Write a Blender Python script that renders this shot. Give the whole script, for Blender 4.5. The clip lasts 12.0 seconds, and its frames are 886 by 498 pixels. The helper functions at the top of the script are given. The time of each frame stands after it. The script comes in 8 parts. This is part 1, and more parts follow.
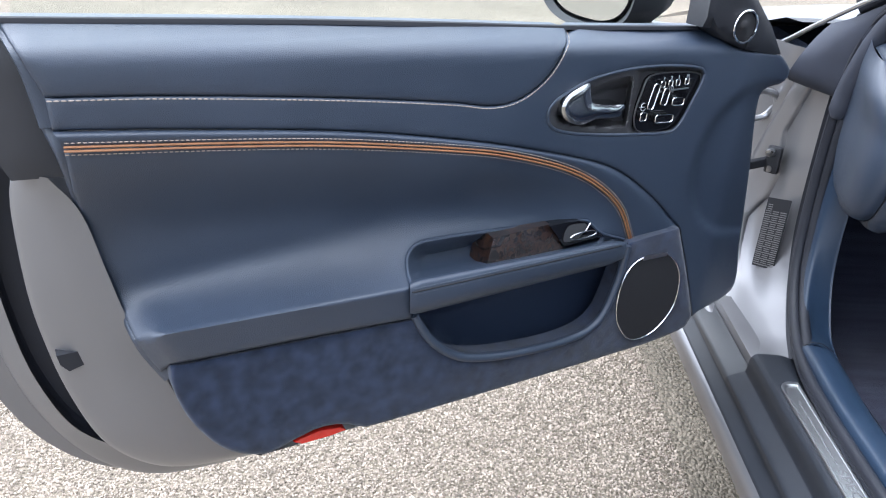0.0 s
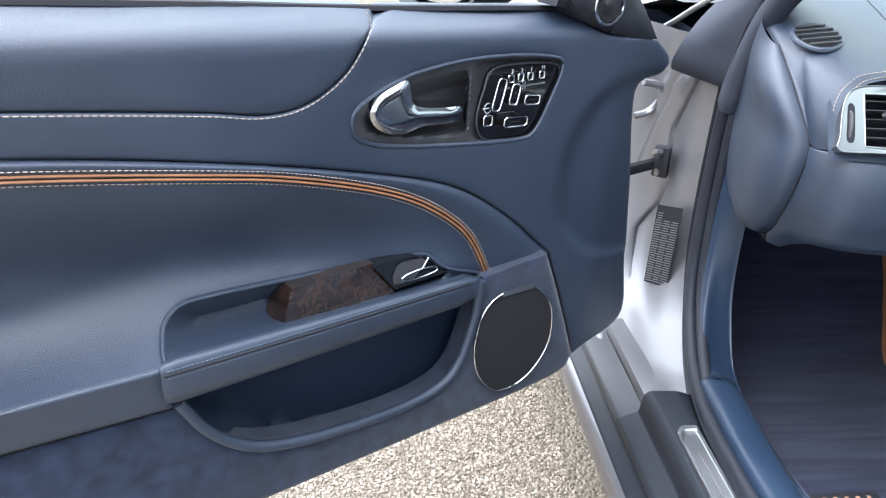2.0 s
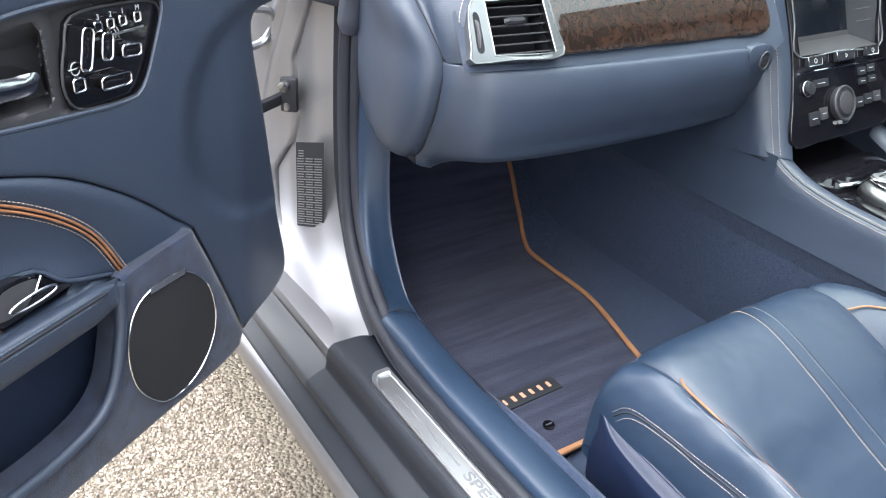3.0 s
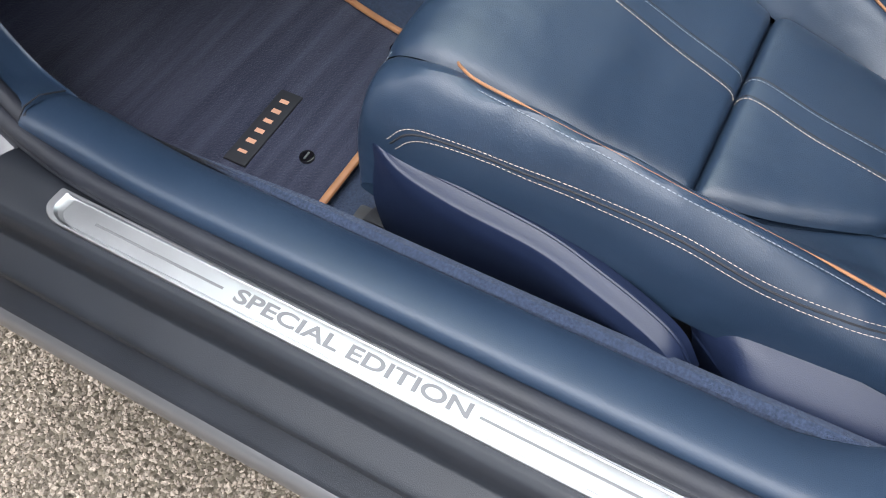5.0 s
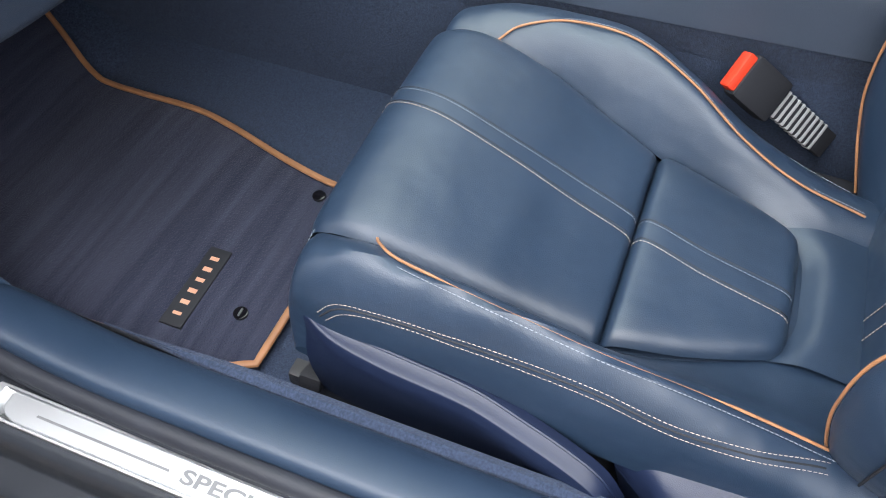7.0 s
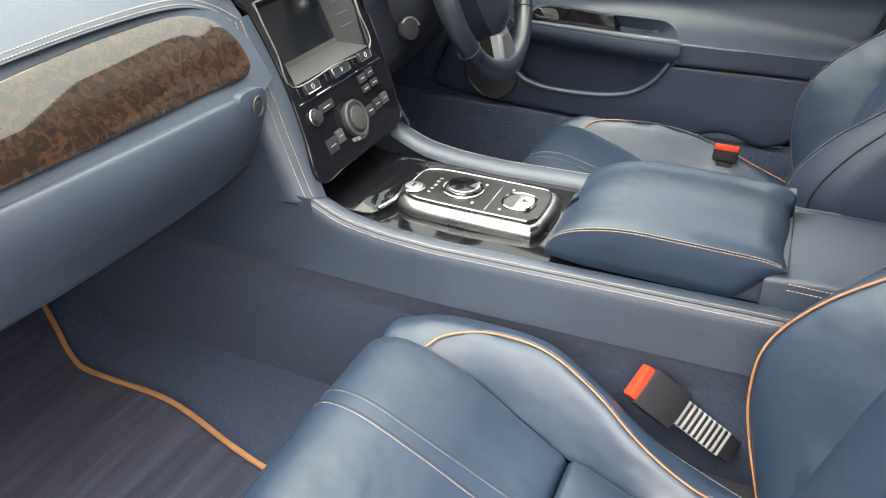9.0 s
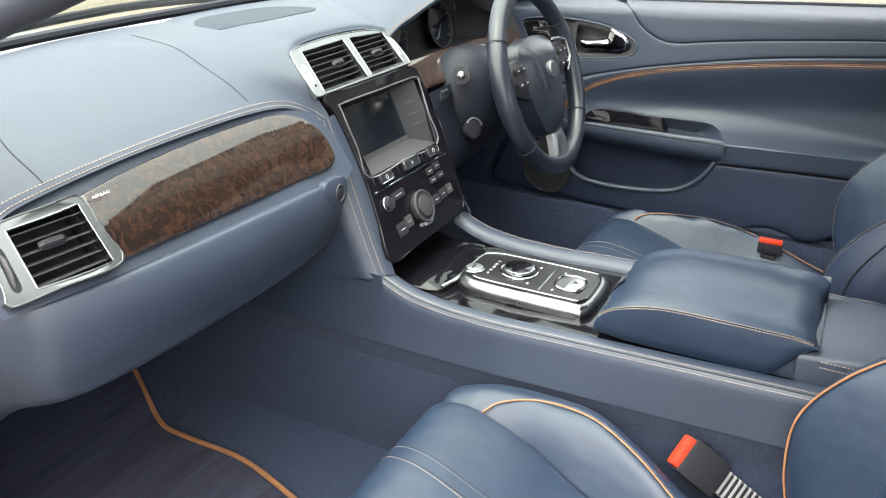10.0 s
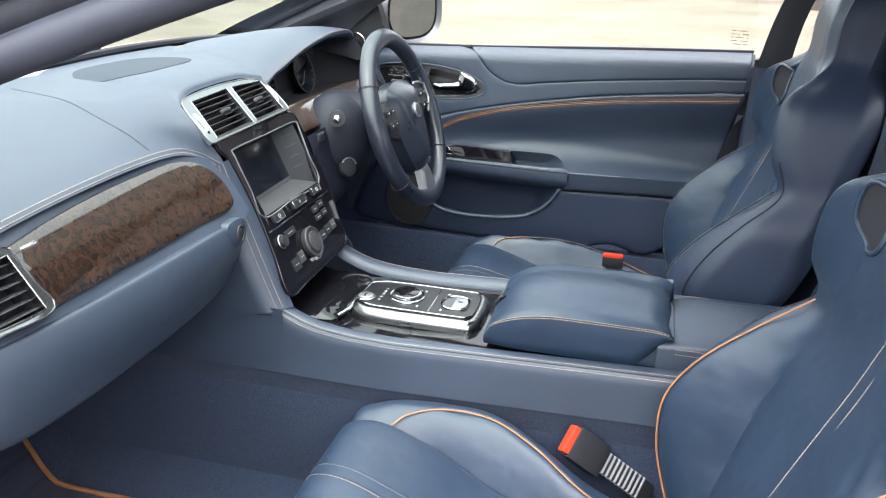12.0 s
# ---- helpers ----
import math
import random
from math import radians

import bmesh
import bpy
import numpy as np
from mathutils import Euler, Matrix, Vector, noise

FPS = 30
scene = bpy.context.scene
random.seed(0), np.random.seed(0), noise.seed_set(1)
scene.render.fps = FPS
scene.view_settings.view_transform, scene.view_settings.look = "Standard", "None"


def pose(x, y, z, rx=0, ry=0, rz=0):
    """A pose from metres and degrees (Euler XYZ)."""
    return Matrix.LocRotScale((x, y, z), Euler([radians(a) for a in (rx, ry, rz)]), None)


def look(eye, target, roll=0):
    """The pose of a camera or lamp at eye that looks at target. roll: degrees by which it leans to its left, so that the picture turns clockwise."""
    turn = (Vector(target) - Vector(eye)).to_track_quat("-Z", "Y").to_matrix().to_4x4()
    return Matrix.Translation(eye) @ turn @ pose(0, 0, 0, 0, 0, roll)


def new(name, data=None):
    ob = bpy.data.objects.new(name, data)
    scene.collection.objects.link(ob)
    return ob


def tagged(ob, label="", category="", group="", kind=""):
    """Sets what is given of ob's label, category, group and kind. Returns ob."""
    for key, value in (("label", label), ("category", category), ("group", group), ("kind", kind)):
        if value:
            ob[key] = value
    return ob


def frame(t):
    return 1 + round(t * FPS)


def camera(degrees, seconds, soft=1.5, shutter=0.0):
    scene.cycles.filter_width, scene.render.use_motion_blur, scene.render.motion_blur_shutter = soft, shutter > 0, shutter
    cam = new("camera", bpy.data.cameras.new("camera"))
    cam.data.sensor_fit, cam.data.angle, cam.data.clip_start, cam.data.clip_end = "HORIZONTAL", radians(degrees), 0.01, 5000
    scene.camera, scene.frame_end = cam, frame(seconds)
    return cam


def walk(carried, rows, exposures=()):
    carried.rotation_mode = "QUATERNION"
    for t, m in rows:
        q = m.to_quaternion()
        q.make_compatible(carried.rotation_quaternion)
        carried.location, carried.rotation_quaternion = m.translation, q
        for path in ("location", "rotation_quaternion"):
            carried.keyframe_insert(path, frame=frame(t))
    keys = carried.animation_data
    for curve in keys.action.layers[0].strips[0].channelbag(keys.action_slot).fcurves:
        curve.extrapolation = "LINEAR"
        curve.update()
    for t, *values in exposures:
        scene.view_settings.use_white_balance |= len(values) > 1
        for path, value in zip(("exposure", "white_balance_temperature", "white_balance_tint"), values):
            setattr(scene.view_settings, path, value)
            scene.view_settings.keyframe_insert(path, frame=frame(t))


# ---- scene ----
cam = camera(57.9, 12.0, soft=1.1)
PATH = [
    (0, (-0.545, -0.734, 1.143), (-0.552, 1.055, 0.249), 2.5),
    (0.5, (-0.542, -0.729, 1.144), (-0.552, 1.065, 0.259), 2.2),
    (1, (-0.507, -0.676, 1.131), (-0.508, 1.118, 0.249), 2.0),
    (1.5, (-0.454, -0.587, 1.115), (-0.434, 1.204, 0.225), 1.5),
    (2, (-0.418, -0.509, 1.088), (-0.235, 1.273, 0.198), 2.5),
    (2.5, (-0.406, -0.432, 1.068), (0.208, 1.253, 0.182), 3.7),
    (3, (-0.404, -0.383, 1.068), (0.597, 1.023, 0.059), 4.2),
    (3.5, (-0.355, -0.332, 1.042), (0.765, 0.864, -0.105), 2.6),
    (3.7, (-0.32, -0.306, 1.036), (0.774, 0.83, -0.194), 1.0),
    (5.3, (-0.201, -0.179, 0.96), (0.747, 0.272, -0.742), -0.2),
    (5.5, (-0.198, -0.166, 0.961), (0.761, 0.238, -0.747), 1.1),
    (6, (-0.2, -0.158, 0.964), (0.789, 0.214, -0.733), 2.6),
    (6.5, (-0.186, -0.17, 1.001), (0.887, 0.262, -0.631), 0.6),
    (6.7, (-0.18, -0.18, 1.024), (0.941, 0.269, -0.57), 0.3),
    (8.3, (-0.155, -0.234, 1.102), (1.116, 0.294, -0.348), -2.6),
    (8.5, (-0.158, -0.247, 1.11), (1.194, 0.311, -0.254), -2.1),
    (9, (-0.177, -0.299, 1.128), (1.389, 0.366, 0.077), 0.8),
    (9.5, (-0.211, -0.337, 1.146), (1.374, 0.475, 0.235), 0.0),
    (10, (-0.277, -0.336, 1.158), (1.333, 0.499, 0.316), 0.1),
    (10.5, (-0.347, -0.32, 1.171), (1.354, 0.409, 0.413), 1.9),
    (11, (-0.38, -0.307, 1.174), (1.373, 0.338, 0.459), 2.5),
    (11.5, (-0.388, -0.296, 1.173), (1.375, 0.304, 0.443), 2.3),
    (12, (-0.403, -0.289, 1.186), (1.393, 0.171, 0.434), 1.4),
]
EXPOSURES = [(0, 2.32, 5750, 10), (1.0, 2.35, 5750, 10), (2.0, 2.66, 5850, 10), (2.5, 2.82, 6000, 10), (3.0, 2.91, 6200, 10), (3.7, 2.8, 6300, 10), (5.3, 2.16, 6250, 10), (6.0, 2.2, 6250, 10), (6.7, 2.3, 6250, 10), (8.3, 3.0, 7250, 10), (9.0, 3.1, 7300, 10), (9.5, 3.02, 7150, 10), (10.5, 2.9, 6650, 10), (11.5, 2.86, 6450, 10), (12, 2.88, 6400, 10)]
walk(cam, [(t, look(eye, target, roll)) for t, eye, target, roll in PATH], EXPOSURES)

# ---- world and sun ----
SUN_EL, SUN_AZ = radians(70), radians(290)
world = bpy.data.worlds.new("sky")
scene.world = world
world.use_nodes = True
wn, wl = world.node_tree.nodes, world.node_tree.links
wn.clear()
sky = wn.new("ShaderNodeTexSky")
sky.sky_type = "NISHITA"
sky.sun_disc = False
sky.sun_elevation, sky.sun_rotation = SUN_EL, SUN_AZ
sky.air_density, sky.dust_density, sky.ozone_density = 1.0, 8.0, 1.0
haze = wn.new("ShaderNodeHueSaturation")
haze.inputs["Saturation"].default_value = 0.25
wbg = wn.new("ShaderNodeBackground")
wbg.inputs["Strength"].default_value = 0.095
wout = wn.new("ShaderNodeOutputWorld")
wl.new(sky.outputs[0], haze.inputs["Color"])
veil = wn.new("ShaderNodeMix")
veil.data_type = "RGBA"
veil.inputs["Factor"].default_value = 0.7
veil.inputs["B"].default_value = (5.6, 5.8, 6.1, 1)
wl.new(haze.outputs[0], veil.inputs["A"])
wl.new(veil.outputs["Result"], wbg.inputs["Color"])
wl.new(wbg.outputs[0], wout.inputs["Surface"])
sun_data = bpy.data.lights.new("sun", "SUN")
sun_data.energy, sun_data.angle, sun_data.color = 1.5, radians(110), (1.0, 0.97, 0.93)
sun = new("sun", sun_data)
sun.matrix_world = look((20 * math.sin(SUN_AZ) * math.cos(SUN_EL), 20 * math.cos(SUN_AZ) * math.cos(SUN_EL), 20 * math.sin(SUN_EL)), (0, 0, 0))

# ---- materials ----
MATS = {}


def mat(name, color, rough=0.5, metal=0.0, coat=0.0, spec=0.5, grain=None, tint=None, sheen=0.0, coat_rough=0.04, soft=None):
    """A principled material. grain: (scale per metre, bump metres, kind). tint: (scale, amount) of slow colour variation."""
    m = bpy.data.materials.new(name)
    m.use_nodes = True
    n, l = m.node_tree.nodes, m.node_tree.links
    b = n["Principled BSDF"]
    b.inputs["Base Color"].default_value = (*color, 1)
    b.inputs["Roughness"].default_value = rough
    b.inputs["Metallic"].default_value = metal
    b.inputs["Coat Weight"].default_value = coat
    b.inputs["Coat Roughness"].default_value = coat_rough
    b.inputs["Specular IOR Level"].default_value = spec
    b.inputs["Sheen Weight"].default_value = sheen
    co = n.new("ShaderNodeTexCoord")
    if tint:
        t = n.new("ShaderNodeTexNoise")
        t.inputs["Scale"].default_value, t.inputs["Detail"].default_value = tint[0], 5
        l.new(co.outputs["Object"], t.inputs["Vector"])
        mr = n.new("ShaderNodeMapRange")
        mr.inputs["From Min"].default_value, mr.inputs["From Max"].default_value = 0.3, 0.7
        mr.inputs["To Min"].default_value, mr.inputs["To Max"].default_value = 1 - tint[1], 1 + tint[1]
        l.new(t.outputs["Fac"], mr.inputs["Value"])
        mx = n.new("ShaderNodeMix")
        mx.data_type, mx.blend_type = "RGBA", "MULTIPLY"
        mx.inputs["Factor"].default_value = 1
        mx.inputs["A"].default_value = (*color, 1)
        l.new(mr.outputs[0], mx.inputs["B"])
        l.new(mx.outputs["Result"], b.inputs["Base Color"])
        rr = n.new("ShaderNodeMapRange")
        rr.inputs["From Min"].default_value, rr.inputs["From Max"].default_value = 0.3, 0.7
        rr.inputs["To Min"].default_value, rr.inputs["To Max"].default_value = max(0.02, rough - 0.05), min(1, rough + 0.05)
        l.new(t.outputs["Fac"], rr.inputs["Value"])
        l.new(rr.outputs[0], b.inputs["Roughness"])
    if grain:
        kind = grain[2] if len(grain) > 2 else "noise"
        if kind == "cell":
            g = n.new("ShaderNodeTexVoronoi")
            g.feature = "DISTANCE_TO_EDGE"
            g.inputs["Scale"].default_value = grain[0]
            out = g.outputs["Distance"]
        else:
            g = n.new("ShaderNodeTexNoise")
            g.inputs["Scale"].default_value, g.inputs["Detail"].default_value = grain[0], 3
            out = g.outputs["Fac"]
        l.new(co.outputs["Object"], g.inputs["Vector"])
        bp = n.new("ShaderNodeBump")
        bp.inputs["Strength"].default_value, bp.inputs["Distance"].default_value = 1.0, grain[1]
        l.new(out, bp.inputs["Height"])
        if soft:
            w = n.new("ShaderNodeTexNoise")
            w.inputs["Scale"].default_value, w.inputs["Detail"].default_value = soft[0], 2
            l.new(co.outputs["Object"], w.inputs["Vector"])
            wb = n.new("ShaderNodeBump")
            wb.inputs["Strength"].default_value, wb.inputs["Distance"].default_value = 1.0, soft[1]
            l.new(w.outputs["Fac"], wb.inputs["Height"])
            l.new(wb.outputs[0], bp.inputs["Normal"])
        l.new(bp.outputs[0], b.inputs["Normal"])
    MATS[name] = m
    return m


LEATHER = mat("navy_leather", (0.0255, 0.0375, 0.063), 0.47, spec=0.72, grain=(620, 0.00042, "cell"), tint=(9, 0.10), coat=0.10, coat_rough=0.38, soft=(7, 0.0018))
SEAT_LEATHER = mat("seat_leather", (0.015, 0.029, 0.056), 0.42, spec=0.5, grain=(640, 0.0002, "cell"), tint=(7, 0.14), coat=0.22, coat_rough=0.32, soft=(16, 0.0050))
SILL_TRIM = mat("sill_trim", (0.017, 0.032, 0.061), 0.40, spec=0.5, grain=(1400, 0.0002), tint=(10, 0.08))
SUEDE = mat("navy_suede", (0.020, 0.028, 0.053), 0.95, spec=0.1, grain=(1100, 0.0007), tint=(55, 0.40), sheen=0.18)
CARPET = mat("navy_carpet", (0.033, 0.045, 0.078), 0.98, spec=0.05, grain=(750, 0.0012), tint=(420, 0.30), sheen=0.10)
# lightened to stand in for lens haze over the shaded footwell
LIFTED_CARPET = mat("footwell_carpet", (0.042, 0.055, 0.092), 0.98, spec=0.05, grain=(380, 0.004), tint=(300, 0.32), sheen=0.03)
TAN = mat("tan_piping", (0.31, 0.145, 0.068), 0.5, grain=(600, 0.0003), tint=(50, 0.15))
THREAD = mat("pale_thread", (0.42, 0.345, 0.295), 0.7)
TAN_THREAD = mat("tan_thread", (0.30, 0.165, 0.105), 0.7)
ROSE_THREAD = mat("rose_thread", (0.38, 0.30, 0.255), 0.7)
THREAD_BLUE = mat("grey_thread", (0.16, 0.185, 0.225), 0.7)
SILVER = mat("silver_paint", (0.185, 0.185, 0.197), 0.40, metal=0.60, coat=0.25, grain=(1500, 0.00003), tint=(4, 0.03))
PLASTIC = mat("black_plastic", (0.021, 0.022, 0.027), 0.5, spec=0.4, grain=(1600, 0.0003), tint=(14, 0.12))
GREY_PLASTIC = mat("grey_plastic", (0.045, 0.045, 0.049), 0.42, grain=(1600, 0.00015), tint=(14, 0.08))
RUBBER = mat("rubber_seal", (0.017, 0.019, 0.027), 0.55, spec=0.35, grain=(800, 0.0002), tint=(25, 0.15))
SATIN = mat("satin_metal", (0.50, 0.51, 0.53), 0.36, metal=1.0, grain=(500, 0.00006), tint=(8, 0.06))
VENT_METAL = mat("brushed_vent", (0.30, 0.305, 0.315), 0.30, metal=1.0, grain=(700, 0.00006), tint=(12, 0.08))
CHROME = mat("chrome", (0.80, 0.81, 0.83), 0.06, metal=1.0)
SLAT = mat("vent_slat", (0.070, 0.071, 0.077), 0.36, grain=(1600, 0.0001), tint=(14, 0.08))
# far mirror only: a dark reflection is put into the glass colour
DIM_MIRROR = mat("mirror_glass", (0.20, 0.22, 0.245), 0.04, metal=1.0)
# far pillar only: missing light is put into this lighter grey
PILLAR_TRIM = mat("pillar_trim", (0.075, 0.080, 0.095), 0.55, spec=0.4, grain=(1500, 0.0002), tint=(12, 0.08))
SOFT_CHROME = mat("soft_chrome", (0.45, 0.46, 0.48), 0.15, metal=1.0, tint=(20, 0.05))
GLOSS = mat("piano_black", (0.006, 0.006, 0.008), 0.07, spec=0.45, coat=0.2)
SCREEN = mat("screen_glass", (0.008, 0.010, 0.014), 0.12, spec=0.5)
# BLACK and PLASTIC bases are raised slightly, imitating lens haze
BLACK = mat("matt_black", (0.017, 0.018, 0.023), 0.7, spec=0.3)
GRILLE = mat("speaker_mesh", (0.018, 0.018, 0.021), 0.7, spec=0.3, grain=(1800, 0.0004, "cell"))
RED = mat("red_button", (0.60, 0.045, 0.018), 0.35)
REFLECTOR = mat("red_lens", (0.55, 0.02, 0.012), 0.12, coat=0.5)
WHITE_INK = mat("white_print", (0.5, 0.51, 0.53), 0.6)
RIB_GREY = mat("rib_grey", (0.34, 0.345, 0.36), 0.6, grain=(900, 0.0002))
GREY_INK = mat("etched_grey", (0.13, 0.13, 0.14), 0.5)
TAN_INK = mat("bronze_print", (0.55, 0.30, 0.20), 0.4)
# less glossy navy, split off to stand in for shade on the backrest sides
DULL_NAVY = mat("dull_navy", (0.020, 0.029, 0.055), 0.46, spec=0.4, grain=(900, 0.0002, "cell"), tint=(9, 0.1))
SHELL = mat("seat_shell", (0.010, 0.016, 0.041), 0.36, spec=0.4, grain=(1200, 0.0002), tint=(9, 0.1))
SILL_PLASTIC = mat("sill_plastic", (0.016, 0.019, 0.026), 0.46, spec=0.36, grain=(1600, 0.0003), tint=(14, 0.12))
PLATE_DARK = mat("selector_plate", (0.012, 0.012, 0.014), 0.3, spec=0.5, grain=(900, 0.00005))
COLUMN = mat("column_plastic", (0.012, 0.014, 0.022), 0.50, spec=0.2, grain=(1500, 0.0002), tint=(14, 0.1))
GREY_RUBBER = mat("grey_rubber", (0.038, 0.043, 0.060), 0.55, spec=0.35, grain=(900, 0.0002), tint=(20, 0.12))
SILL_STRIP = mat("sill_strip", (0.036, 0.039, 0.046), 0.42, spec=0.5, grain=(900, 0.0001), tint=(10, 0.08))
SPEAKER_CLOTH = mat("speaker_cloth", (0.026, 0.036, 0.052), 0.75, spec=0.4, grain=(1500, 0.0003, "cell"), tint=(12, 0.1))
# unseen; kept dark to hold down reflections and bounced light
HEADLINER = mat("headliner_cloth", (0.06, 0.06, 0.065), 0.95, spec=0.1, grain=(700, 0.0008), tint=(20, 0.1))
RIM_LEATHER = mat("wheel_leather", (0.011, 0.015, 0.024), 0.32, grain=(900, 0.00008, "cell"), tint=(15, 0.1), coat=0.3, coat_rough=0.22)


def wood_material():
    m = mat("burr_walnut", (0.05, 0.025, 0.012), 0.4, coat=1.0, spec=0.25)
    m.node_tree.nodes["Principled BSDF"].inputs["Coat IOR"].default_value = 1.85
    n, l = m.node_tree.nodes, m.node_tree.links
    b = n["Principled BSDF"]
    co = n.new("ShaderNodeTexCoord")
    warp = n.new("ShaderNodeTexNoise")
    warp.inputs["Scale"].default_value, warp.inputs["Detail"].default_value = 48, 8
    warp.inputs["Distortion"].default_value = 2.5
    fine = n.new("ShaderNodeTexNoise")
    fine.inputs["Scale"].default_value, fine.inputs["Detail"].default_value = 190, 6
    fine.inputs["Distortion"].default_value = 1.5
    add = n.new("ShaderNodeMath")
    add.operation = "MULTIPLY_ADD"
    add.inputs[1].default_value = 0.45
    ramp = n.new("ShaderNodeValToRGB")
    e = ramp.color_ramp.elements
    e[0].position, e[0].color = 0.55, (0.006, 0.004, 0.003, 1)
    e[1].position, e[1].color = 0.92, (0.042, 0.019, 0.010, 1)
    k = e.new(0.72)
    k.color = (0.016, 0.0075, 0.0045, 1)
    l.new(co.outputs["Object"], warp.inputs["Vector"])
    l.new(co.outputs["Object"], fine.inputs["Vector"])
    l.new(fine.outputs["Fac"], add.inputs[0])
    l.new(warp.outputs["Fac"], add.inputs[2])
    l.new(add.outputs[0], ramp.inputs["Fac"])
    l.new(ramp.outputs["Color"], b.inputs["Base Color"])
    return m


WOOD = wood_material()


def mat_pile():
    """Short cut pile with brushed stripes."""
    m = mat("mat_pile", (0.02, 0.022, 0.035), 0.97, spec=0.05, grain=(480, 0.0026), sheen=0.08)
    n, l = m.node_tree.nodes, m.node_tree.links
    b = n["Principled BSDF"]
    co = n.new("ShaderNodeTexCoord")
    mp = n.new("ShaderNodeMapping")
    mp.inputs["Scale"].default_value = (4, 60, 4)
    mp.inputs["Rotation"].default_value = (0, 0, radians(8))
    t = n.new("ShaderNodeTexNoise")
    t.inputs["Scale"].default_value, t.inputs["Detail"].default_value = 1.0, 3
    ramp = n.new("ShaderNodeValToRGB")
    e = ramp.color_ramp.elements
    e[0].position, e[0].color = 0.35, (0.025, 0.028, 0.050, 1)
    e[1].position, e[1].color = 0.70, (0.047, 0.051, 0.080, 1)
    l.new(co.outputs["Object"], mp.inputs["Vector"])
    l.new(mp.outputs[0], t.inputs["Vector"])
    l.new(t.outputs["Fac"], ramp.inputs["Fac"])
    l.new(ramp.outputs["Color"], b.inputs["Base Color"])
    return m


MAT_PILE = mat_pile()


def glass_material(name, tint):
    m = bpy.data.materials.new(name)
    m.use_nodes = True
    n, l = m.node_tree.nodes, m.node_tree.links
    n.clear()
    tr, gl, lw, pw, mx, out = (n.new(k) for k in ("ShaderNodeBsdfTransparent", "ShaderNodeBsdfGlossy", "ShaderNodeLayerWeight", "ShaderNodeMath", "ShaderNodeMixShader", "ShaderNodeOutputMaterial"))
    tr.inputs["Color"].default_value = (*tint, 1)
    gl.inputs["Roughness"].default_value = 0.0
    lw.inputs["Blend"].default_value = 0.5
    pw.operation = "POWER"
    pw.inputs[1].default_value = 5
    add = n.new("ShaderNodeMath")
    add.operation = "MULTIPLY_ADD"
    add.inputs[1].default_value, add.inputs[2].default_value = 0.5, 0.03
    l.new(lw.outputs["Facing"], pw.inputs[0])
    l.new(pw.outputs[0], add.inputs[0])
    l.new(add.outputs[0], mx.inputs[0])
    l.new(tr.outputs[0], mx.inputs[1])
    l.new(gl.outputs[0], mx.inputs[2])
    l.new(mx.outputs[0], out.inputs[0])
    return m


GLASS = glass_material("car_glass", (0.90, 0.95, 0.93))
SCREEN_GLASS = glass_material("windscreen_glass", (0.72, 0.81, 0.76))


def ground_material(name, dark, light, scale, bump):
    m = mat(name, light, 0.95, spec=0.2)
    n, l = m.node_tree.nodes, m.node_tree.links
    b = n["Principled BSDF"]
    co = n.new("ShaderNodeTexCoord")
    v = n.new("ShaderNodeTexVoronoi")
    v.inputs["Scale"].default_value = scale
    big = n.new("ShaderNodeTexNoise")
    big.inputs["Scale"].default_value, big.inputs["Detail"].default_value = 0.7, 8
    sep = n.new("ShaderNodeSeparateColor")
    ramp = n.new("ShaderNodeValToRGB")
    e = ramp.color_ramp.elements
    e[0].position, e[0].color = 0.0, (*dark, 1)
    e[1].position, e[1].color = 1.0, (*light, 1)
    mr = n.new("ShaderNodeMapRange")
    mr.inputs["From Min"].default_value, mr.inputs["From Max"].default_value = 0.3, 0.7
    mr.inputs["To Min"].default_value, mr.inputs["To Max"].default_value = 0.8, 1.15
    mx = n.new("ShaderNodeMix")
    mx.data_type, mx.blend_type = "RGBA", "MULTIPLY"
    mx.inputs["Factor"].default_value = 1
    bp = n.new("ShaderNodeBump")
    bp.invert = True
    bp.inputs["Distance"].default_value = bump
    l.new(co.outputs["Object"], v.inputs["Vector"])
    l.new(co.outputs["Object"], big.inputs["Vector"])
    l.new(v.outputs["Color"], sep.inputs[0])
    l.new(sep.outputs[0], ramp.inputs["Fac"])
    l.new(big.outputs["Fac"], mr.inputs["Value"])
    l.new(ramp.outputs["Color"], mx.inputs["A"])
    l.new(mr.outputs[0], mx.inputs["B"])
    l.new(mx.outputs["Result"], b.inputs["Base Color"])
    l.new(v.outputs["Distance"], bp.inputs["Height"])
    l.new(bp.outputs[0], b.inputs["Normal"])
    return m


GROUND = ground_material("chipping_ground", (0.138, 0.119, 0.093), (0.265, 0.229, 0.181), 140, 0.006)


def chips_material():
    m = mat("stone_chips", (0.4, 0.36, 0.3), 0.9, spec=0.25)
    n, l = m.node_tree.nodes, m.node_tree.links
    geo = n.new("ShaderNodeNewGeometry")
    ramp = n.new("ShaderNodeValToRGB")
    e = ramp.color_ramp.elements
    e[0].position, e[0].color = 0.0, (0.155, 0.133, 0.110, 1)
    e[1].position, e[1].color = 1.0, (0.49, 0.42, 0.35, 1)
    k = e.new(0.5)
    k.color = (0.325, 0.277, 0.23, 1)
    l.new(geo.outputs["Random Per Island"], ramp.inputs["Fac"])
    l.new(ramp.outputs["Color"], n["Principled BSDF"].inputs["Base Color"])
    return m


CHIPS = chips_material()

# ---- building helpers ----


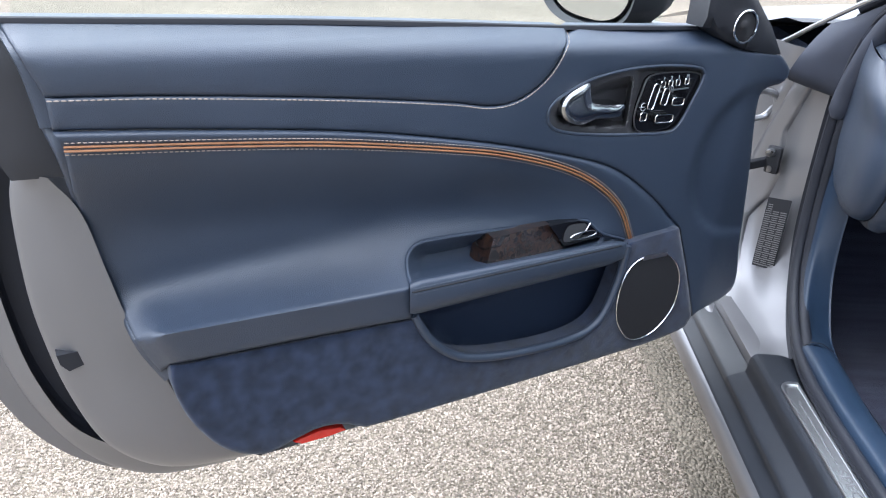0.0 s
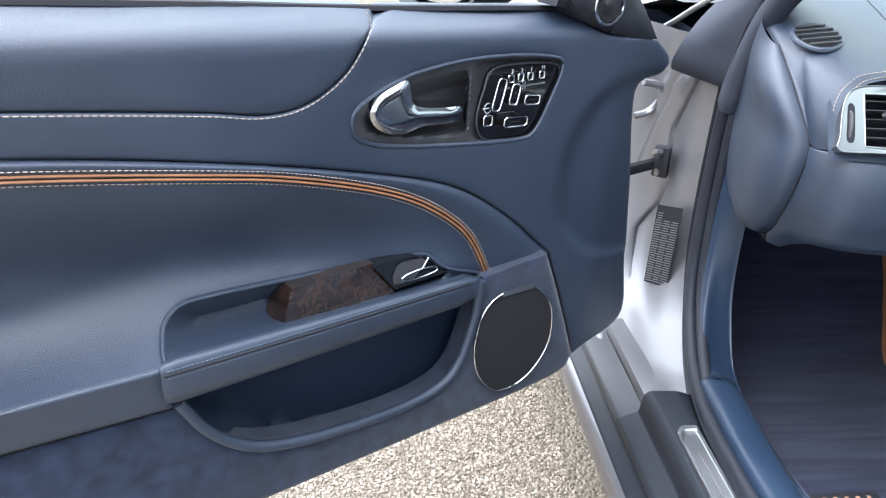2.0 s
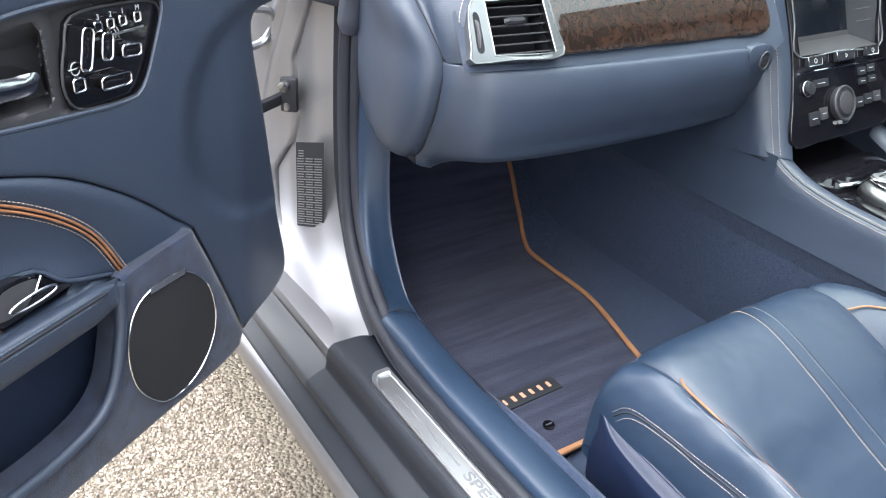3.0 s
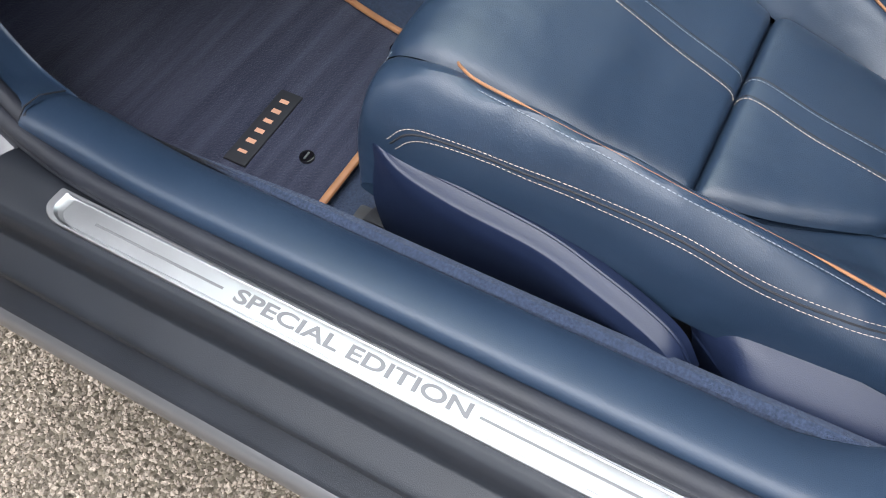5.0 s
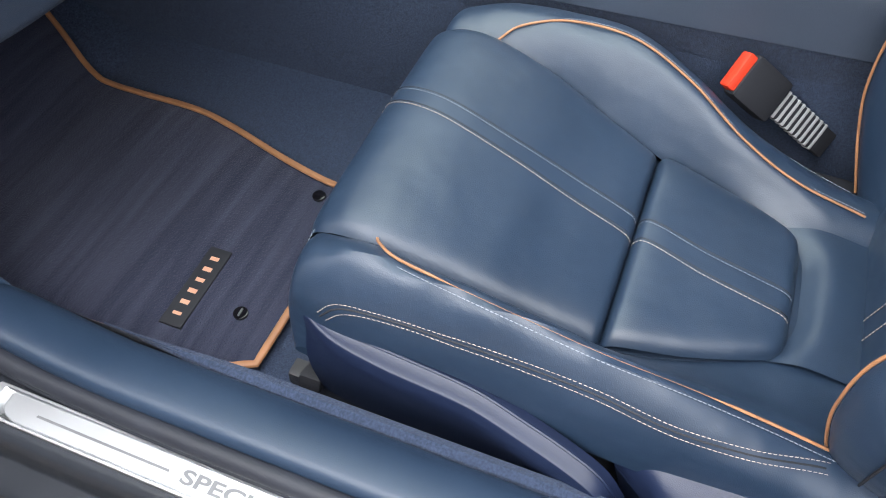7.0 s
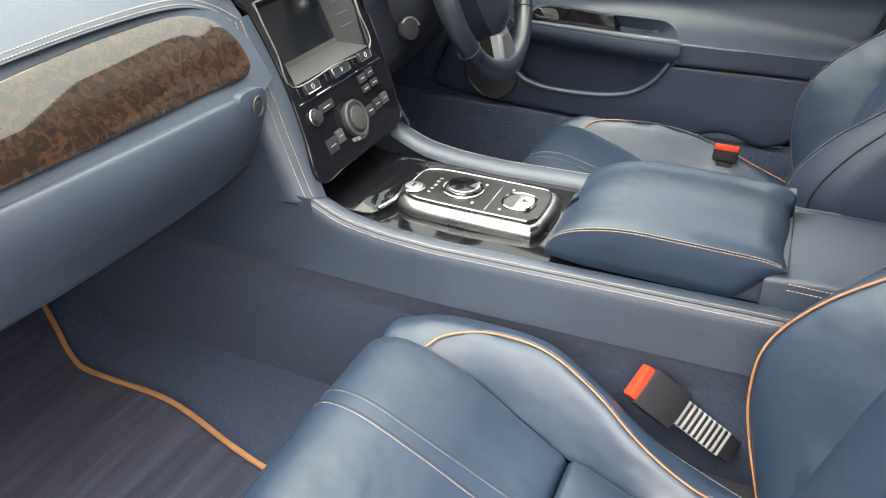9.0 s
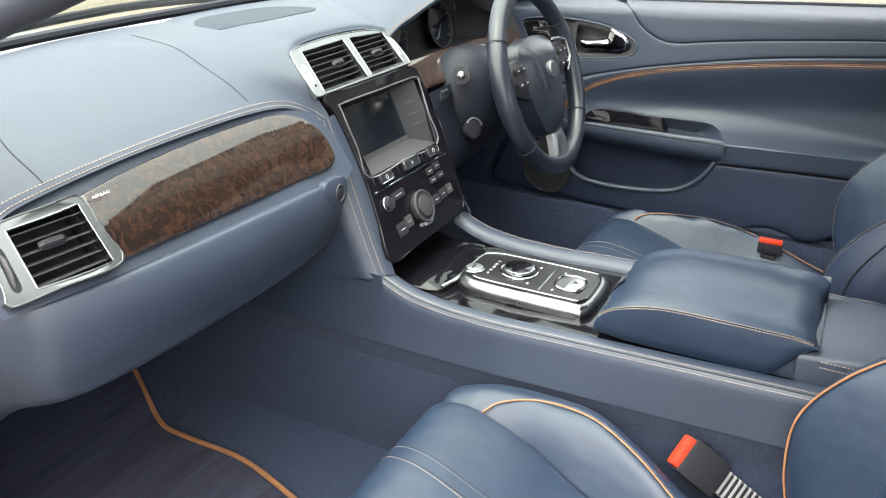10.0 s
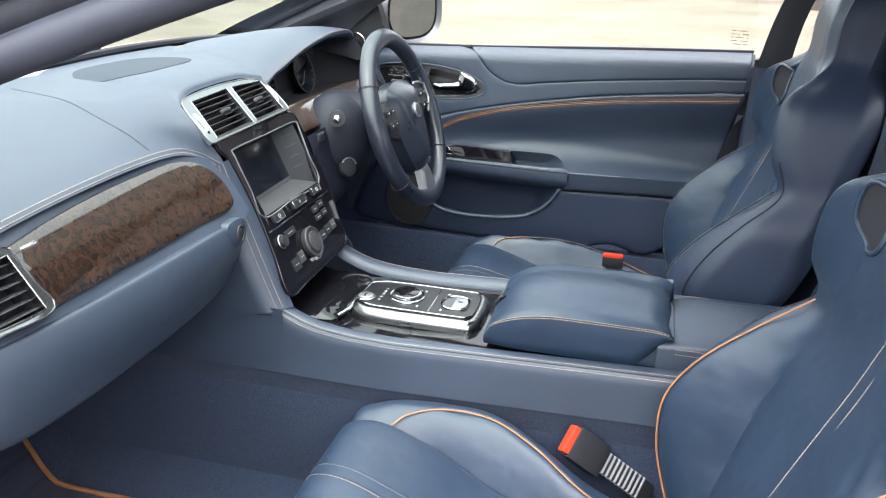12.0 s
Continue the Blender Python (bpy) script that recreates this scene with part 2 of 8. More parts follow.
def spline(pts, n, closed=False):
    """n points evenly along a smooth curve through pts."""
    p = np.asarray(pts, float)
    k = len(p)
    if k == 2 and not closed:
        t = np.linspace(0, 1, n)[:, None]
        return p[0] * (1 - t) + p[1] * t
    q = np.vstack([p[-1], p, p[0], p[1]]) if closed else np.vstack([2 * p[0] - p[1], p, 2 * p[-1] - p[-2]])
    segs = k if closed else k - 1
    fine = []
    for i in range(segs):
        a, b, c, d = q[i], q[i + 1], q[i + 2], q[i + 3]
        for s in np.linspace(0, 1, 14, endpoint=False):
            fine.append(0.5 * (2 * b + (c - a) * s + (2 * a - 5 * b + 4 * c - d) * s * s + (3 * b - a - 3 * c + d) * s**3))
    fine.append(p[0] if closed else p[-1])
    fine = np.array(fine)
    run = np.r_[0, np.cumsum(np.linalg.norm(np.diff(fine, axis=0), axis=1))]
    want = np.linspace(0, run[-1], n + 1)[:-1] if closed else np.linspace(0, run[-1], n)
    return np.stack([np.interp(want, run, fine[:, j]) for j in range(p.shape[1])], 1)


def grid_bm(g, close_u=False, close_v=False):
    """A mesh from an array of points g[i][j]."""
    bm = bmesh.new()
    r, c = len(g), len(g[0])
    vs = [[bm.verts.new(tuple(q)) for q in row] for row in g]
    for i in range(r if close_u else r - 1):
        for j in range(c if close_v else c - 1):
            i2, j2 = (i + 1) % r, (j + 1) % c
            bm.faces.new((vs[i][j], vs[i][j2], vs[i2][j2], vs[i2][j]))
    return bm


def skin(curves, nu=24, nv=16, straight=False):
    """A smooth sheet through curves, each run in the same direction."""
    rows = np.array([spline(c, nu) for c in curves])
    if straight:
        return grid_bm([spline(rows[:, i], nv) if len(rows) == 2 else lin(rows[:, i], nv) for i in range(nu)])
    return grid_bm([spline_raw(rows[:, i], nv) for i in range(nu)])


def lin(p, n):
    k = np.linspace(0, len(p) - 1, n)
    return np.stack([np.interp(k, range(len(p)), p[:, j]) for j in range(p.shape[1])], 1)


def spline_raw(p, n):
    """Smooth through p with n points, evenly by point number."""
    k = len(p)
    if k == 2:
        return lin(p, n)
    q = np.vstack([2 * p[0] - p[1], p, 2 * p[-1] - p[-2]])
    out = []
    for s in np.linspace(0, k - 1, n):
        i = min(int(s), k - 2)
        s -= i
        a, b, c, d = q[i], q[i + 1], q[i + 2], q[i + 3]
        out.append(0.5 * (2 * b + (c - a) * s + (2 * a - 5 * b + 4 * c - d) * s * s + (3 * b - a - 3 * c + d) * s**3))
    return np.array(out)


def skin_line(curves, u, n, lift=0.0, centre=None):
    """A line along a skin at the fraction u of each of its curves, lifted off the surface away from centre."""
    def at(w):
        return spline_raw(np.array([spline(c, 201)[int(round(w * 200))] for c in curves]), n)
    p = at(u)
    if lift:
        a = at(min(1, u + 0.02)) - at(max(0, u - 0.02))
        t = np.gradient(p, axis=0)
        nrm = np.cross(a, t)
        nrm /= np.linalg.norm(nrm, axis=1)[:, None] + 1e-9
        if centre is not None:
            s = np.sign(((p - np.asarray(centre)) * nrm).sum(1))
            nrm *= s[:, None]
        p = p + nrm * lift
    return p


def inside(poly, pts):
    x, y = pts[:, 0][:, None], pts[:, 1][:, None]
    a, b = poly, np.roll(poly, -1, 0)
    cross = ((a[:, 1] > y) != (b[:, 1] > y)) & (x < (b[:, 0] - a[:, 0]) * (y - a[:, 1]) / (b[:, 1] - a[:, 1] + 1e-12) + a[:, 0])
    return cross.sum(1) % 2 == 1


def edge_distance(poly, pts):
    a, b = poly[None], np.roll(poly, -1, 0)[None]
    p = pts[:, None]
    d = b - a
    t = np.clip(((p - a) * d).sum(-1) / ((d * d).sum(-1) + 1e-12), 0, 1)[..., None]
    return np.sqrt((((a + t * d) - p) ** 2).sum(-1).min(1))


def dense(poly, step):
    """The same outline with no side longer than step."""
    out = []
    for a, b in zip(poly, np.roll(poly, -1, 0)):
        n = max(1, int(math.ceil(np.linalg.norm(b - a) / step)))
        out += [a + (b - a) * i / n for i in range(n)]
    return np.array(out)


def sheet(outline, res, place, skirt=None, holes=(), ring=0.0, lines=()):
    """A surface over a flat outline: place(u, v, distance to the edge) gives each point. skirt: a vector by which a wall drops from the edges. holes: outlines left open."""
    from mathutils.geometry import delaunay_2d_cdt
    poly = np.asarray(outline, float)
    cuts = [np.asarray(h, float) for h in holes]
    if ring:
        poly, cuts = dense(poly, ring * 1.4), [dense(h, ring * 1.4) for h in cuts]
    lo, hi = poly.min(0), poly.max(0)
    gx, gy = np.meshgrid(np.arange(lo[0] + res / 2, hi[0], res), np.arange(lo[1] + res / 2, hi[1], res))
    gx[::2] += res * 0.25
    pts = np.stack([gx.ravel(), gy.ravel()], 1)
    pts = pts[inside(poly, pts)]
    far = edge_distance(poly, pts) if len(pts) else np.zeros(0)
    for h in cuts:
        far = np.minimum(far, np.where(inside(h, pts), 0.0, edge_distance(h, pts)))
    ok = far > (ring + res * 0.4 if ring else res * 0.45)
    loops = [poly] + cuts
    extra, extra_d = [], []
    if ring:
        for q in loops:
            t = np.roll(q, -1, 0) - np.roll(q, 1, 0)
            nrm = np.stack([-t[:, 1], t[:, 0]], 1) / (np.linalg.norm(t, axis=1)[:, None] + 1e-12)
            for sgn in (1, -1):
                for part_of in (0.4, 1.0):
                    w = q + nrm * sgn * ring * part_of
                    e = np.min([edge_distance(h, w) for h in loops], 0)
                    good = inside(poly, w) & (e > ring * part_of * 0.85)
                    for h in cuts:
                        good &= ~inside(h, w)
                    extra.append(w[good])
                    extra_d.append(e[good])
    for q in lines:
        q = np.asarray(q, float)
        e = np.min([edge_distance(h, q) for h in loops], 0)
        good = inside(poly, q) & (e > max(ring, res * 0.3))
        extra.append(q[good])
        extra_d.append(e[good])
        ok &= edge_distance(np.vstack([q, q[::-1]]), pts) > res * 0.35
    pts, far = pts[ok], far[ok]
    allp = np.vstack(loops + extra + [pts])
    rim = sum(len(q) for q in loops)
    dist = np.r_[np.zeros(rim), np.concatenate(extra_d) if extra_d else np.zeros(0), far]
    links, n = [], 0
    for q in loops:
        links += [(n + i, n + (i + 1) % len(q)) for i in range(len(q))]
        n += len(q)
    got = delaunay_2d_cdt([Vector(q) for q in allp], links, [], 0, 1e-7)
    flat = np.array([(q[0], q[1]) for q in got[0]])
    mids = np.array([flat[list(f)].mean(0) for f in got[2]])
    keep = inside(poly, mids)
    for h in cuts:
        keep &= ~inside(h, mids)
    bm = bmesh.new()
    vs = []
    for q, src in zip(got[0], got[3]):
        d = dist[src[0]] if src else 0.0
        vs.append(bm.verts.new(place(q[0], q[1], d)))
    for f, ok in zip(got[2], keep):
        if ok:
            bm.faces.new([vs[i] for i in f])
    for v in [v for v in bm.verts if not v.link_faces]:
        bm.verts.remove(v)
    if skirt is not None:
        edges = [e for e in bm.edges if e.is_boundary]
        off, low = Vector(skirt), {}
        for e in edges:
            for v in e.verts:
                if v not in low:
                    low[v] = bm.verts.new(v.co + off)
        for e in edges:
            a, b = e.verts
            bm.faces.new((a, b, low[b], low[a]))
    bmesh.ops.recalc_face_normals(bm, faces=bm.faces)
    return bm


def frames_along(p, closed=False):
    t = np.gradient(p, axis=0) if not closed else np.roll(p, -1, 0) - np.roll(p, 1, 0)
    t /= np.linalg.norm(t, axis=1)[:, None] + 1e-12
    up = np.array([0, 0, 1.0]) if abs(t[0][2]) < 0.9 else np.array([1.0, 0, 0])
    out, prev = [], up
    for k in t:
        prev = prev - k * (prev @ k)
        if np.linalg.norm(prev) < 1e-6:
            prev = np.cross(k, (1, 0.3, 0.2))
        prev = prev / np.linalg.norm(prev)
        out.append((k, prev, np.cross(k, prev)))
    return out


def tube(path, r, n=8, closed=False, flat=1.0, caps=True):
    """A round bar along a path. r: a radius or one for each point; flat squashes it."""
    p = np.asarray(path, float)
    rs = np.broadcast_to(np.asarray(r, float), (len(p),))
    rows = []
    for q, (k, a, b), rad in zip(p, frames_along(p, closed), rs):
        rows.append([q + rad * (math.cos(w) * a * flat + math.sin(w) * b) for w in np.linspace(0, 2 * math.pi, n, endpoint=False)])
    bm = grid_bm(rows, close_u=closed, close_v=True)
    if caps and not closed:
        vs = list(bm.verts)
        bm.faces.new(vs[:n][::-1])
        bm.faces.new(vs[-n:])
    return bm


def box(size, centre=(0, 0, 0), bevel=0.0, m=None, seg=2):
    bm = bmesh.new()
    bmesh.ops.create_cube(bm, size=1)
    bmesh.ops.scale(bm, vec=size, verts=bm.verts)
    if bevel:
        bmesh.ops.bevel(bm, geom=list(bm.edges), offset=bevel, segments=seg, affect="EDGES", profile=0.6)
    if m is not None:
        bm.transform(m)
    bmesh.ops.translate(bm, vec=centre, verts=bm.verts)
    return bm


def disc(r, h, n=32, bevel=0.0, m=None, r2=None):
    bm = bmesh.new()
    bmesh.ops.create_cone(bm, cap_ends=True, segments=n, radius1=r, radius2=r if r2 is None else r2, depth=h)
    if bevel:
        es = [e for e in bm.edges if len(e.link_faces) == 2 and any(len(f.verts) > 4 for f in e.link_faces)]
        bmesh.ops.bevel(bm, geom=es, offset=bevel, segments=2, affect="EDGES", profile=0.6)
    if m is not None:
        bm.transform(m)
    return bm


def ball(r, scale=(1, 1, 1), centre=(0, 0, 0), u=20, v=12):
    bm = bmesh.new()
    bmesh.ops.create_uvsphere(bm, u_segments=u, v_segments=v, radius=r)
    bmesh.ops.scale(bm, vec=scale, verts=bm.verts)
    bmesh.ops.translate(bm, vec=centre, verts=bm.verts)
    return bm


def join(*bms):
    out = bms[0]
    for b in bms[1:]:
        me = bpy.data.meshes.new("t")
        b.to_mesh(me)
        out.from_mesh(me)
        bpy.data.meshes.remove(me)
        b.free()
    return out


def mesh_of(name, bm, material, angle=38):
    me = bpy.data.meshes.new(name)
    bm.to_mesh(me)
    bm.free()
    me.materials.append(material)
    me.polygons.foreach_set("use_smooth", [True] * len(me.polygons))
    me.set_sharp_from_angle(angle=radians(angle))
    return me


def part(name, bm, material, parent, label="", angle=38):
    ob = new(name, mesh_of(name, bm, material, angle))
    ob.parent = parent
    if label:
        tagged(ob, label)
    return ob


def thing(name, label, category, at=(0, 0, 0), group="", kind=""):
    ob = new(name)
    ob.empty_display_size = 0.05
    return tagged(ob, label, category, group, kind)


def solo(name, bm, material, label, category, group="", kind="", angle=38):
    ob = new(name, mesh_of(name, bm, material, angle))
    return tagged(ob, label, category, group, kind)


def stitches(path, pitch=0.0052, size=0.0036, r=0.00055, lift=0.0, slant=0.0):
    """Small thread stitches along a path, joined."""
    pitch, size = pitch * 0.98, size * 0.74
    p = np.asarray(path, float)
    run = np.r_[0, np.cumsum(np.linalg.norm(np.diff(p, axis=0), axis=1))]
    n = max(2, int(run[-1] / pitch))
    verts, faces = [], []

    def at(s):
        return np.array([np.interp(s, run, p[:, j]) for j in range(3)])

    for i in range(n):
        s = (i + 0.5) * run[-1] / n
        a, b = at(max(0, s - size / 2)), at(min(run[-1], s + size / 2))
        k = b - a
        k /= np.linalg.norm(k) + 1e-9
        u = np.cross(k, (0.31, 0.52, 0.79))
        u /= np.linalg.norm(u) + 1e-9
        w = np.cross(k, u)
        o = len(verts)
        for q, rad in ((a - k * r, 0.5 * r), (a + k * r, r), (b - k * r, r), (b + k * r, 0.5 * r)):
            for c, d in ((1, 0), (0, 1), (-1, 0), (0, -1)):
                verts.append(q + rad * (c * u + d * w))
        for lvl in range(3):
            for j in range(4):
                faces.append((o + lvl * 4 + j, o + lvl * 4 + (j + 1) % 4, o + lvl * 4 + 4 + (j + 1) % 4, o + lvl * 4 + 4 + j))
        faces += [(o + 3, o + 2, o + 1, o), (o + 12, o + 13, o + 14, o + 15)]
    me = bpy.data.meshes.new("stitching")
    me.from_pydata([tuple(v) for v in verts], [], faces)
    bm = bmesh.new()
    bm.from_mesh(me)
    bpy.data.meshes.remove(me)
    return bm


def text_bm(body, size, m, depth=0.0002, bold=0.0):
    """Letters of the built-in font as a mesh."""
    cu = bpy.data.curves.new("t", "FONT")
    cu.body, cu.size, cu.extrude, cu.offset = body, size, depth, bold
    cu.align_x, cu.align_y = "CENTER", "CENTER"
    ob = bpy.data.objects.new("t", cu)
    scene.collection.objects.link(ob)
    dg = bpy.context.evaluated_depsgraph_get()
    dg.update()
    me = bpy.data.meshes.new_from_object(ob.evaluated_get(dg))
    bm = bmesh.new()
    bm.from_mesh(me)
    bm.transform(m)
    bpy.data.objects.remove(ob)
    bpy.data.curves.remove(cu)
    bpy.data.meshes.remove(me)
    return bm


def axes(origin, x, y, z=None):
    """A matrix with the given axes."""
    x, y = Vector(x).normalized(), Vector(y).normalized()
    z = x.cross(y).normalized() if z is None else Vector(z).normalized()
    m = Matrix.Identity(4)
    for i in range(3):
        m[i][0], m[i][1], m[i][2], m[i][3] = x[i], y[i], z[i], origin[i]
    return m


def smooth(a, b, x):
    t = min(1, max(0, (x - a) / (b - a)))
    return t * t * (3 - 2 * t)


def roll(d, r):
    """How far a padded edge falls at distance d from a seam, for a radius r."""
    return 0.0 if d >= r else r - math.sqrt(max(0.0, r * r - (r - d) ** 2))


def drape(ob, pts, n, lift=0.001, way=(0, 0, -1)):
    """Lay a smooth line onto an object's surface along a direction."""
    from mathutils.bvhtree import BVHTree
    me = ob.data
    tree = BVHTree.FromPolygons([v.co for v in me.vertices], [tuple(p.vertices) for p in me.polygons])
    d = Vector(way).normalized()
    out = []
    for q in spline(pts, n):
        hit = tree.ray_cast(Vector(q) - d * 0.3, d)
        if hit[0] is not None:
            nrm = hit[1] if hit[1].dot(d) < 0 else -hit[1]
            out.append(hit[0] + nrm * lift)
    return np.array(out)

# ---- ground and distance ----
gb = bmesh.new()
R = [0, 3, 8, 20, 60, 200, 900]
rows = [[(r * math.cos(a), r * math.sin(a), 0) for a in np.linspace(0, 2 * math.pi, 48, endpoint=False)] for r in R[1:]]
gb = grid_bm(rows, close_v=True)
gb.faces.new(list(gb.verts)[:48])
solo("ground", gb, GROUND, "pale stone chipping yard surface", "ground", kind="structure")


def chips(x0, x1, y0, y1, n, r):
    """Loose angular chippings, joined."""
    base = np.array([(1, 0, 0), (0, 1, 0), (-1, 0, 0), (0, -1, 0), (0, 0, 1), (0, 0, -1)], float)
    tri = np.array([(0, 1, 4), (1, 2, 4), (2, 3, 4), (3, 0, 4), (1, 0, 5), (2, 1, 5), (3, 2, 5), (0, 3, 5)])
    rng = np.random.default_rng(7)
    size = r * rng.uniform(0.55, 1.25, (n, 1, 1)) * rng.uniform(0.6, 1.2, (n, 1, 3))
    q = rng.normal(size=(n, 4))
    q /= np.linalg.norm(q, axis=1)[:, None]
    w, x, y, z = q.T
    rot = np.stack([np.stack([1 - 2 * (y * y + z * z), 2 * (x * y - z * w), 2 * (x * z + y * w)], -1), np.stack([2 * (x * y + z * w), 1 - 2 * (x * x + z * z), 2 * (y * z - x * w)], -1), np.stack([2 * (x * z - y * w), 2 * (y * z + x * w), 1 - 2 * (x * x + y * y)], -1)], 1)
    v = (base[None] * size * rng.uniform(0.75, 1.2, (n, 6, 1))) @ rot.transpose(0, 2, 1)
    at = np.stack([rng.uniform(x0, x1, n), rng.uniform(y0, y1, n), r * rng.uniform(0.0, 0.5, n)], 1)
    v = (v + at[:, None]).reshape(-1, 3)
    f = (tri[None] + 6 * np.arange(n)[:, None, None]).reshape(-1, 3)
    me = bpy.data.meshes.new("stone_chippings")
    me.from_pydata(v.tolist(), [], f.tolist())
    me.materials.append(CHIPS)
    return tagged(new("stone_chippings", me), "loose pale angular stone chippings on the yard", "gravel", kind="stuff")


chips(-1.75, -0.03, -0.5, 1.65, 180000, 0.0036)

# ---- doors ----
# A door is laid out in (u, z, v): u from the hinge to the latch, z up, v towards the cabin.
TOP = [(1.150, 1.012), (0.938, 0.999), (0.763, 0.986), (0.622, 0.975), (0.409, 0.962)]
ROLL_SEAM = [(1.141, 0.949), (1.043, 0.941), (0.886, 0.923), (0.759, 0.905), (0.710, 0.896), (0.673, 0.900), (0.638, 0.922), (0.617, 0.955), (0.623, 0.975)]
MID_SEAM = [(1.140, 0.921), (1.047, 0.911), (0.886, 0.890), (0.757, 0.865), (0.644, 0.837), (0.530, 0.800), (0.455, 0.750), (0.400, 0.699), (0.385, 0.690)]
BAND = [(1.134, 0.904), (0.998, 0.890), (0.887, 0.876), (0.757, 0.853), (0.682, 0.836), (0.600, 0.808), (0.544, 0.777), (0.501, 0.737), (0.474, 0.685)]
REAR = [(1.145, 0.926), (1.136, 0.890), (1.128, 0.832), (1.114, 0.765), (1.100, 0.700), (1.077, 0.650)]
POCKET = [(0.797, 0.655), (0.777, 0.618), (0.752, 0.591), (0.719, 0.572), (0.658, 0.559), (0.567, 0.554), (0.512, 0.571), (0.487, 0.627), (0.479, 0.680)]
SCOOP = [(0.474, 0.685), (0.500, 0.696), (0.520, 0.704), (0.535, 0.713), (0.551, 0.728), (0.566, 0.734), (0.609, 0.7375), (0.715, 0.745), (0.782, 0.748), (0.799, 0.745), (0.808, 0.732), (0.806, 0.710), (0.802, 0.698)]
BEZEL = [(0.633, 0.876), (0.629, 0.888), (0.613, 0.899), (0.584, 0.9105), (0.555, 0.9165), (0.511, 0.9205), (0.455, 0.919), (0.407, 0.912), (0.396, 0.902), (0.410, 0.868), (0.427, 0.839), (0.445, 0.833), (0.497, 0.837), (0.569, 0.846), (0.612, 0.855), (0.628, 0.864)]
SW_PANEL = [(0.486, 0.909), (0.440, 0.910), (0.407, 0.905), (0.401, 0.893), (0.412, 0.860), (0.432, 0.834), (0.462, 0.835), (0.494, 0.841), (0.503, 0.862), (0.496, 0.890)]


BAND_LINE = spline(BAND, 50)
REAR_FINE = spline(REAR, 30)
REAR_Z, REAR_U = REAR_FINE[::-1, 1], REAR_FINE[::-1, 0]


def band_distance(u, z):
    a, b = BAND_LINE[:-1], BAND_LINE[1:]
    p, d = np.array([u, z]), b - a
    t = np.clip(((p - a) * d).sum(1) / (d * d).sum(1), 0, 1)[:, None]
    return float(np.sqrt((((a + t * d) - p) ** 2).sum(1)).min())


def door_depth(u, z):
    """How far the lining below the tan band stands into the cabin: a hollow that runs out into the arm rest."""
    db = band_distance(u, z)
    ridge, start = 0.691 + 0.047 * (u - 0.801), 0.790 - 0.10 * (u - 0.814)
    k = min(1.0, max(0.0, (start - z) / (start - ridge))) ** 1.6 * smooth(0.0, 0.06, db)
    v = -0.042 * smooth(0.0, 0.085, db) * (1 - k) + 0.030 * k
    rear = float(np.interp(z, REAR_Z, REAR_U)) - u
    return v - 0.008 * min(1.0, max(0.0, (ridge - z) / 0.04)) - 0.024 * k * smooth(0.030, 0.0, rear) ** 1.6


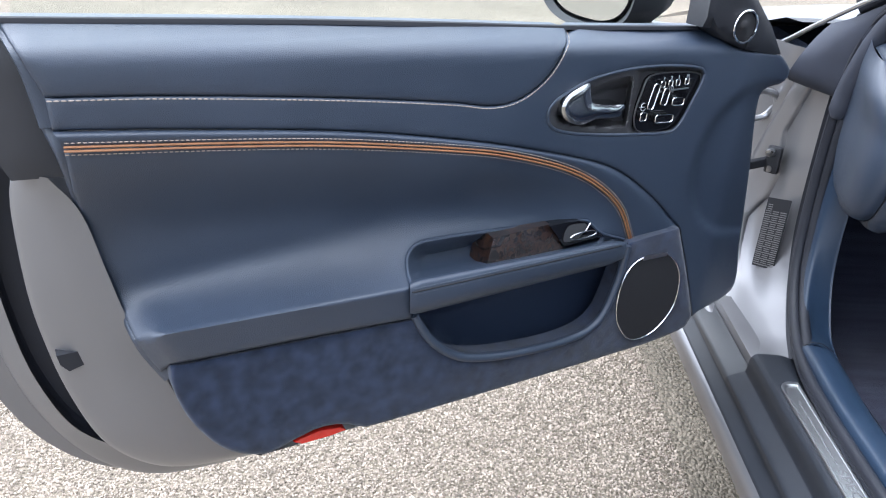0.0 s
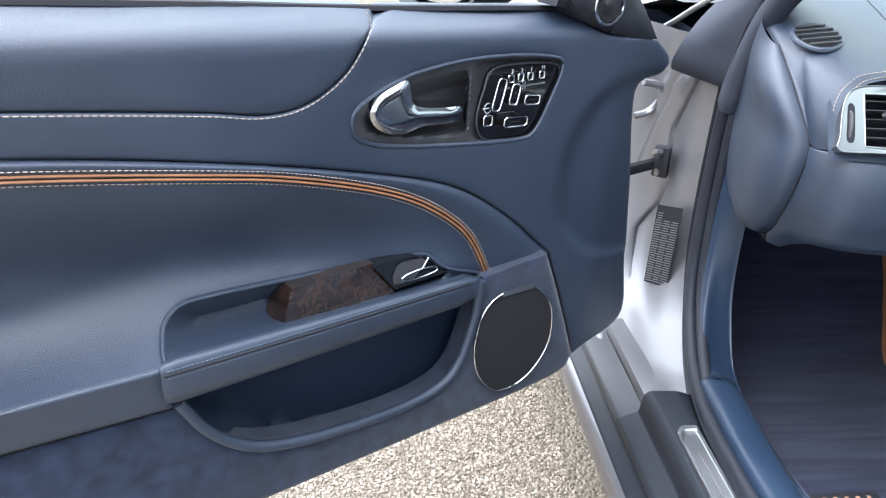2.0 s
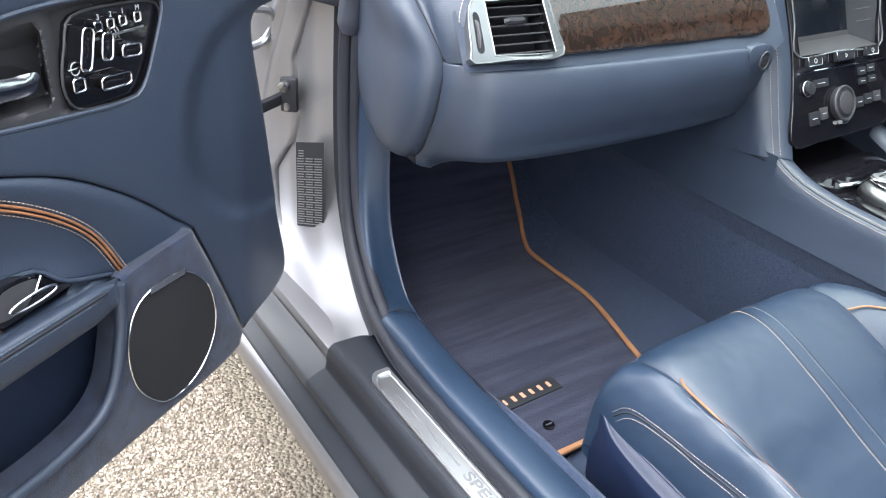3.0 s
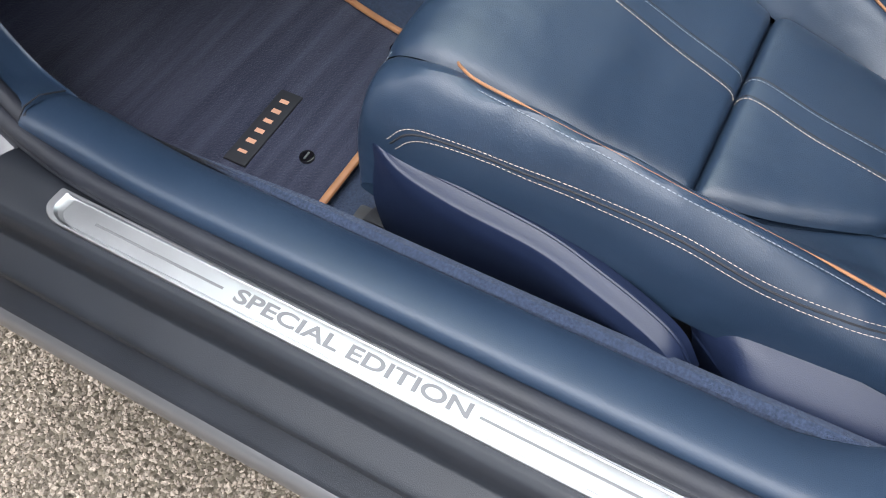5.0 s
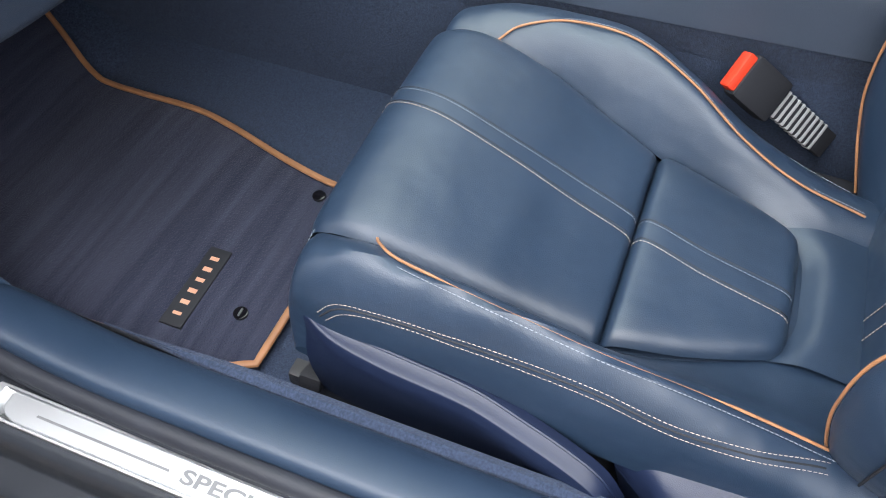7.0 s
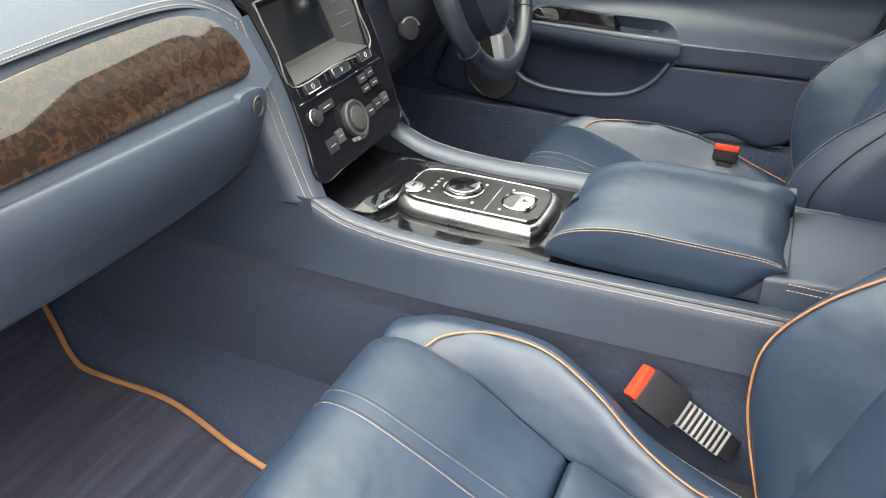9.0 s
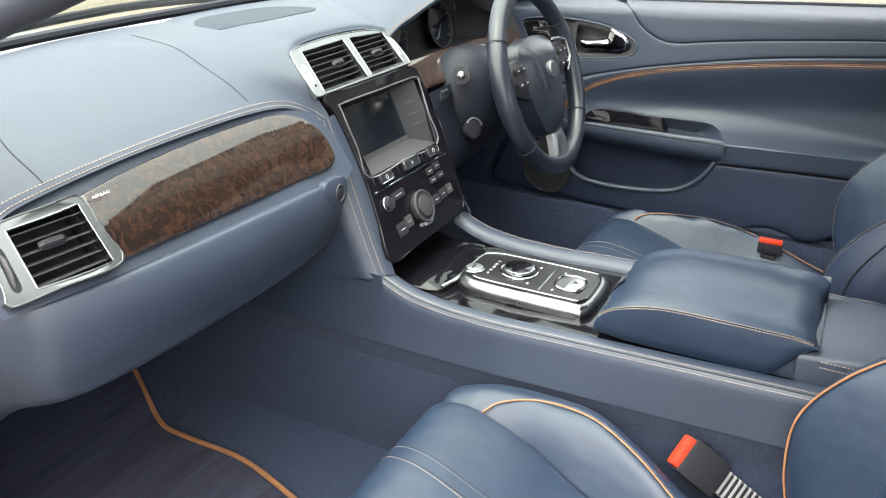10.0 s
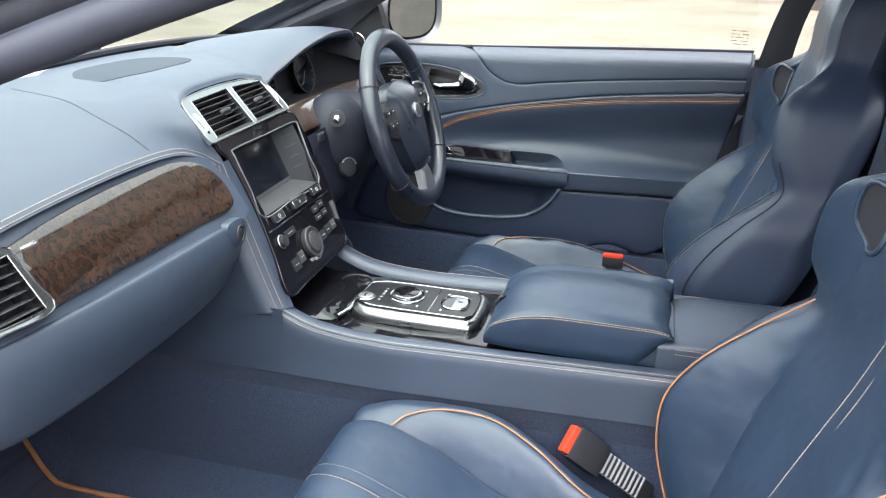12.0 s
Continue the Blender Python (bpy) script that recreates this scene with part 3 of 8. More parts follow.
def build_door(name, label, put, passenger):
    door = thing(name, label, "car door", group="car doors")
    inward = Vector(put(0.6, 0.8, 0.03)) - Vector(put(0.6, 0.8, 0.0))
    back = tuple(-inward)

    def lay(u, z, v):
        """A point of the layout, drawn at v = 0 and slid along the opening camera view's sight line to depth v."""
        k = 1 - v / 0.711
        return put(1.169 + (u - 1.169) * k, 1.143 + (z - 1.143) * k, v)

    def surf(u, z, d=1.0, r=0.0, lift=0.0):
        return lay(u, z, door_depth(u, z) + lift - (roll(d, r) if r else 0))

    def beside(pts, off):
        p = spline(pts, 90)
        t = np.gradient(p, axis=0)
        nrm = np.stack([-t[:, 1], t[:, 0]], 1) / np.linalg.norm(t, axis=1)[:, None]
        return p + nrm * off

    top, rs, ms, bd = spline(([(1.165, 1.013)] if passenger else TOP[:1]) + TOP[1:], 40), spline(ROLL_SEAM, 60), spline(MID_SEAM, 60), spline(BAND, 60)

    def belt(u, z):
        """The top edge turns over towards the glass."""
        return -0.035 * smooth(0.040, 0.0, (0.9365 + 0.0655 * u) - z) ** 2

    up = np.vstack([top[top[:, 0] > 0.63], rs[::-1]])
    part("upper_roll", sheet(up, 0.010, lambda u, z, d: lay(u, z, belt(u, z) - roll(d, 0.004)), back, ring=0.004), LEATHER, door, "padded navy leather door roll", angle=72)
    front = spline([(0.409, 0.962), (0.374, 0.943), (0.335, 0.928), (0.264, 0.917)], 12)
    hinge_end = spline([(0.264, 0.917), (0.246, 0.902), (0.239, 0.890), (0.251, 0.879), (0.284, 0.872), (0.288, 0.841), (0.276, 0.758), (0.268, 0.690), (0.262, 0.640), (0.252, 0.580), (0.265, 0.555), (0.314, 0.539), (0.329, 0.532)], 50)
    seam_low = spline([(0.329, 0.532), (0.340, 0.565), (0.363, 0.626), (0.389, 0.689)], 16)
    bez = spline(BEZEL, 60, closed=True)
    fld = np.vstack([rs[:-1], top[top[:, 0] < 0.618], front[1:], hinge_end[1:], seam_low[1:], ms[::-1][1:]])

    def field_v(u, z, d):
        r = math.hypot(u - 0.275, z - 0.772)
        return lay(u, z, belt(u, z) - 0.011 * smooth(0.116, 0.100, r) - 0.028 * smooth(0.325, 0.245, u) - roll(d, 0.0035))

    part("handle_surround", sheet(fld, 0.0065, field_v, back, [bez], ring=0.0035), LEATHER, door, "navy leather door lining round the handle", angle=72)
    # strip between the seam and the tan band, and the hollow middle with its arm rest
    s0 = spline(MID_SEAM, 30)
    s3 = spline(BAND[:-1] + [(0.474, 0.686)], 30)
    strip = [[lay(u, z, -0.007) for u, z in s0], [lay(u, z, -0.001) for u, z in s0 * 0.93 + s3 * 0.07], [lay(u, z, 0.0035) for u, z in s0 * 0.7 + s3 * 0.3], [lay(u, z, 0.003) for u, z in s0 * 0.35 + s3 * 0.65], [lay(u, z, 0.0) for u, z in s3]]
    part("waist_strip", skin(strip, 70, 18), LEATHER, door, "navy leather waist strip")
    rest_end = [(1.073, 0.667), (1.017, 0.664), (0.956, 0.661), (0.892, 0.657), (0.800, 0.651)]
    rear = spline(REAR, 24)
    scoop = spline(SCOOP, 46)
    mid = np.vstack([bd, scoop, [(0.801, 0.680)], spline(rest_end, 20)[::-1], rear[::-1][1:-5]])
    ridge_lines = [[(u, 0.691 + 0.047 * (u - 0.801) + o) for u in np.linspace(0.806, 1.078, 50)] for o in (0.010, 0.005, 0.002, -0.001, -0.004, -0.009)]
    part("middle_panel", sheet(mid, 0.008, lambda u, z, d: surf(u, z, d, 0.004), back, ring=0.004, lines=ridge_lines), LEATHER, door, "hollow navy leather panel with arm rest", angle=72)
    part("rear_edge", skin([[lay(u - 0.006, z, door_depth(u - 0.006, z) - 0.006) for u, z in REAR_FINE], [lay(u + 0.0005, z, door_depth(u, z) - 0.006) for u, z in REAR_FINE], [lay(u + 0.003, z - 0.001, door_depth(u, z) - 0.012) for u, z in REAR_FINE], [lay(u + 0.003, z - 0.002, -0.04) for u, z in REAR_FINE]], 60, 8), LEATHER, door)
    re2 = [(1.164, 1.011), (1.161, 1.000), (1.157, 0.988), (1.152, 0.972), (1.148, 0.948), (1.145, 0.924)] if passenger else [(1.150, 1.006), (1.147, 0.970), (1.145, 0.924)]
    part("upper_rear_edge", skin([[lay(u - 0.012, z, belt(u, z) - 0.006) for u, z in re2], [lay(u - 0.001, z, belt(u, z) - 0.006) for u, z in re2], [lay(u + 0.004, z, belt(u, z) - 0.011) for u, z in re2], [lay(u + 0.003, z, -0.05) for u, z in re2]], 24, 8), LEATHER, door)
    # tan band: two bars with stitching on both sides
    for off in (-0.0017, 0.0019):
        part("piping", tube([lay(u, z, 0.0020) for u, z in beside(BAND, off)], 0.0015 if passenger else 0.0009, 8, flat=0.8), TAN, door, "tan leather piping")
    for off in (-0.0052, 0.0054):
        part("stitching", stitches([lay(u, z, 0.0036 if off < 0 else 0.0005) for u, z in beside(BAND, off)], 0.0048, 0.0032, 0.0005), THREAD if passenger else TAN_THREAD, door, "pale contrast stitching")
    part("stitching", stitches([lay(u, z, 0.0002) for u, z in beside(ROLL_SEAM[:-1] + [(0.621, 0.968)], 0.003)], 0.0056, 0.0042, 0.0006), THREAD if passenger else THREAD_BLUE, door)
    # pull bar over the pocket
    bar = []
    for s in np.linspace(0, 1, 48):
        u = 0.803 - 0.322 * s
        zc, hz = 0.6785 - 0.0045 * s, 0.0235 - 0.0065 * s
        w = 1.0 - 0.10 * smooth(0.03, 0.0, s) - 0.25 * smooth(0.92, 1.0, s)
        ring = []
        for a in np.linspace(0, 2 * math.pi, 24, endpoint=False):
            ca, sa = math.cos(a), math.sin(a)
            ring.append(lay(u, zc + hz * w * math.copysign(abs(sa) ** 0.6, sa), 0.018 + 0.019 * w * math.copysign(abs(ca) ** 0.6, ca)))
        bar.append(ring)
    bb = grid_bm(bar, close_v=True)
    bb.faces.new(list(bb.verts)[:24])
    bb.faces.new(list(bb.verts)[-24:])
    bmesh.ops.recalc_face_normals(bb, faces=bb.faces)
    part("pull_bar", bb, LEATHER, door, "stitched leather pull bar")
    for dz in (0.011, 0.0035):
        part("stitching", stitches([lay(u, 0.6785 + dz - 0.0045 * (0.803 - u) / 0.322, 0.0368) for u in np.linspace(0.798, 0.495, 60)], 0.0040, 0.0026, 0.00032), THREAD_BLUE, door)
    part("bar_groove", tube([lay(u, 0.6857 - 0.0045 * (0.803 - u) / 0.322, 0.0366) for u in np.linspace(0.800, 0.488, 30)], 0.0012, 5), BLACK, door)
    # hand scoop with its wood tray and window switch
    so = np.vstack([scoop, spline([(0.802, 0.698), (0.481, 0.688)], 24)[1:-1]])
    part("hand_scoop", sheet(so, 0.007, lambda u, z, d: surf(u, z, lift=-0.002 - 0.034 * smooth(0, 0.018, d) * smooth(0.48, 0.54, u))), LEATHER, door, "hollowed hand scoop", angle=72)
    part("scoop_lip", tube([surf(u, z, lift=-0.0008) for u, z in scoop], 0.0022, 8), LEATHER, door)
    part("wood_tray", sheet([(0.702, 0.694), (0.694, 0.734), (0.613, 0.737), (0.585, 0.694)], 0.02, lambda u, z, d: lay(u, z, 0.003 - 0.15 * (z - 0.70)), tuple(-inward * 1.3)), WOOD if passenger else GLOSS, door, "glossy walnut tray" if passenger else "glossy dark tray")
    part("switch_plate", sheet([(0.612, 0.734), (0.590, 0.7345), (0.566, 0.7325), (0.553, 0.727), (0.538, 0.714), (0.524, 0.704), (0.586, 0.701)], 0.012, lambda u, z, d: lay(u, z, 0.0075 - 0.15 * (z - 0.70)), back), GLOSS, door, "gloss black switch plate")
    part("switch_well", sheet(spline([(0.588, 0.708), (0.584, 0.728), (0.560, 0.728), (0.553, 0.722), (0.566, 0.708)], 24, closed=True), 0.01, lambda u, z, d: lay(u, z, 0.0085 - 0.15 * (z - 0.70))), GREY_PLASTIC, door, "recess round the window switch")
    wsw = part("window_switch", tube([lay(u, z, 0.0125) for u, z in spline([(0.577, 0.709), (0.573, 0.7135), (0.552, 0.7155), (0.537, 0.7125), (0.541, 0.708), (0.560, 0.7065)], 32, closed=True)], 0.0012, 6, closed=True), SOFT_CHROME, door, "chrome window switch")
    part("switch_stem", tube([lay(0.556, 0.714, 0.0105), lay(0.552, 0.721, 0.0095), lay(0.549, 0.726, 0.0075)], 0.0011, 6), SOFT_CHROME, wsw)
    # map pocket
    pk = spline(POCKET, 50)
    pout = np.vstack([pk, spline([(0.479, 0.684), (0.797, 0.672)], 16)])
    part("pocket", sheet(pout, 0.012, lambda u, z, d: lay(u, z, 0.006 - 0.050 * smooth(0.0, 0.012, d))), DULL_NAVY, door, "dark lined map pocket", angle=72)
    part("pocket_lip", tube([lay(u, z, 0.0175) for u, z in pk], 0.0055, 10), LEATHER, door)
    # suede lower part
    bottom = spline([(0.326, 0.527), (0.345, 0.514), (0.400, 0.508), (0.459, 0.507), (0.652, 0.508), (0.840, 0.511), (0.866, 0.516), (0.888, 0.527), (0.918, 0.532), (0.950, 0.525), (0.985, 0.518), (1.027, 0.541), (1.059, 0.590), (1.074, 0.640), (1.073, 0.666)], 60)
    su = np.vstack([spline([(1.073, 0.666), (1.017, 0.663), (0.956, 0.660), (0.892, 0.656), (0.797, 0.650)], 24), pk[1:], spline([(0.479, 0.684), (0.430, 0.688), (0.389, 0.689)], 8), seam_low[::-1][1:], bottom[1:-1]])
    part("lower_panel", sheet(su, 0.010, lambda u, z, d: lay(u, z, 0.016 - roll(d, 0.005) - 0.004 * smooth(0.56, 0.50, z)), back, ring=0.005), SUEDE if passenger else DULL_NAVY, door, "navy suede lower door panel" if passenger else "", angle=72)
    # loudspeaker
    el = spline([(0.438, 0.655), (0.401, 0.650), (0.371, 0.614), (0.370, 0.562), (0.400, 0.526), (0.442, 0.521), (0.471, 0.551), (0.481, 0.586), (0.477, 0.625), (0.462, 0.648)], 48, closed=True)
    if not passenger:
        el = el + np.array([0.029, -0.014])
    spk = part("loudspeaker", sheet(el, 0.012, lambda u, z, d: lay(u, z, 0.0175 + 0.003 * smooth(0, 0.04, d)), back), GRILLE, door, "oval black loudspeaker grille")
    part("chrome_ring", tube([lay(u, z, 0.0185) for u, z in el], 0.0009 if passenger else 0.0014, 6, closed=True), CHROME, spk)
    if passenger:
        part("badge", sheet([(0.446, 0.657), (0.402, 0.654), (0.402, 0.648), (0.446, 0.650)], 0.02, lambda u, z, d: lay(u, z, 0.0200), tuple(-inward * 0.003)), SATIN, spk, "small silver badge bar")
    # reflector under the lining
    if passenger:
        part("reflector", sheet([(0.950, 0.522), (0.918, 0.527), (0.893, 0.523), (0.885, 0.517), (0.905, 0.515), (0.940, 0.516)], 0.02, lambda u, z, d: put(u, z, 0.0), back), REFLECTOR, door, "red reflector lens")
    # inner handle and switches
    bz = part("handle_bezel", sheet(bez, 0.0035, lambda u, z, d: lay(u, z, -0.003 - 0.026 * smooth(0.512, 0.522, u) * smooth(0.008, 0.020, d) - 0.008 * smooth(0.512, 0.502, u) * smooth(0.002, 0.005, d)), None, ring=0.003), GREY_PLASTIC, door, "grey handle bezel")
    part("bezel_rim", tube([lay(u, z, -0.0008) for u, z in bez], 0.0022, 8, closed=True), LEATHER, bz)
    hl = spline([(0.577, 0.908), (0.590, 0.905), (0.606, 0.897), (0.614, 0.885), (0.610, 0.872), (0.597, 0.863), (0.580, 0.860), (0.560, 0.864), (0.530, 0.863), (0.522, 0.868), (0.521, 0.877), (0.545, 0.879), (0.568, 0.884), (0.573, 0.893)], 70, closed=True)
    part("inner_handle", sheet(hl, 0.003, lambda u, z, d: lay(u, z, 0.004 + 0.0045 * math.sin(min(1, d / 0.010) * 1.57) - 0.006 * smooth(0.565, 0.53, u)), back), SOFT_CHROME, door, "chrome inner door handle")
    sp = spline(SW_PANEL, 40, closed=True)
    swp = part("switch_panel", sheet(sp, 0.012, lambda u, z, d: lay(u, z, -0.0055), back), GLOSS, door, "gloss black seat switch panel")
    part("panel_rim", tube([lay(u, z, -0.005) for u, z in sp], 0.0012, 6, closed=True), GREY_PLASTIC, swp)

    def block(bname, u, z, du, dz, ang, material=GLOSS, high=0.008):
        ca, sa = math.cos(ang), math.sin(ang)
        o = spline([(-du, -dz), (0, -dz * 1.12), (du, -dz), (du * 1.12, 0), (du, dz), (0, dz * 1.12), (-du, dz), (-du * 1.12, 0)], 28, closed=True)
        o = np.array([(u + a * ca - b * sa, z + a * sa + b * ca) for a, b in o])
        k = part(bname, sheet(o, 0.004, lambda a, b, d: lay(a, b, -0.005 + high - 0.001 * smooth(0.0025, 0, d)), back), material, swp)
        part("chrome_edge", tube([lay(a, b, -0.005 + high) for a, b in o], 0.0009, 6, closed=True), CHROME, k)

    block("seat_switch", 0.475, 0.882, 0.0045, 0.014, 0.25)
    block("seat_switch", 0.456, 0.880, 0.0045, 0.009, 0.2)
    block("seat_switch", 0.433, 0.872, 0.0085, 0.0042, 0.08)
    block("seat_switch", 0.452, 0.852, 0.013, 0.0045, 0.05)
    block("seat_switch", 0.487, 0.858, 0.0045, 0.0045, 0.0)
    for i, u in enumerate((0.463, 0.451, 0.439, 0.424)):
        block("memory_button", u, 0.8965, 0.0028, 0.0032, 0.0, high=0.004)
    part("button_tray", tube([lay(u, 0.888, -0.003) for u in (0.468, 0.45, 0.43, 0.420)], 0.0012, 6), SATIN, swp)
    if passenger:
        for ch, u in zip("321M", (0.463, 0.451, 0.439, 0.424)):
            o = Vector(lay(u, 0.9035, -0.0048))
            x = Vector(lay(u - 0.01, 0.9035, -0.0048)) - o
            part("number", text_bm(ch, 0.0065, axes(o, x, (0, 0, 1))), WHITE_INK, swp)
        part("symbol", join(tube([lay(0.490 + 0.004 * math.cos(a), 0.871 + 0.005 * math.sin(a), -0.0045) for a in np.linspace(0, 6.28, 12)], 0.0006, 4), tube([lay(0.496, 0.871, -0.0045), lay(0.484, 0.871, -0.0045)], 0.0006, 4)), WHITE_INK, swp)
        part("symbol", join(*[tube([lay(0.449 + k, 0.885, -0.0045), lay(0.448 + k, 0.889, -0.0045), lay(0.450 + k, 0.893, -0.0045)], 0.0006, 4) for k in (0, -0.003)]), WHITE_INK, swp)
    # sail panel with the tweeter
    sail = [(0.415, 0.962), (0.414, 0.994), (0.408, 1.013), (0.396, 1.055), (0.384, 1.062), (0.351, 1.016), (0.329, 0.992), (0.292, 0.955), (0.264, 0.918), (0.300, 0.922), (0.335, 0.929), (0.374, 0.944), (0.401, 0.960)]
    part("mirror_sail", sheet(sail, 0.010, lambda u, z, d: lay(u, z, 0.006 - 0.010 * smooth(0.008, 0, d) - 0.022 * smooth(0.325, 0.26, u)), back), PLASTIC, door, "dark plastic mirror corner cover")
    tc = (0.339, 0.958)
    tw = part("tweeter", sheet([(tc[0] + 0.0165 * math.cos(a), tc[1] + 0.0165 * math.sin(a)) for a in np.linspace(0, 6.283, 32, endpoint=False)], 0.004, lambda u, z, d: lay(u, z, 0.008 + 0.007 * smooth(0.004, 0.016, d)), back), GRILLE, door, "round tweeter in a chrome ring")
    part("chrome_ring", tube([lay(tc[0] + 0.0195 * math.cos(a), tc[1] + 0.0195 * math.sin(a), 0.008) for a in np.linspace(0, 6.283, 40, endpoint=False)], 0.0019, 8, closed=True), CHROME, tw)
    # glass seal and glass
    SEAL = ([(1.200, 1.0155)] if passenger else []) + TOP
    part("glass_seal", skin([[lay(u, z - 0.003, -0.034) for u, z in SEAL], [lay(u, z + 0.0015, -0.036) for u, z in SEAL], [lay(u, z + 0.0015, -0.042) for u, z in SEAL], [lay(u, z - 0.01, -0.044) for u, z in SEAL]], 30, 8), BLACK, door, "black rubber glass seal")
    g = part("window_glass", sheet([(1.155, 0.99), (0.44, 0.95), (0.43, 1.02), (0.52, 1.14), (0.70, 1.26), (0.95, 1.33), (1.12, 1.31)], 0.06, lambda u, z, d: put(u, z, -0.052 + 0.10 * (z - 0.95)), None), GLASS, door, "clear frameless door glass")
    g.visible_shadow = False
    marks = [] if passenger else [tube([put(1.135 - 0.004 * i, 1.045 - 0.007 * j, -0.052 + 0.10 * (0.095 - 0.007 * j) + 0.001), put(1.132 - 0.004 * i, 1.045 - 0.007 * j, -0.052 + 0.10 * (0.095 - 0.007 * j) + 0.001)], 0.0008, 4) for j in range(5) for i in range(8) if (i * 3 + j) % 5 != 0]
    if marks:
        part("glass_mark", join(*marks), BLACK, door, "etched marking on the glass")
    # painted shell: shut face, dark channel, outer skin
    c0 = [(1.150, 0.870), (1.128, 0.832), (1.114, 0.765), (1.100, 0.700), (1.078, 0.640), (1.059, 0.588), (1.030, 0.545), (0.990, 0.520), (0.940, 0.505)]
    c1 = [(1.174, 0.872), (1.182, 0.831), (1.183, 0.742), (1.177, 0.680), (1.165, 0.616), (1.142, 0.545), (1.107, 0.501), (1.061, 0.476), (0.985, 0.466)]
    c2 = [(1.190, 0.872), (1.205, 0.831), (1.212, 0.742), (1.209, 0.680), (1.197, 0.604), (1.169, 0.528), (1.122, 0.480), (1.070, 0.452), (0.985, 0.440)]
    c3 = [(1.213, 0.872), (1.228, 0.831), (1.236, 0.742), (1.228, 0.660), (1.210, 0.572), (1.178, 0.496), (1.134, 0.440), (1.077, 0.405), (0.985, 0.392)]

    def lift(c, v):
        return [put(u, z, v) for u, z in c]

    # the closed door's shut face is coloured black to read as a dark strip
    shell = part("door_shell", skin([lift(c0, -0.030), lift([(a[0] * 0.5 + b[0] * 0.5, a[1] * 0.5 + b[1] * 0.5) for a, b in zip(c0, c1)], -0.040), lift(c1, -0.067), lift(c1, -0.085)], 40, 14), SILVER if passenger else RUBBER, door, "silver painted door shut face" if passenger else "shut face coloured black behind the door edge")
    part("shut_seal", skin([lift(c1, -0.080), lift([(u - 0.004, z) for u, z in c1], -0.150), lift([(u - 0.002, z) for u, z in c2], -0.152), lift(c2, -0.128)], 40, 12, straight=True), RUBBER, door, "black door edge seal")
    part("outer_skin", skin([lift(c2, -0.130), lift(c3, -0.150), lift(c3, -0.160), lift([(u - 0.02, z + 0.01) for u, z in c3], -0.175), lift([(0.6, z + 0.01) for u, z in c3], -0.205), lift([(0.27, z + 0.01) for u, z in c3], -0.200)], 40, 24), SILVER, door, "silver painted outer door skin")
    part("latch_slot", sheet([(1.172, 0.676), (1.146, 0.676), (1.141, 0.661), (1.163, 0.655), (1.170, 0.664)], 0.01, lambda u, z, d: put(u, z, -0.049 + 0.0 * d), back), BLACK, shell)
    blk = [(1.128, 0.985), (1.126, 0.930), (1.128, 0.868), (1.178, 0.868), (1.205, 0.930), (1.200, 0.995)]
    part("corner_cover", sheet(blk, 0.02, lambda u, z, d: put(u, z, -0.030 - 0.5 * max(0, u - 1.16)), back), PLASTIC, door, "black plastic corner cover")
    part("lower_shell", skin([lift([(0.985, 0.500), (0.80, 0.498), (0.5, 0.500), (0.33, 0.508)], -0.02), lift([(0.985, 0.466), (0.80, 0.470), (0.5, 0.475), (0.33, 0.485)], -0.07), lift([(0.985, 0.440), (0.80, 0.44), (0.5, 0.44), (0.30, 0.45)], -0.13), lift([(0.985, 0.392), (0.80, 0.39), (0.5, 0.40), (0.29, 0.42)], -0.16), lift([(0.985, 0.40), (0.80, 0.40), (0.5, 0.41), (0.27, 0.43)], -0.20)], 24, 14), SILVER, door)
    part("hinge_face", skin([lift([(0.262, 0.870), (0.288, 0.840), (0.284, 0.720), (0.262, 0.640), (0.250, 0.560), (0.300, 0.50)], -0.040), lift([(0.238, 0.870), (0.250, 0.840), (0.246, 0.720), (0.236, 0.640), (0.235, 0.560), (0.28, 0.49)], -0.055), lift([(0.225, 0.870), (0.230, 0.840), (0.230, 0.720), (0.228, 0.640), (0.225, 0.560), (0.25, 0.48)], -0.12), lift([(0.22, 0.870), (0.225, 0.840), (0.225, 0.720), (0.225, 0.640), (0.225, 0.560), (0.25, 0.45)], -0.19)], 24, 10), SILVER, door)
    # mirror outside
    mc = (0.360, 0.985, -0.30) if passenger else (0.418, 1.0215, -0.165)

    def mput(a, b, c):
        w = 0.0 if passenger else 0.40
        return put(mc[0] + a * math.cos(w) - c * math.sin(w), mc[1] + b, mc[2] + a * math.sin(w) + c * math.cos(w))

    wide = 0.125 if passenger else 0.100
    ring = [[mput(c, math.copysign(abs(math.sin(w)) ** 0.75, math.sin(w)) * 0.078 * s, math.copysign(abs(math.cos(w)) ** 0.75, math.cos(w)) * wide * s) for w in np.linspace(0, 2 * math.pi, 36, endpoint=False)] for s, c in ((0.90, 0.012), (1.0, 0.020), (1.03, 0.0), (0.98, -0.04), (0.80, -0.08), (0.45, -0.105), (0.02, -0.112))]
    mir = part("wing_mirror", grid_bm(ring, close_v=True), PLASTIC if passenger else SILVER, door, "black door mirror housing" if passenger else "silver door mirror housing")
    face = [mput(0.012, math.copysign(abs(math.sin(w)) ** 0.75, math.sin(w)) * 0.064, math.copysign(abs(math.cos(w)) ** 0.75, math.cos(w)) * wide * 0.83) for w in np.linspace(0, 2 * math.pi, 36, endpoint=False)]
    mface = grid_bm([face, [mput(0.0125, 0, 0)] * 36], close_v=True)
    part("mirror_glass", mface, CHROME if passenger else DIM_MIRROR, mir, "mirror glass")
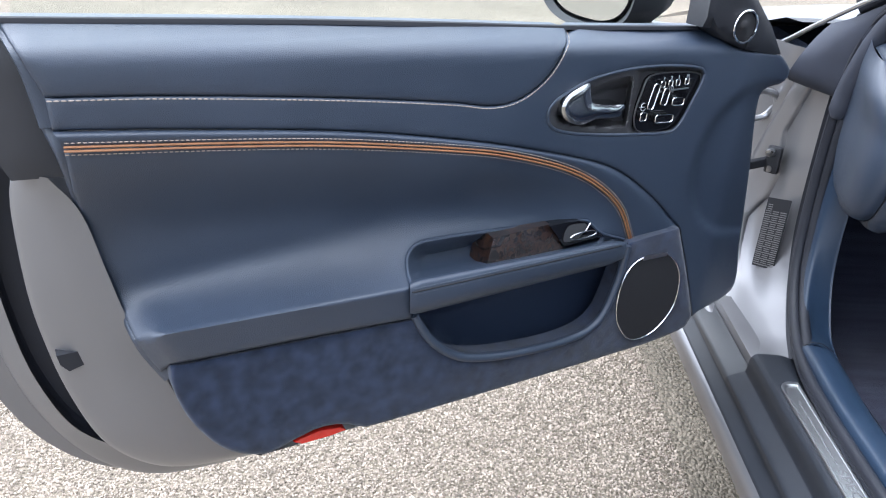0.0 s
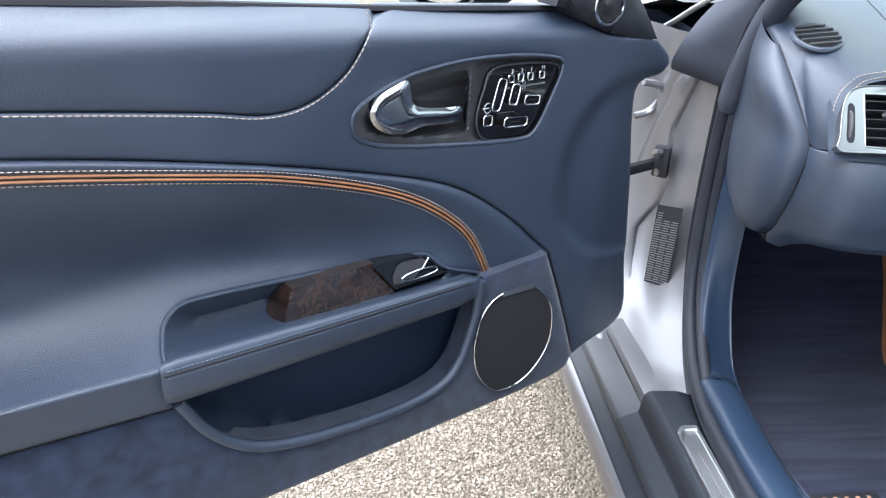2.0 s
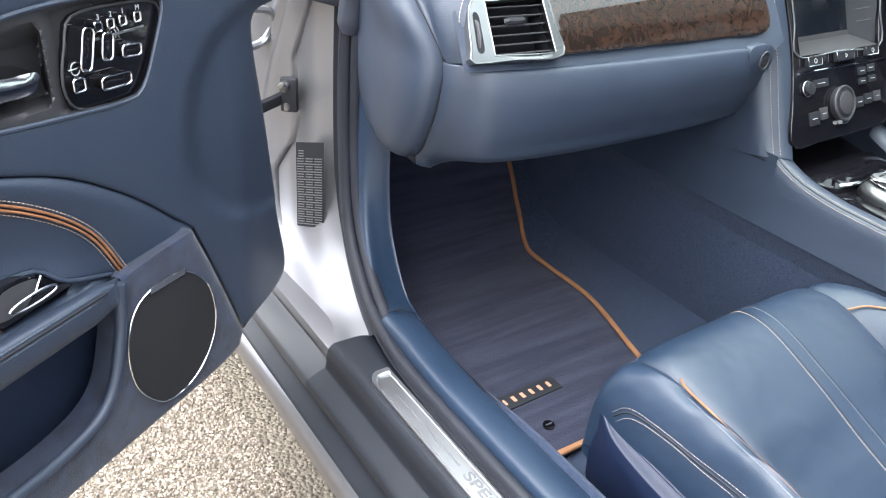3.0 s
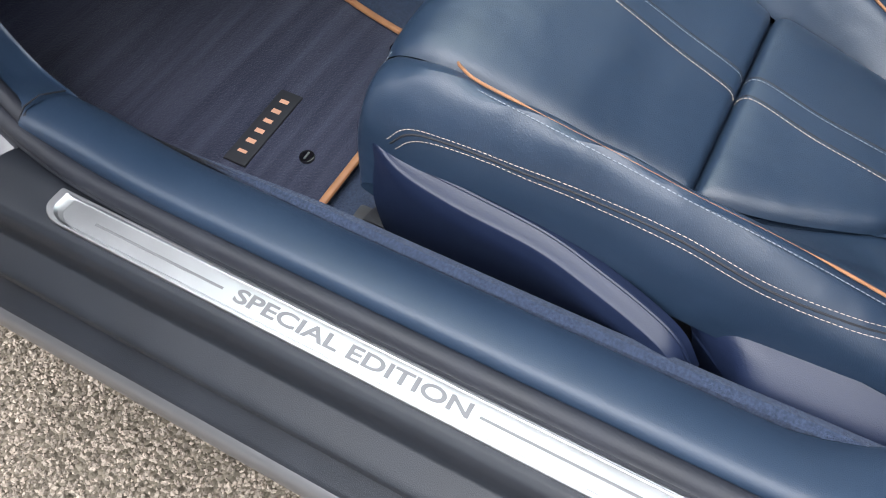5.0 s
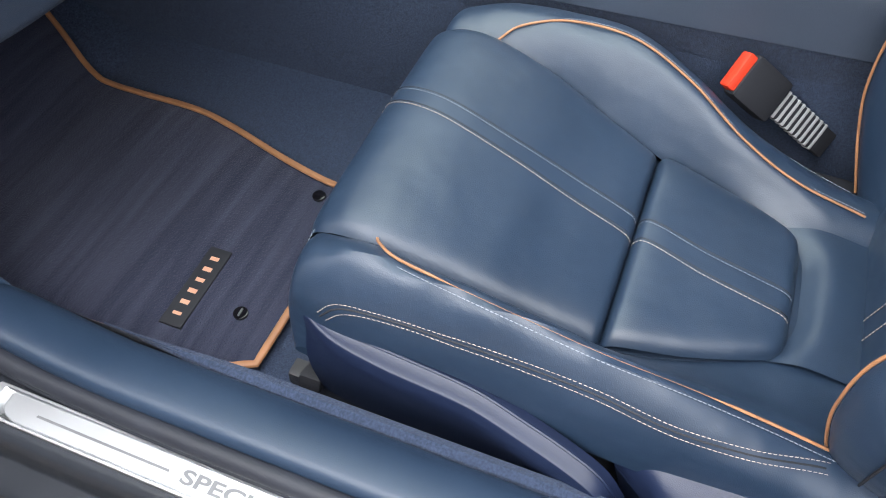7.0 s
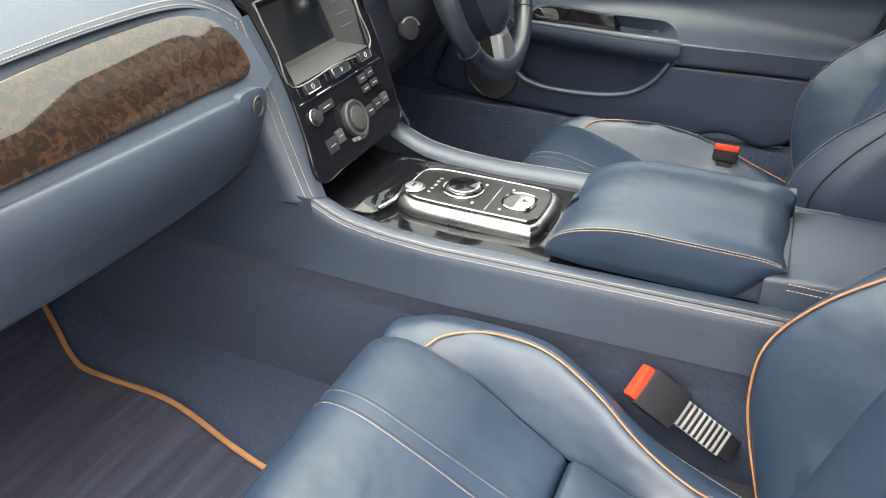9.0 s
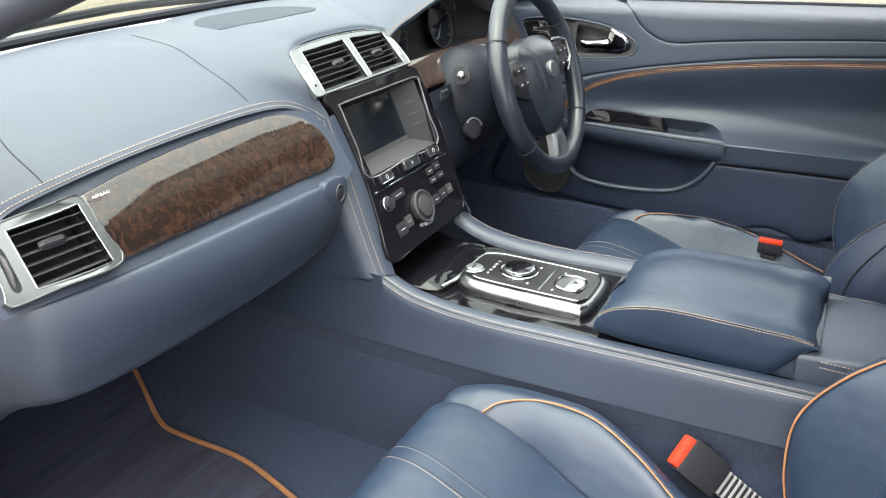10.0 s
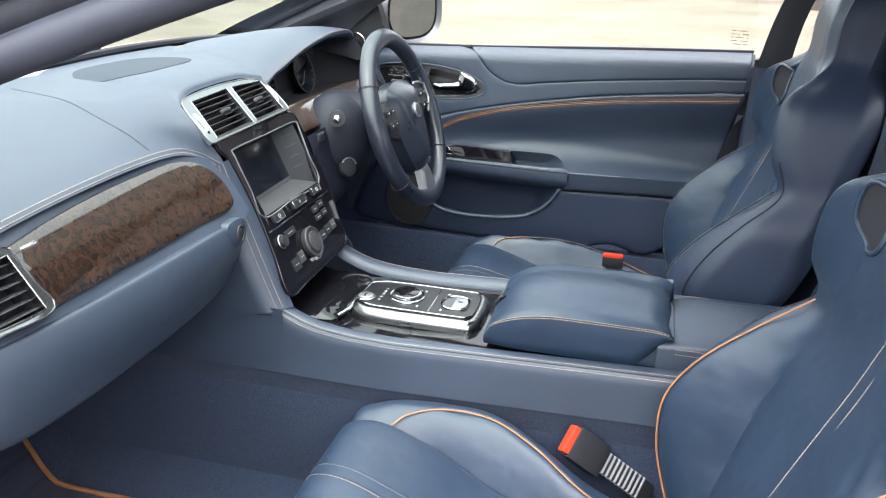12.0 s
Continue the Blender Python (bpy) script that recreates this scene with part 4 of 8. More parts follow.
    part("mirror_arm", tube([mput(-0.03, -0.06, 0.06), mput(-0.03, -0.075, 0.13), mput(-0.02, -0.070, 0.21), mput(-0.01, -0.05, 0.25)], 0.022, 10, flat=0.6), PLASTIC if passenger else SILVER, mir)
    return door


EU, NV, HINGE = Vector((-0.866, -0.5, 0)), Vector((0.5, -0.866, 0)), Vector((0, 0.66, 0))


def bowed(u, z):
    """The lining bows outward towards the hinge: its depth there, and the layout point moved along the sight line to
    keep its place in the opening camera view.
    """
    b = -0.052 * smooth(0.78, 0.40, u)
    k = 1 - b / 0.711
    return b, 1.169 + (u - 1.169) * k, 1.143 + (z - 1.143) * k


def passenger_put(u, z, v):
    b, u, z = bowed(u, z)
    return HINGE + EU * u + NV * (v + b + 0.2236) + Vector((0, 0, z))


def driver_put(u, z, v):
    b = bowed(u, z)[0]
    return Vector((1.42 - v - b * 0.3, (1.15 - u) * 1.117 - 0.49, z - 0.043 - 0.026 * (u - 0.62)))


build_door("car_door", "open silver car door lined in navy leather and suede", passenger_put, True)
build_door("car_door", "closed silver car door lined in navy leather with a map pocket", driver_put, False)

# ---- sill, hinge pillar, floor and body round the passenger's opening ----


def extrude_y(profile, y0, y1, n=2, fn=None):
    """A profile of (x, z) drawn along y. fn may shift it: fn(y) gives (dx, dz)."""
    rows = []
    for y in np.linspace(y0, y1, n):
        dx, dz = fn(y) if fn else (0, 0)
        rows.append([(x + dx, y, z + dz) for x, z in profile])
    return grid_bm(rows)


sill = thing("door_sill", "dark grey plastic door sill with a satin metal tread plate", "door sill", kind="structure")
part("sill_cover", extrude_y(lin(np.array([(0.052, 0.402), (0.030, 0.411), (0.016, 0.416), (-0.018, 0.417), (-0.024, 0.4165), (-0.030, 0.412), (-0.033, 0.404), (-0.0345, 0.386), (-0.036, 0.381), (-0.041, 0.379), (-0.060, 0.372), (-0.064, 0.369), (-0.0655, 0.362)]), 40), -1.15, 0.385, 24), SILL_PLASTIC, sill, "dark grey plastic sill cover", angle=60)
part("sill_step", extrude_y([(-0.060, 0.366), (-0.0605, 0.352), (-0.063, 0.349), (-0.080, 0.342), (-0.084, 0.338), (-0.085, 0.330)], -1.15, 0.66, 6), SILL_PLASTIC, sill, angle=60)
part("body_edge", extrude_y([(-0.083, 0.338), (-0.088, 0.336), (-0.092, 0.330), (-0.094, 0.318), (-0.088, 0.29), (-0.06, 0.24), (-0.02, 0.20)], -1.15, 0.68, 6), SILVER, sill, "silver painted lower body edge")
part("sill_front_strip", extrude_y([(-0.027, 0.383), (-0.034, 0.3795), (-0.060, 0.3725), (-0.064, 0.369), (-0.0655, 0.360)], 0.384, 0.655, 6), SILL_STRIP, sill, "silver grey sill end strip", angle=60)
part("sill_filler", box((0.120, 0.26, 0.10), (0.035, 0.48, 0.350), 0.004), SILVER, sill)
# tread plate
pz = 0.4185
px0, px1, py0, py1 = -0.0195, 0.0130, -0.305, 0.304


def plate_ring(dx, dy, h):
    """Outline of the plate drawn in by dx and dy, with its large front corner towards the outside."""
    x0, x1, y0, y1 = px0 + dx, px1 - dx, py0 + dy, py1 - dy
    out = []
    for cx, cy, rx, ry, w0 in ((x1, y1, 0.0025, 0.0025, 0), (x0, y1, 0.017 - dx, 0.027 - 0.4 * dy, 90), (x0, y0, 0.012 - dx, 0.018 - 0.4 * dy, 180), (x1, y0, 0.0025, 0.0025, 270)):
        ox, oy = cx + (rx if cx == x0 else -rx), cy + (ry if cy == y0 else -ry)
        out += [(ox + rx * math.cos(radians(w0 + w)), oy + ry * math.sin(radians(w0 + w)), pz + h) for w in range(0, 91, 6)]
    return out


pbm = grid_bm([plate_ring(*q) for q in ((0, 0, -0.002), (0, 0, 0.0020), (0.0006, 0.0006, 0.0028), (0.0026, 0.008, 0.0028), (0.0036, 0.0115, 0.0006), (0.0044, 0.0175, 0.0002), (0.0049, 0.0185, 0.0010))], close_v=True)
pbm.faces.new(list(pbm.verts)[-64:])
bmesh.ops.recalc_face_normals(pbm, faces=pbm.faces)
plate = part("tread_plate", pbm, SATIN, sill, "satin metal tread plate reading special edition", angle=30)
for a, b in ((0.252, 0.118), (-0.112, -0.250)):
    part("groove", tube([(-0.0035, a, pz + 0.0011), (-0.0035, b, pz + 0.0011)], 0.0013, 6, flat=0.25), GREY_INK, plate)
part("lettering", text_bm("SPECIAL EDITION", 0.0226, axes((-0.0035, 0.000, pz + 0.0012), (0, -1, 0), (0.60, 0, 0)) @ Matrix.Diagonal((1.20, 0.76, 1, 1)), bold=0.00055), GREY_INK, plate, "engraved lettering")
# rubber seal with the trim behind it, following the opening up the pillar
seal_path = spline([(0.020, -1.15, 0.436), (0.020, -0.6, 0.434), (0.020, 0.0, 0.432), (0.024, 0.25, 0.430), (0.036, 0.36, 0.432), (0.056, 0.455, 0.452), (0.072, 0.525, 0.505), (0.080, 0.553, 0.600), (0.083, 0.560, 0.72), (0.083, 0.553, 0.80), (0.086, 0.545, 0.87), (0.090, 0.515, 0.935), (0.096, 0.45, 0.985), (0.108, 0.33, 1.040), (0.125, 0.17, 1.100), (0.143, 0.0, 1.160)], 120)
seal = solo("door_seal", tube(seal_path, 0.0095, 12), RUBBER, "black rubber door seal round the opening", "seal", kind="structure")
part("seal_lip", tube(seal_path + np.array([-0.0065, 0.0, -0.006]), 0.004, 8), RUBBER, seal)
leather = thing("sill_trim", "navy blue moulded trim over the inner sill", "sill trim", kind="structure")
prof = [(0.026, 0.428), (0.028, 0.443), (0.036, 0.4495), (0.055, 0.447), (0.075, 0.438), (0.088, 0.426), (0.093, 0.412)]
sy = [-1.15, -0.75, -0.45, -0.38, -0.3, -0.15, 0.0, 0.15, 0.30, 0.368]
part("sill_moulding", grid_bm([spline_raw(np.array([(x + 0.010 * smooth(0.20, 0.366, y) + 0.02 * smooth(-0.30, -0.44, y) * (x - 0.026) / 0.06 * 1.6, y, z + 0.010 * smooth(-0.28, -0.45, y)) for x, z in prof]), 18) for y in spline_raw(np.array(sy)[:, None], 40)[:, 0]]), SILL_TRIM, leather, "navy blue sill moulding")
kick_o = [(0.036, 0.366, 0.428), (0.056, 0.430, 0.446), (0.070, 0.485, 0.482), (0.081, 0.518, 0.530), (0.087, 0.535, 0.590), (0.091, 0.543, 0.66), (0.094, 0.548, 0.76)]
kick_i = [(0.100, 0.366, 0.424), (0.113, 0.425, 0.426), (0.121, 0.470, 0.464), (0.125, 0.497, 0.512), (0.126, 0.506, 0.574), (0.128, 0.510, 0.64), (0.130, 0.515, 0.76)]
kick_m = [(0.066, 0.366, 0.4485)] + [(0.5 * (a[0] + b[0]) - 0.002, 0.5 * (a[1] + b[1]) - 0.008, 0.5 * (a[2] + b[2]) + 0.006) for a, b in zip(kick_o[1:], kick_i[1:])]
part("kick_trim", skin([kick_o, [(0.044, 0.366, 0.449)] + [(a[0] + 0.006, a[1] - 0.011, a[2] + 0.010) for a in kick_o[1:]], kick_m, [(a[0] - 0.006, a[1] - 0.002, a[2] + 0.004) for a in kick_i], kick_i, [(a[0] + 0.010, a[1] + 0.05, a[2] - 0.03) for a in kick_i]], 44, 26), SILL_TRIM, leather, "navy blue kick panel")
part("carpet_edge", tube(spline([(0.099, -1.1, 0.424), (0.099, -0.45, 0.424), (0.099, -0.2, 0.417), (0.099, 0.1, 0.414), (0.101, 0.20, 0.411), (0.106, 0.27, 0.402)], 80), [0.0085 * smooth(1.0, 0.86, k / 79) + 0.001 for k in range(80)], 8), CARPET, leather, "fluffy carpet edge")
part("joint", tube([(0.040, 0.368, 0.447), (0.052, 0.369, 0.4535), (0.070, 0.370, 0.451), (0.095, 0.371, 0.434)], 0.0008, 5), BLACK, leather)

pillar = thing("hinge_pillar", "silver painted door hinge pillar", "car body", kind="structure")
p_in = [(0.086, 0.590, 0.860), (0.086, 0.600, 0.73), (0.082, 0.590, 0.56), (0.072, 0.540, 0.460), (0.048, 0.455, 0.423), (0.030, 0.383, 0.410)]
p_q = [(0.070, 0.610, 0.860), (0.074, 0.635, 0.73), (0.066, 0.625, 0.56), (0.054, 0.570, 0.450), (0.028, 0.465, 0.410), (0.010, 0.384, 0.405)]
p_m = [(0.064, 0.660, 0.860), (0.066, 0.685, 0.73), (0.058, 0.690, 0.56), (0.044, 0.630, 0.440), (0.008, 0.485, 0.400), (-0.016, 0.385, 0.402)]
p_r = [(0.048, 0.690, 0.860), (0.046, 0.715, 0.73), (0.036, 0.720, 0.56), (0.022, 0.660, 0.430), (-0.010, 0.500, 0.390), (-0.028, 0.385, 0.392)]
p_o = [(0.020, 0.760, 0.860), (0.015, 0.770, 0.73), (-0.002, 0.755, 0.56), (-0.018, 0.700, 0.42), (-0.030, 0.520, 0.368), (-0.030, 0.385, 0.370)]
p_b = [(-0.07, 0.80, 0.860), (-0.07, 0.80, 0.73), (-0.07, 0.79, 0.56), (-0.07, 0.74, 0.42), (-0.05, 0.70, 0.358), (-0.045, 0.66, 0.352)]
part("pillar_panel", skin([p_in, p_q, p_m, p_r, p_o, p_b], 60, 40), SILVER, pillar, "silver painted pillar panel")


# stamped plate that carries the door check
PLATE_S = (0.03, 0.12, 0.22, 0.30, 0.36, 0.42, 0.46, 0.55, 0.70)
PLATE_L = (0.50, 0.62, 0.75, 0.80, 0.83, 0.86, 0.87, 0.85, 0.80)
PLATE_R = (0.22, 0.33, 0.47, 0.43, 0.40, 0.46, 0.68, 0.70, 0.66)
pil = np.array([spline_raw(np.array(q), 81) for q in zip(*[spline(c, 121) for c in (p_in, p_q, p_m, p_r, p_o)])])


def pillar_at(a, k):
    k = min(79.99, max(0.0, k * 80))
    row = pil[int(round(a * 120))]
    return row[int(k)] * (1 - k % 1) + row[int(k) + 1] * (k % 1)


plate_rows = []
for a in np.linspace(0.03, 0.66, 50):
    l, r = np.interp(a, PLATE_S, PLATE_L), np.interp(a, PLATE_S, PLATE_R)
    plate_rows.append([tuple(pillar_at(a, r + (l - r) * w) + np.array((-0.80, -0.60, 0.0)) * (h - 0.010 * smooth(0.46, 0.66, a))) for w, h in ((-0.06, -0.002), (0.02, 0.003), (0.09, 0.0065), (0.18, 0.0075), (0.40, 0.0075), (0.65, 0.0075), (0.85, 0.0075), (0.93, 0.006), (1.0, 0.003), (1.06, -0.002))])
part("stamped_plate", grid_bm(plate_rows), SILVER, pillar, "stamped silver plate on the pillar", angle=60)
# moulded rubber where the windscreen pillar meets the hinge pillar
part("rubber_corner", skin([
    [(0.045, 0.70, 0.818), (0.066, 0.665, 0.812), (0.084, 0.64, 0.808), (0.100, 0.61, 0.806), (0.108, 0.58, 0.808)],
    [(0.030, 0.645, 0.811), (0.052, 0.628, 0.805), (0.072, 0.608, 0.801), (0.090, 0.580, 0.799), (0.098, 0.555, 0.802)],
    [(0.020, 0.622, 0.828), (0.042, 0.602, 0.823), (0.062, 0.585, 0.820), (0.080, 0.562, 0.822), (0.090, 0.540, 0.830)],
    [(0.026, 0.612, 0.856), (0.046, 0.590, 0.855), (0.064, 0.570, 0.858), (0.078, 0.547, 0.870), (0.088, 0.528, 0.885)],
    [(0.044, 0.610, 0.888), (0.058, 0.572, 0.898), (0.070, 0.540, 0.915), (0.082, 0.505, 0.938), (0.092, 0.475, 0.960)],
    [(0.060, 0.600, 0.915), (0.070, 0.555, 0.932), (0.080, 0.510, 0.955), (0.090, 0.465, 0.978), (0.100, 0.43, 0.998)]], 30, 24), GREY_RUBBER, pillar, "moulded grey rubber corner")
part("upper_seal", tube(spline([(0.086, 0.552, 0.775), (0.088, 0.545, 0.82), (0.092, 0.527, 0.872), (0.096, 0.497, 0.925), (0.102, 0.44, 0.975), (0.114, 0.33, 1.032), (0.130, 0.17, 1.094), (0.147, 0.0, 1.154)], 60), [0.012] + [0.0175] * 58 + [0.012], 14), GREY_RUBBER, pillar, "thick grey seal along the windscreen pillar")
part("seal_flange", skin([p_in, [(x + 0.016, y - 0.006, z + 0.010) for x, y, z in p_in], [(x + 0.045, y + 0.004, z + 0.004) for x, y, z in p_in]], 40, 8), RUBBER, pillar)
part("inner_seal", tube(spline([(0.046, 0.36, 0.440), (0.068, 0.448, 0.462), (0.083, 0.512, 0.512), (0.090, 0.540, 0.600), (0.093, 0.547, 0.70), (0.093, 0.543, 0.775)], 50), 0.0085, 10), RUBBER, pillar, "second lip of the door seal")

# data sticker with unreadable rows
lo = Vector((0.0458, 0.6381, 0.4555))
lx, lz = Vector((0.0212, -0.0501, 0.0147)), Vector((0.0008, -0.0019, 0.1404))
ln = Vector((-0.92, -0.39, 0)).normalized()


def label_at(a, b, h=0.004):
    return lo + lx * a + lz * b + ln * (h + 0.002)


st = part("data_sticker", grid_bm([[label_at(a, b) for a in np.linspace(0, 1, 4)] for b in np.linspace(0, 1, 8)]), BLACK, pillar, "black data sticker with unreadable rows")
bars = []
for i in range(30):
    b = 0.03 + i * 0.030
    segs = ((0.05, 0.30), (0.36, 0.62), (0.68, 0.95)) if i % 3 else ((0.05, 0.95),)
    if i in (29, 28, 27):
        segs = ((0.1, 0.3),)
    for a0, a1 in segs:
        bars.append(grid_bm([[label_at(a0, b, 0.0052), label_at(a1, b, 0.0052)], [label_at(a0, b + 0.013, 0.0052), label_at(a1, b + 0.013, 0.0052)]]))
part("print_rows", join(*bars), GREY_INK, st)
# door check strap
ck = solo("door_check", tube(spline([(-0.10, 0.60, 0.640), (-0.03, 0.650, 0.642), (0.04, 0.680, 0.648), (0.062, 0.690, 0.652)], 12), 0.0065, 8, flat=1.6), BLACK, "black steel door check strap", "door check")
part("check_bracket", box((0.026, 0.014, 0.052), (0.050, 0.672, 0.655), 0.005, pose(0, 0, 0, 0, 0, -40).to_3x3().to_4x4()), PLASTIC, ck)
part("bolt", disc(0.008, 0.012, 16, 0.002, Matrix.Translation((0.038, 0.662, 0.672)) @ pose(0, 0, 0, 90, 0, -50)), VENT_METAL, ck)
part("bolt", disc(0.007, 0.010, 16, 0.002, Matrix.Translation((0.046, 0.672, 0.638)) @ pose(0, 0, 0, 90, 0, -50)), VENT_METAL, ck)
part("door_hinge", tube(spline([(0.012, 0.705, 0.775), (0.040, 0.712, 0.768), (0.050, 0.720, 0.748), (0.036, 0.725, 0.722), (0.010, 0.720, 0.715)], 16), 0.006, 8), SATIN, pillar, "bare metal upper door hinge")
# cabin floor, tunnel and bulkhead
fl = thing("car_floor", "dark navy carpeted car floor", "car floor", kind="structure")
part("floor_carpet", extrude_y([(0.098, 0.418), (0.112, 0.36), (0.125, 0.312), (0.16, 0.304), (0.56, 0.304), (0.60, 0.32), (0.603, 0.42), (0.604, 0.535)], -1.15, 0.62, 20), CARPET, fl, "navy carpet")
part("toe_board", grid_bm([[(x, y, z) for x in (0.09, 0.3, 0.72)] for y, z in ((0.58, 0.300), (0.70, 0.345), (0.95, 0.55), (1.05, 0.80), (1.05, 0.84))]), LIFTED_CARPET, fl, "toe board carpet, lightened to read as haze")
part("driver_floor", extrude_y([(0.905, 0.535), (0.905, 0.42), (0.92, 0.31), (1.36, 0.31), (1.395, 0.36), (1.403, 0.445), (1.412, 0.466), (1.47, 0.468), (1.60, 0.43), (1.60, 0.2)], -1.15, 0.66, 12), LIFTED_CARPET, fl)
part("driver_toe_board", grid_bm([[(x, y, z) for x in (0.80, 1.2, 1.45)] for y, z in ((0.60, 0.31), (0.75, 0.36), (0.95, 0.60), (1.0, 0.83))]), LIFTED_CARPET, fl)
part("bulkhead", grid_bm([[(x, y, z) for x in (0.0, 0.7, 1.5)] for y, z in ((1.06, 0.2), (1.06, 0.83))]), BLACK, fl)
part("inner_side", grid_bm([[(x, y, z) for y in (0.53, 0.8, 1.06)] for x, z in ((0.118, 0.30), (0.118, 0.60), (0.118, 0.84))]), LIFTED_CARPET, fl)
part("driver_inner_side", grid_bm([[(x, y, z) for y in (0.36, 0.8, 1.06)] for x, z in ((1.436, 0.30), (1.436, 0.60), (1.436, 0.84))]), LIFTED_CARPET, fl)
part("rear_wall", grid_bm([[(x, y, z) for x in (0.05, 0.75, 1.46)] for y, z in ((-0.95, 0.30), (-1.0, 0.60), (-1.08, 0.88), (-1.3, 0.93))]), LEATHER, fl, "navy rear bulkhead")
part("rear_side", grid_bm([[(x, y, z) for y in (-0.52, -0.8, -1.3)] for x, z in ((1.43, 0.30), (1.43, 0.70), (1.425, 0.88), (1.45, 0.905), (1.52, 0.905))]), LEATHER, fl, "navy rear side trim")
part("rear_side", grid_bm([[(x, y, z) for y in (-0.62, -0.8, -1.3)] for x, z in ((0.08, 0.30), (0.08, 0.70), (0.085, 0.88), (0.06, 0.905), (-0.01, 0.905))]), LEATHER, fl, "navy rear side trim")
# floor mat
edge = [(0.158, 0.150), (0.140, 0.20), (0.136, 0.35), (0.134, 0.52), (0.14, 0.70), (0.15, 0.88)]
inner = [(0.575, 0.90), (0.568, 0.82), (0.552, 0.745), (0.525, 0.68), (0.490, 0.612), (0.480, 0.572), (0.478, 0.520), (0.478, 0.43), (0.466, 0.365), (0.438, 0.27), (0.422, 0.20), (0.418, 0.149)]


def mat_z(y):
    return 0.318 + max(0, y - 0.585) * 0.40 + max(0, y - 0.70) * 0.44


mo = np.vstack([spline(edge, 40), spline([(0.15, 0.88), (0.36, 0.90), (0.575, 0.90)], 16)[1:], spline(inner, 60)[1:], spline([(0.418, 0.149), (0.158, 0.150)], 14)[1:-1]])
rug = thing("floor_mat", "navy pile floor mat bound in tan leather", "floor mat")
part("top_face", sheet(mo, 0.03, lambda x, y, d: (x, y, mat_z(y) - 0.004 * smooth(0.006, 0, d)), (0, 0, -0.009)), MAT_PILE, rug)
part("binding", tube([(x, y, mat_z(y)) for x, y in np.vstack([spline(inner, 120), spline([(0.418, 0.149), (0.158, 0.150)], 20)[1:], spline(edge, 60)[1:]])], 0.0046, 8, flat=0.8), TAN, rug, "tan leather binding")
bmid = Vector((0.221, 0.2625, 0.3185))
bm_ = axes(bmid, (1, 0.02, 0), (-0.02, 1, 0))
bd_ = part("name_plate", box((0.112, 0.028, 0.004), (0, 0, 0), 0.0012, None), BLACK, rug, "black name plate on the mat")
bd_.data.transform(bm_)
for i, w in enumerate((0.007, 0.010, 0.010, 0.009, 0.010, 0.009)):
    g = box((w * 0.55, 0.0105, 0.0006), bm_ @ Vector((-0.040 + i * 0.016, 0, 0.0024)), 0.0, bm_.to_3x3().to_4x4())
    part("plain_bar", g, TAN_INK, bd_)
part("mat_clip", disc(0.0085, 0.005, 20, 0.0015, Matrix.Translation((0.207, 0.197, 0.319))), GLOSS, rug, "black floor mat clip")
part("mat_clip", disc(0.0085, 0.005, 20, 0.0015, Matrix.Translation((0.395, 0.197, 0.319))), GLOSS, rug, "black floor mat clip")
part("clip_slot", box((0.010, 0.002, 0.001), (0.207, 0.197, 0.322), 0), SATIN, rug)

# ---- dashboard ----
CX = 0.755


def fascia(x, z, lift=0.0):
    """A point of the sloping fascia in front of the passenger."""
    return (x, 0.290 + 0.7 * (z - 0.795) - 0.010 * smooth(0.50, 0.62, x) + 0.012 * smooth(0.20, 0.105, x) - lift * 0.82, z + lift * 0.57)


def stack(x, z, lift=0.0):
    """A point of the sloping centre stack."""
    return (x, 0.225 + 0.446 * (z - 0.65) - lift * 0.913, z + lift * 0.407)


dash = thing("dashboard", "navy leather dashboard with walnut veneer and metal vents", "dashboard")
brow0 = [(0.1175, 0.3235, 0.7965), (0.1155, 0.327, 0.82), (0.119, 0.333, 0.846), (0.132, 0.339, 0.863), (0.165, 0.344, 0.8745), (0.3, 0.347, 0.883), (0.45, 0.347, 0.884), (0.55, 0.343, 0.878), (0.598, 0.334, 0.862), (0.622, 0.318, 0.838)]
brow1 = [(0.107, 0.331, 0.796), (0.1035, 0.337, 0.822), (0.107, 0.346, 0.851), (0.121, 0.352, 0.871), (0.155, 0.356, 0.8835), (0.3, 0.359, 0.891), (0.45, 0.359, 0.893), (0.555, 0.356, 0.888), (0.608, 0.346, 0.872), (0.636, 0.321, 0.85)]
brow2 = [(0.098, 0.345, 0.796), (0.093, 0.356, 0.83), (0.094, 0.373, 0.864), (0.108, 0.389, 0.888), (0.15, 0.399, 0.9015), (0.3, 0.405, 0.908), (0.43, 0.404, 0.911), (0.53, 0.398, 0.916), (0.592, 0.375, 0.909), (0.6215, 0.348, 0.899)]
brow3 = [(0.09, 0.364, 0.827), (0.092, 0.398, 0.87), (0.106, 0.44, 0.902), (0.14, 0.47, 0.9165), (0.2, 0.487, 0.924), (0.3, 0.5, 0.929), (0.42, 0.5, 0.933), (0.51, 0.485, 0.939), (0.574, 0.435, 0.936), (0.6325, 0.382, 0.929)]
brow4 = [(0.083, 0.396, 0.86), (0.089, 0.46, 0.898), (0.112, 0.53, 0.92), (0.155, 0.57, 0.931), (0.21, 0.592, 0.9365), (0.3, 0.605, 0.94), (0.41, 0.6, 0.943), (0.5, 0.575, 0.948), (0.585, 0.5, 0.944), (0.645, 0.43, 0.9465)]
